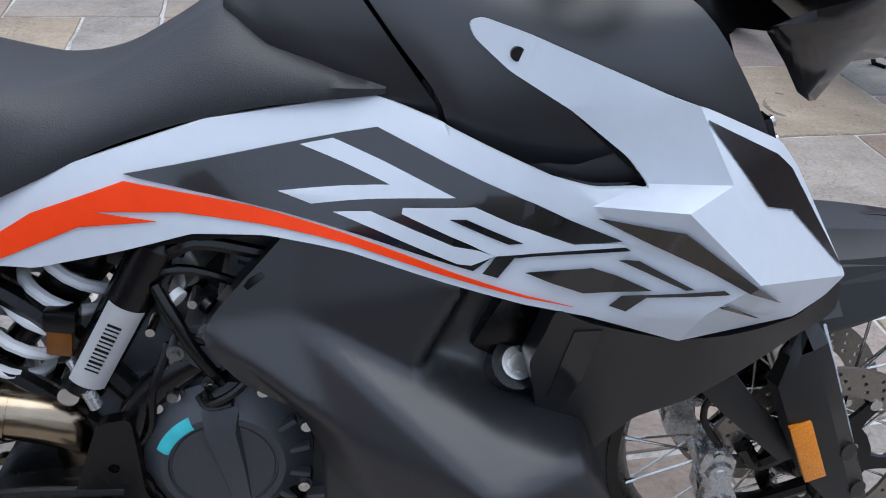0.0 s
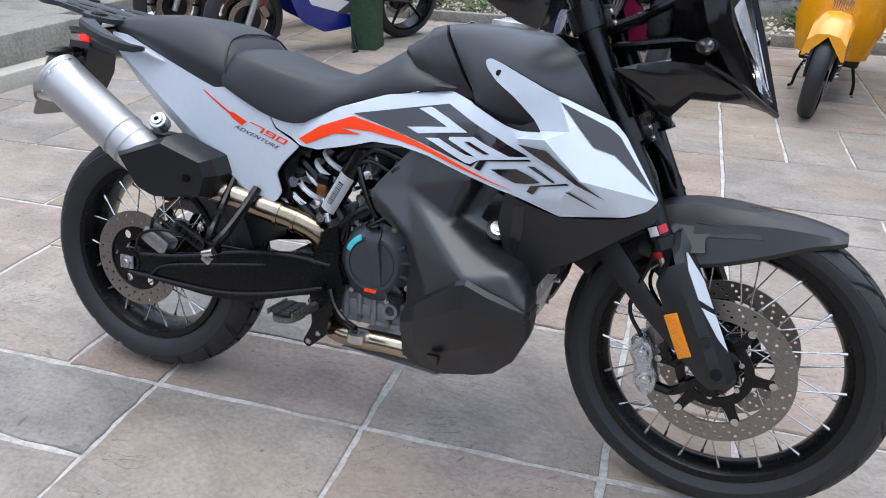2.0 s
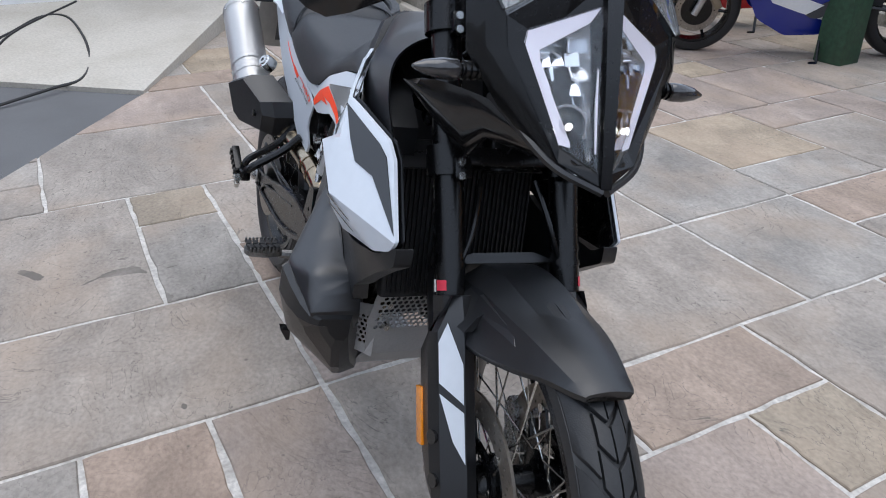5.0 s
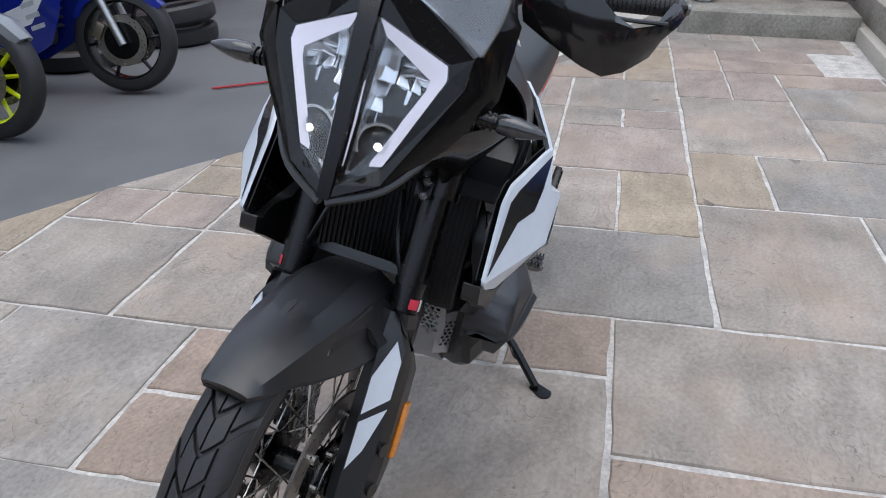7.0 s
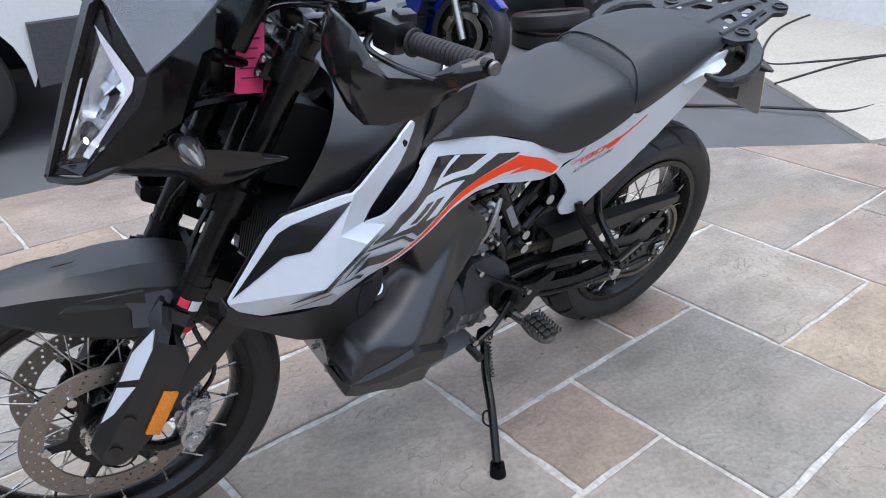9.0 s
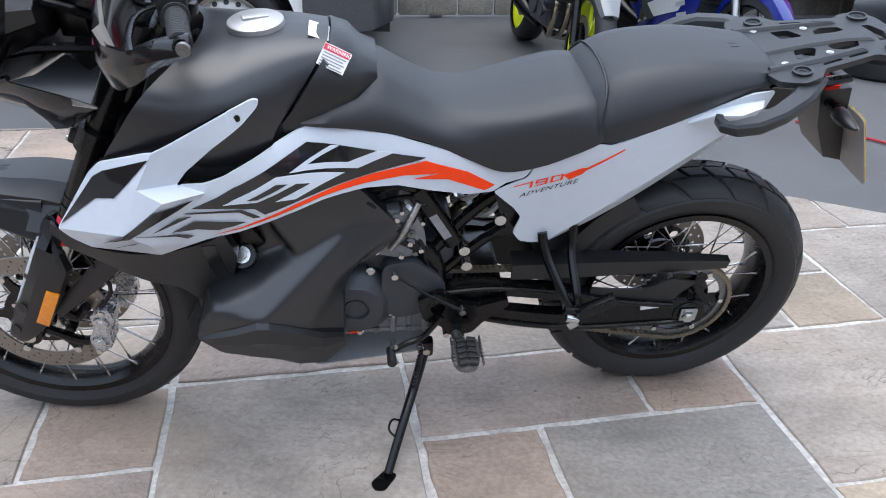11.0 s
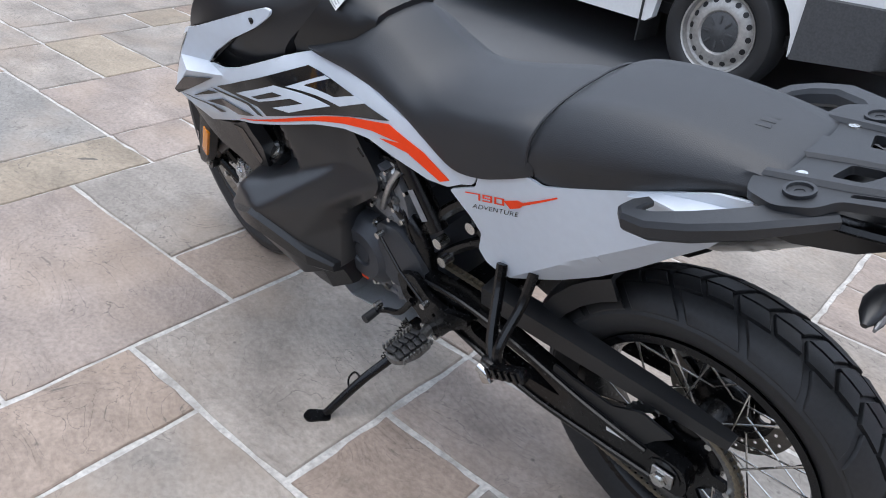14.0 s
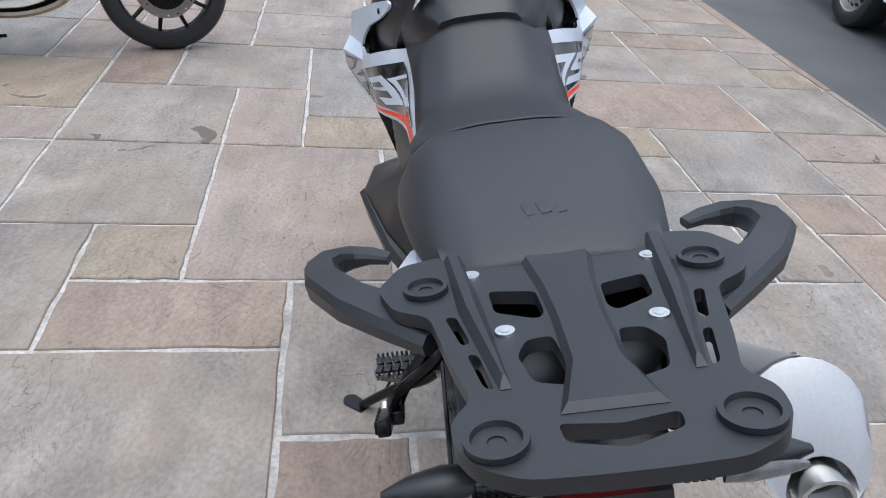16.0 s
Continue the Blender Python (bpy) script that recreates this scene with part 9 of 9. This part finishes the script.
# garden bed: kerb, pale gravel, weeds, and a board fence behind
bm = bmesh.new()
for k in range(9):
    box(bm, (-5.2 + 1.05 * k, 5.33 + .01 * (k % 2), .03), (1.03, .07, .12), None, .012)
tagged(part("kerb", bm, OLD_CONCRETE), "weathered concrete edging of the garden bed", "kerb", kind="structure")
sheet("bed", [(-6, 5.36), (9, 5.36), (9, 6.7), (-6, 6.7)], .03, SOIL, label="soil bed under pale gravel", category="garden bed", kind="structure")
rng = random.Random(7)
verts, faces = [], []
for k in range(2600):
    x, y, r = rng.uniform(-4.5, 4.0), 5.40 + rng.random() ** 1.3 * 1.1, rng.uniform(.010, .026)
    o = len(verts)
    q = [rng.uniform(.7, 1.2) for _ in range(6)]
    verts += [(x + r * q[0], y, .035), (x, y + r * q[1], .035), (x - r * q[2], y, .035), (x, y - r * q[3], .035), (x, y, .035 + r * q[4]), (x, y, .030)]
    faces += [(o, o + 1, o + 4), (o + 1, o + 2, o + 4), (o + 2, o + 3, o + 4), (o + 3, o, o + 4)]
me = bpy.data.meshes.new("gravel")
me.from_pydata(verts, [], faces)
me.materials.append(GRAVEL)
tagged(new("gravel", me), "pale limestone gravel over the garden bed", "gravel", kind="stuff")
verts, faces = [], []
for k in range(34):
    cx, cy = rng.uniform(-3.6, 2.2), rng.uniform(5.42, 6.2)
    for q in range(70):
        a, l, up_ = rng.uniform(0, 6.28), rng.uniform(.03, .14), rng.uniform(.01, .16)
        p = Vector((cx + math.cos(a) * l, cy + math.sin(a) * l, .03 + up_))
        w = Vector((-math.sin(a), math.cos(a), rng.uniform(-.3, .3))) * rng.uniform(.006, .016)
        d = Vector((math.cos(a), math.sin(a), rng.uniform(-.4, .8))) * rng.uniform(.02, .05)
        o = len(verts)
        verts += [p - d, p + w, p + d, p - w]
        faces.append((o, o + 1, o + 2, o + 3))
me = bpy.data.meshes.new("weeds")
me.from_pydata([tuple(v) for v in verts], [], faces)
me.materials.append(LEAF)
tagged(new("weeds", me), "low green weeds among the gravel", "weeds", kind="stuff")


def board_fence(name, y, x0, x1, face, label):
    """Upright boards over a rough-faced concrete gravel board, between concrete posts."""
    f = thing(name, label, "fence", Matrix.Translation((0, y, 0)), kind="structure")
    x, k = x0, 0
    while x < x1:
        bm = box(bmesh.new(), (x + .06, 0, 1.05), (.115, .018, 1.5), None, .003)
        part("fence_board", bm, TIMBER, f)
        x += .12
        k += 1
    x = x0
    while x < x1 + .1:
        part("fence_post", box(bmesh.new(), (x, -face * .02, .95), (.11, .10, 1.9), None, .01), OLD_CONCRETE, f)
        bm = bmesh.new()
        for r in range(2):
            q = x + .07
            while q < min(x + 1.72, x1):
                w = rng.uniform(.16, .34)
                box(bm, (q + w / 2, face * .012, .08 + .145 * r), (w - .012, .06, .135), None, .022)
                q += w
        for v in bm.verts:
            v.co.y += .012 * noise.noise(v.co * 14)
        part("gravel_board", bm, OLD_CONCRETE, f, "rock-faced concrete gravel board")
        x += 1.83
    return f


board_fence("fence_south", -4.85, -3.6, 6.0, 1, "weathered upright board fence over rock-faced concrete boards")
board_fence("fence_north", 6.72, -4.5, 6.0, -1, "weathered upright board fence behind the garden bed")

# ---- paving flags, one by one, on their half-metre-odd grid ----
GU, GV = .3073, .3068
# stone kinds: g grey, n blue-grey, b brown, t tan, m mauve
KNOWN = {
    "g": [(1, 1, 3, 4), (2, -1, 4, 1), (5, 2, 7, 4), (7, 2, 9, 4), (0, -4, 2, -1), (-2, 2, 1, 4), (3, 3, 5, 5), (-3, -1, -1, 1), (-3, -4, 0, -2), (5, 5, 8, 7), (-7, 2, -4, 4), (-6, 4, -4, 7), (12, -2, 14, 0),
          (0, -6, 2, -4), (-6, -3, -3, 0), (9, 1, 11, 3), (10, -2, 12, -1), (10, -7, 12, -5), (6, 7, 7, 9), (2, 6, 4, 8), (5, -2, 7, 0)],
    "n": [(-1, 0, 1, 2), (-2, -2, 0, -1), (2, -5, 4, -3), (8, -1, 11, 1), (6, -6, 8, -4), (1, 4, 3, 6), (-4, 3, -2, 5), (-8, 4, -6, 6), (7, 7, 8, 9), (5, 4, 7, 5), (4, -4, 6, -2)],
    "b": [(3, 1, 4, 3), (1, 0, 2, 1), (-1, -1, 0, 0), (2, -3, 3, -2), (3, -3, 4, -2), (9, 3, 11, 4), (3, 5, 4, 6), (4, 5, 5, 7), (8, -6, 10, -3), (4, -1, 5, 0), (1, 6, 2, 8), (-4, 5, -2, 7), (11, -1, 12, 0)],
    "t": [(4, 2, 5, 3), (7, -1, 8, 1), (-3, -2, -2, -1), (7, -4, 8, -3), (-2, -5, -1, -4), (-4, 2, -2, 3), (-3, 1, -1, 2), (5, 7, 6, 10), (8, 4, 10, 6)],
    "m": [(4, 0, 7, 2), (0, -1, 2, 0), (2, -2, 4, -1), (7, 1, 9, 2), (-1, -5, 0, -4), (11, 2, 13, 4), (7, -8, 8, -6), (-9, 2, -7, 3), (-9, 3, -7, 4), (7, 4, 8, 5)],
}
taken, slabs = {}, []
for tone, group in KNOWN.items():
    for a, b, c, d in group:
        for i in range(a, c):
            for j in range(b, d):
                taken[i, j] = 1
        slabs.append((a, b, c, d, tone))
rs = random.Random(11)
for j in range(-12, 17):
    for i in range(-17, 28):
        if (i, j) in taken:
            continue
        for w, h in rs.sample([(2, 2), (3, 2), (2, 1), (2, 2), (1, 2), (2, 3), (1, 1), (3, 2)], 8) + [(1, 1)]:
            if all((i + a, j + b) not in taken for a in range(w) for b in range(h)):
                for a in range(w):
                    for b in range(h):
                        taken[i + a, j + b] = 1
                slabs.append((i, j, i + w, j + h, rs.choice("ggnbtmmg")))
                break


def clipped(poly, n, d):
    out = []
    for k in range(len(poly)):
        p, q = poly[k - 1], poly[k]
        a, b = p[0] * n[0] + p[1] * n[1] - d, q[0] * n[0] + q[1] * n[1] - d
        if (a > 0) != (b > 0):
            t = a / (a - b)
            out.append((p[0] + (q[0] - p[0]) * t, p[1] + (q[1] - p[1]) * t))
        if b > 0:
            out.append(q)
    return out


ca, sa = math.cos(SLAB_A), math.sin(SLAB_A)
edges_ = []
for (x0, y0), (x1, y1) in zip(COURT[:6], COURT[1:7]):
    n = Vector((-(y1 - y0), x1 - x0)).normalized()
    edges_.append(((n.x, n.y), n.x * x0 + n.y * y0))
edges_ += [((0, -1), -5.30), ((1, 0), -5.4)]
ramp_edge = [((.323, .946), -2.42 * .323 - .27 * .946), ((0, -1), -5.30), ((1, 0), -5.4)]
HOUSE = [(-4.7, -3.93, .5, 1.9), (-4.7, -2.87, 1.89, 4.4)]
order = sorted(slabs, key=lambda r: ((r[0] + r[2]) / 2 - 2) ** 2 + ((r[1] + r[3]) / 2 - .5) ** 2)
rest_bm = bmesh.new()
count = 0
for a, b, c, d, tone in order:
    gap = .0068 + rs.uniform(-.002, .003)
    poly = []
    u0, u1, v0, v1 = .0489 + GU * a + gap, .0489 + GU * c - gap, .1976 + GV * b + gap, .1976 + GV * d - gap
    for (p, q), (r, t) in zip(((u0, v0), (u1, v0), (u1, v1), (u0, v1)), ((u1, v0), (u1, v1), (u0, v1), (u0, v0))):
        for k in range(7):
            f = k / 7
            poly.append((p + (r - p) * f + rs.uniform(-.004, .004), q + (t - q) * f + rs.uniform(-.004, .004)))
    poly = [(u * ca - v * sa, u * sa + v * ca) for u, v in poly]
    for n, dd in (ramp_edge if sum(q[0] for q in poly) / len(poly) < -2.42 else edges_):
        if poly:
            poly = clipped(poly, n, dd)
    if len(poly) < 3:
        continue
    cx, cy = sum(p[0] for p in poly) / len(poly), sum(p[1] for p in poly) / len(poly)
    if any(x0 < cx < x1 and y0 < cy < y1 for x0, x1, y0, y1 in HOUSE):
        continue
    z, tx, ty = rs.uniform(-.0012, .0012), rs.uniform(-.003, .003), rs.uniform(-.003, .003)
    bm = bmesh.new() if count < 300 else rest_bm
    top = [bm.verts.new((cx + (x - cx) * (1 - .004 / max(.05, math.hypot(x - cx, y - cy))), cy + (y - cy) * (1 - .004 / max(.05, math.hypot(x - cx, y - cy))), z + tx * (x - cx) + ty * (y - cy))) for x, y in poly]
    mid = [bm.verts.new((x, y, z - .0035)) for x, y in poly]
    bot = [bm.verts.new((x, y, -.02)) for x, y in poly]
    bm.faces.new(top)
    for lo, hi in ((bot, mid), (mid, top)):
        for k in range(len(poly)):
            m = (k + 1) % len(poly)
            bm.faces.new((lo[k], lo[m], hi[m], hi[k]))
    if count < 300:
        part("slab", bm, STONE[tone], pavement, smooth=False)
    count += 1
if len(rest_bm.verts):
    tagged(part("slab_rest", rest_bm, STONE["g"], pavement, smooth=False), kind="stuff")

# ---- bricks of the house wall ----
bb = bmesh.new()
box(bb, (0, 0, 0), (.03, .213, .063), None, .004)
me_brick = bpy.data.meshes.new("brick")
bb.to_mesh(me_brick)
bb.free()
me_brick.materials.append(BRICK)
for r in range(16):
    for k in range(7):
        y = .72 + .225 * k + (.112 if r % 2 else 0)
        if .72 + .1 < y < 2.15:
            ob = new("brick", me_brick)
            ob.parent = wall_house
            ob.location = (-4.612, y, .215 + .075 * r)
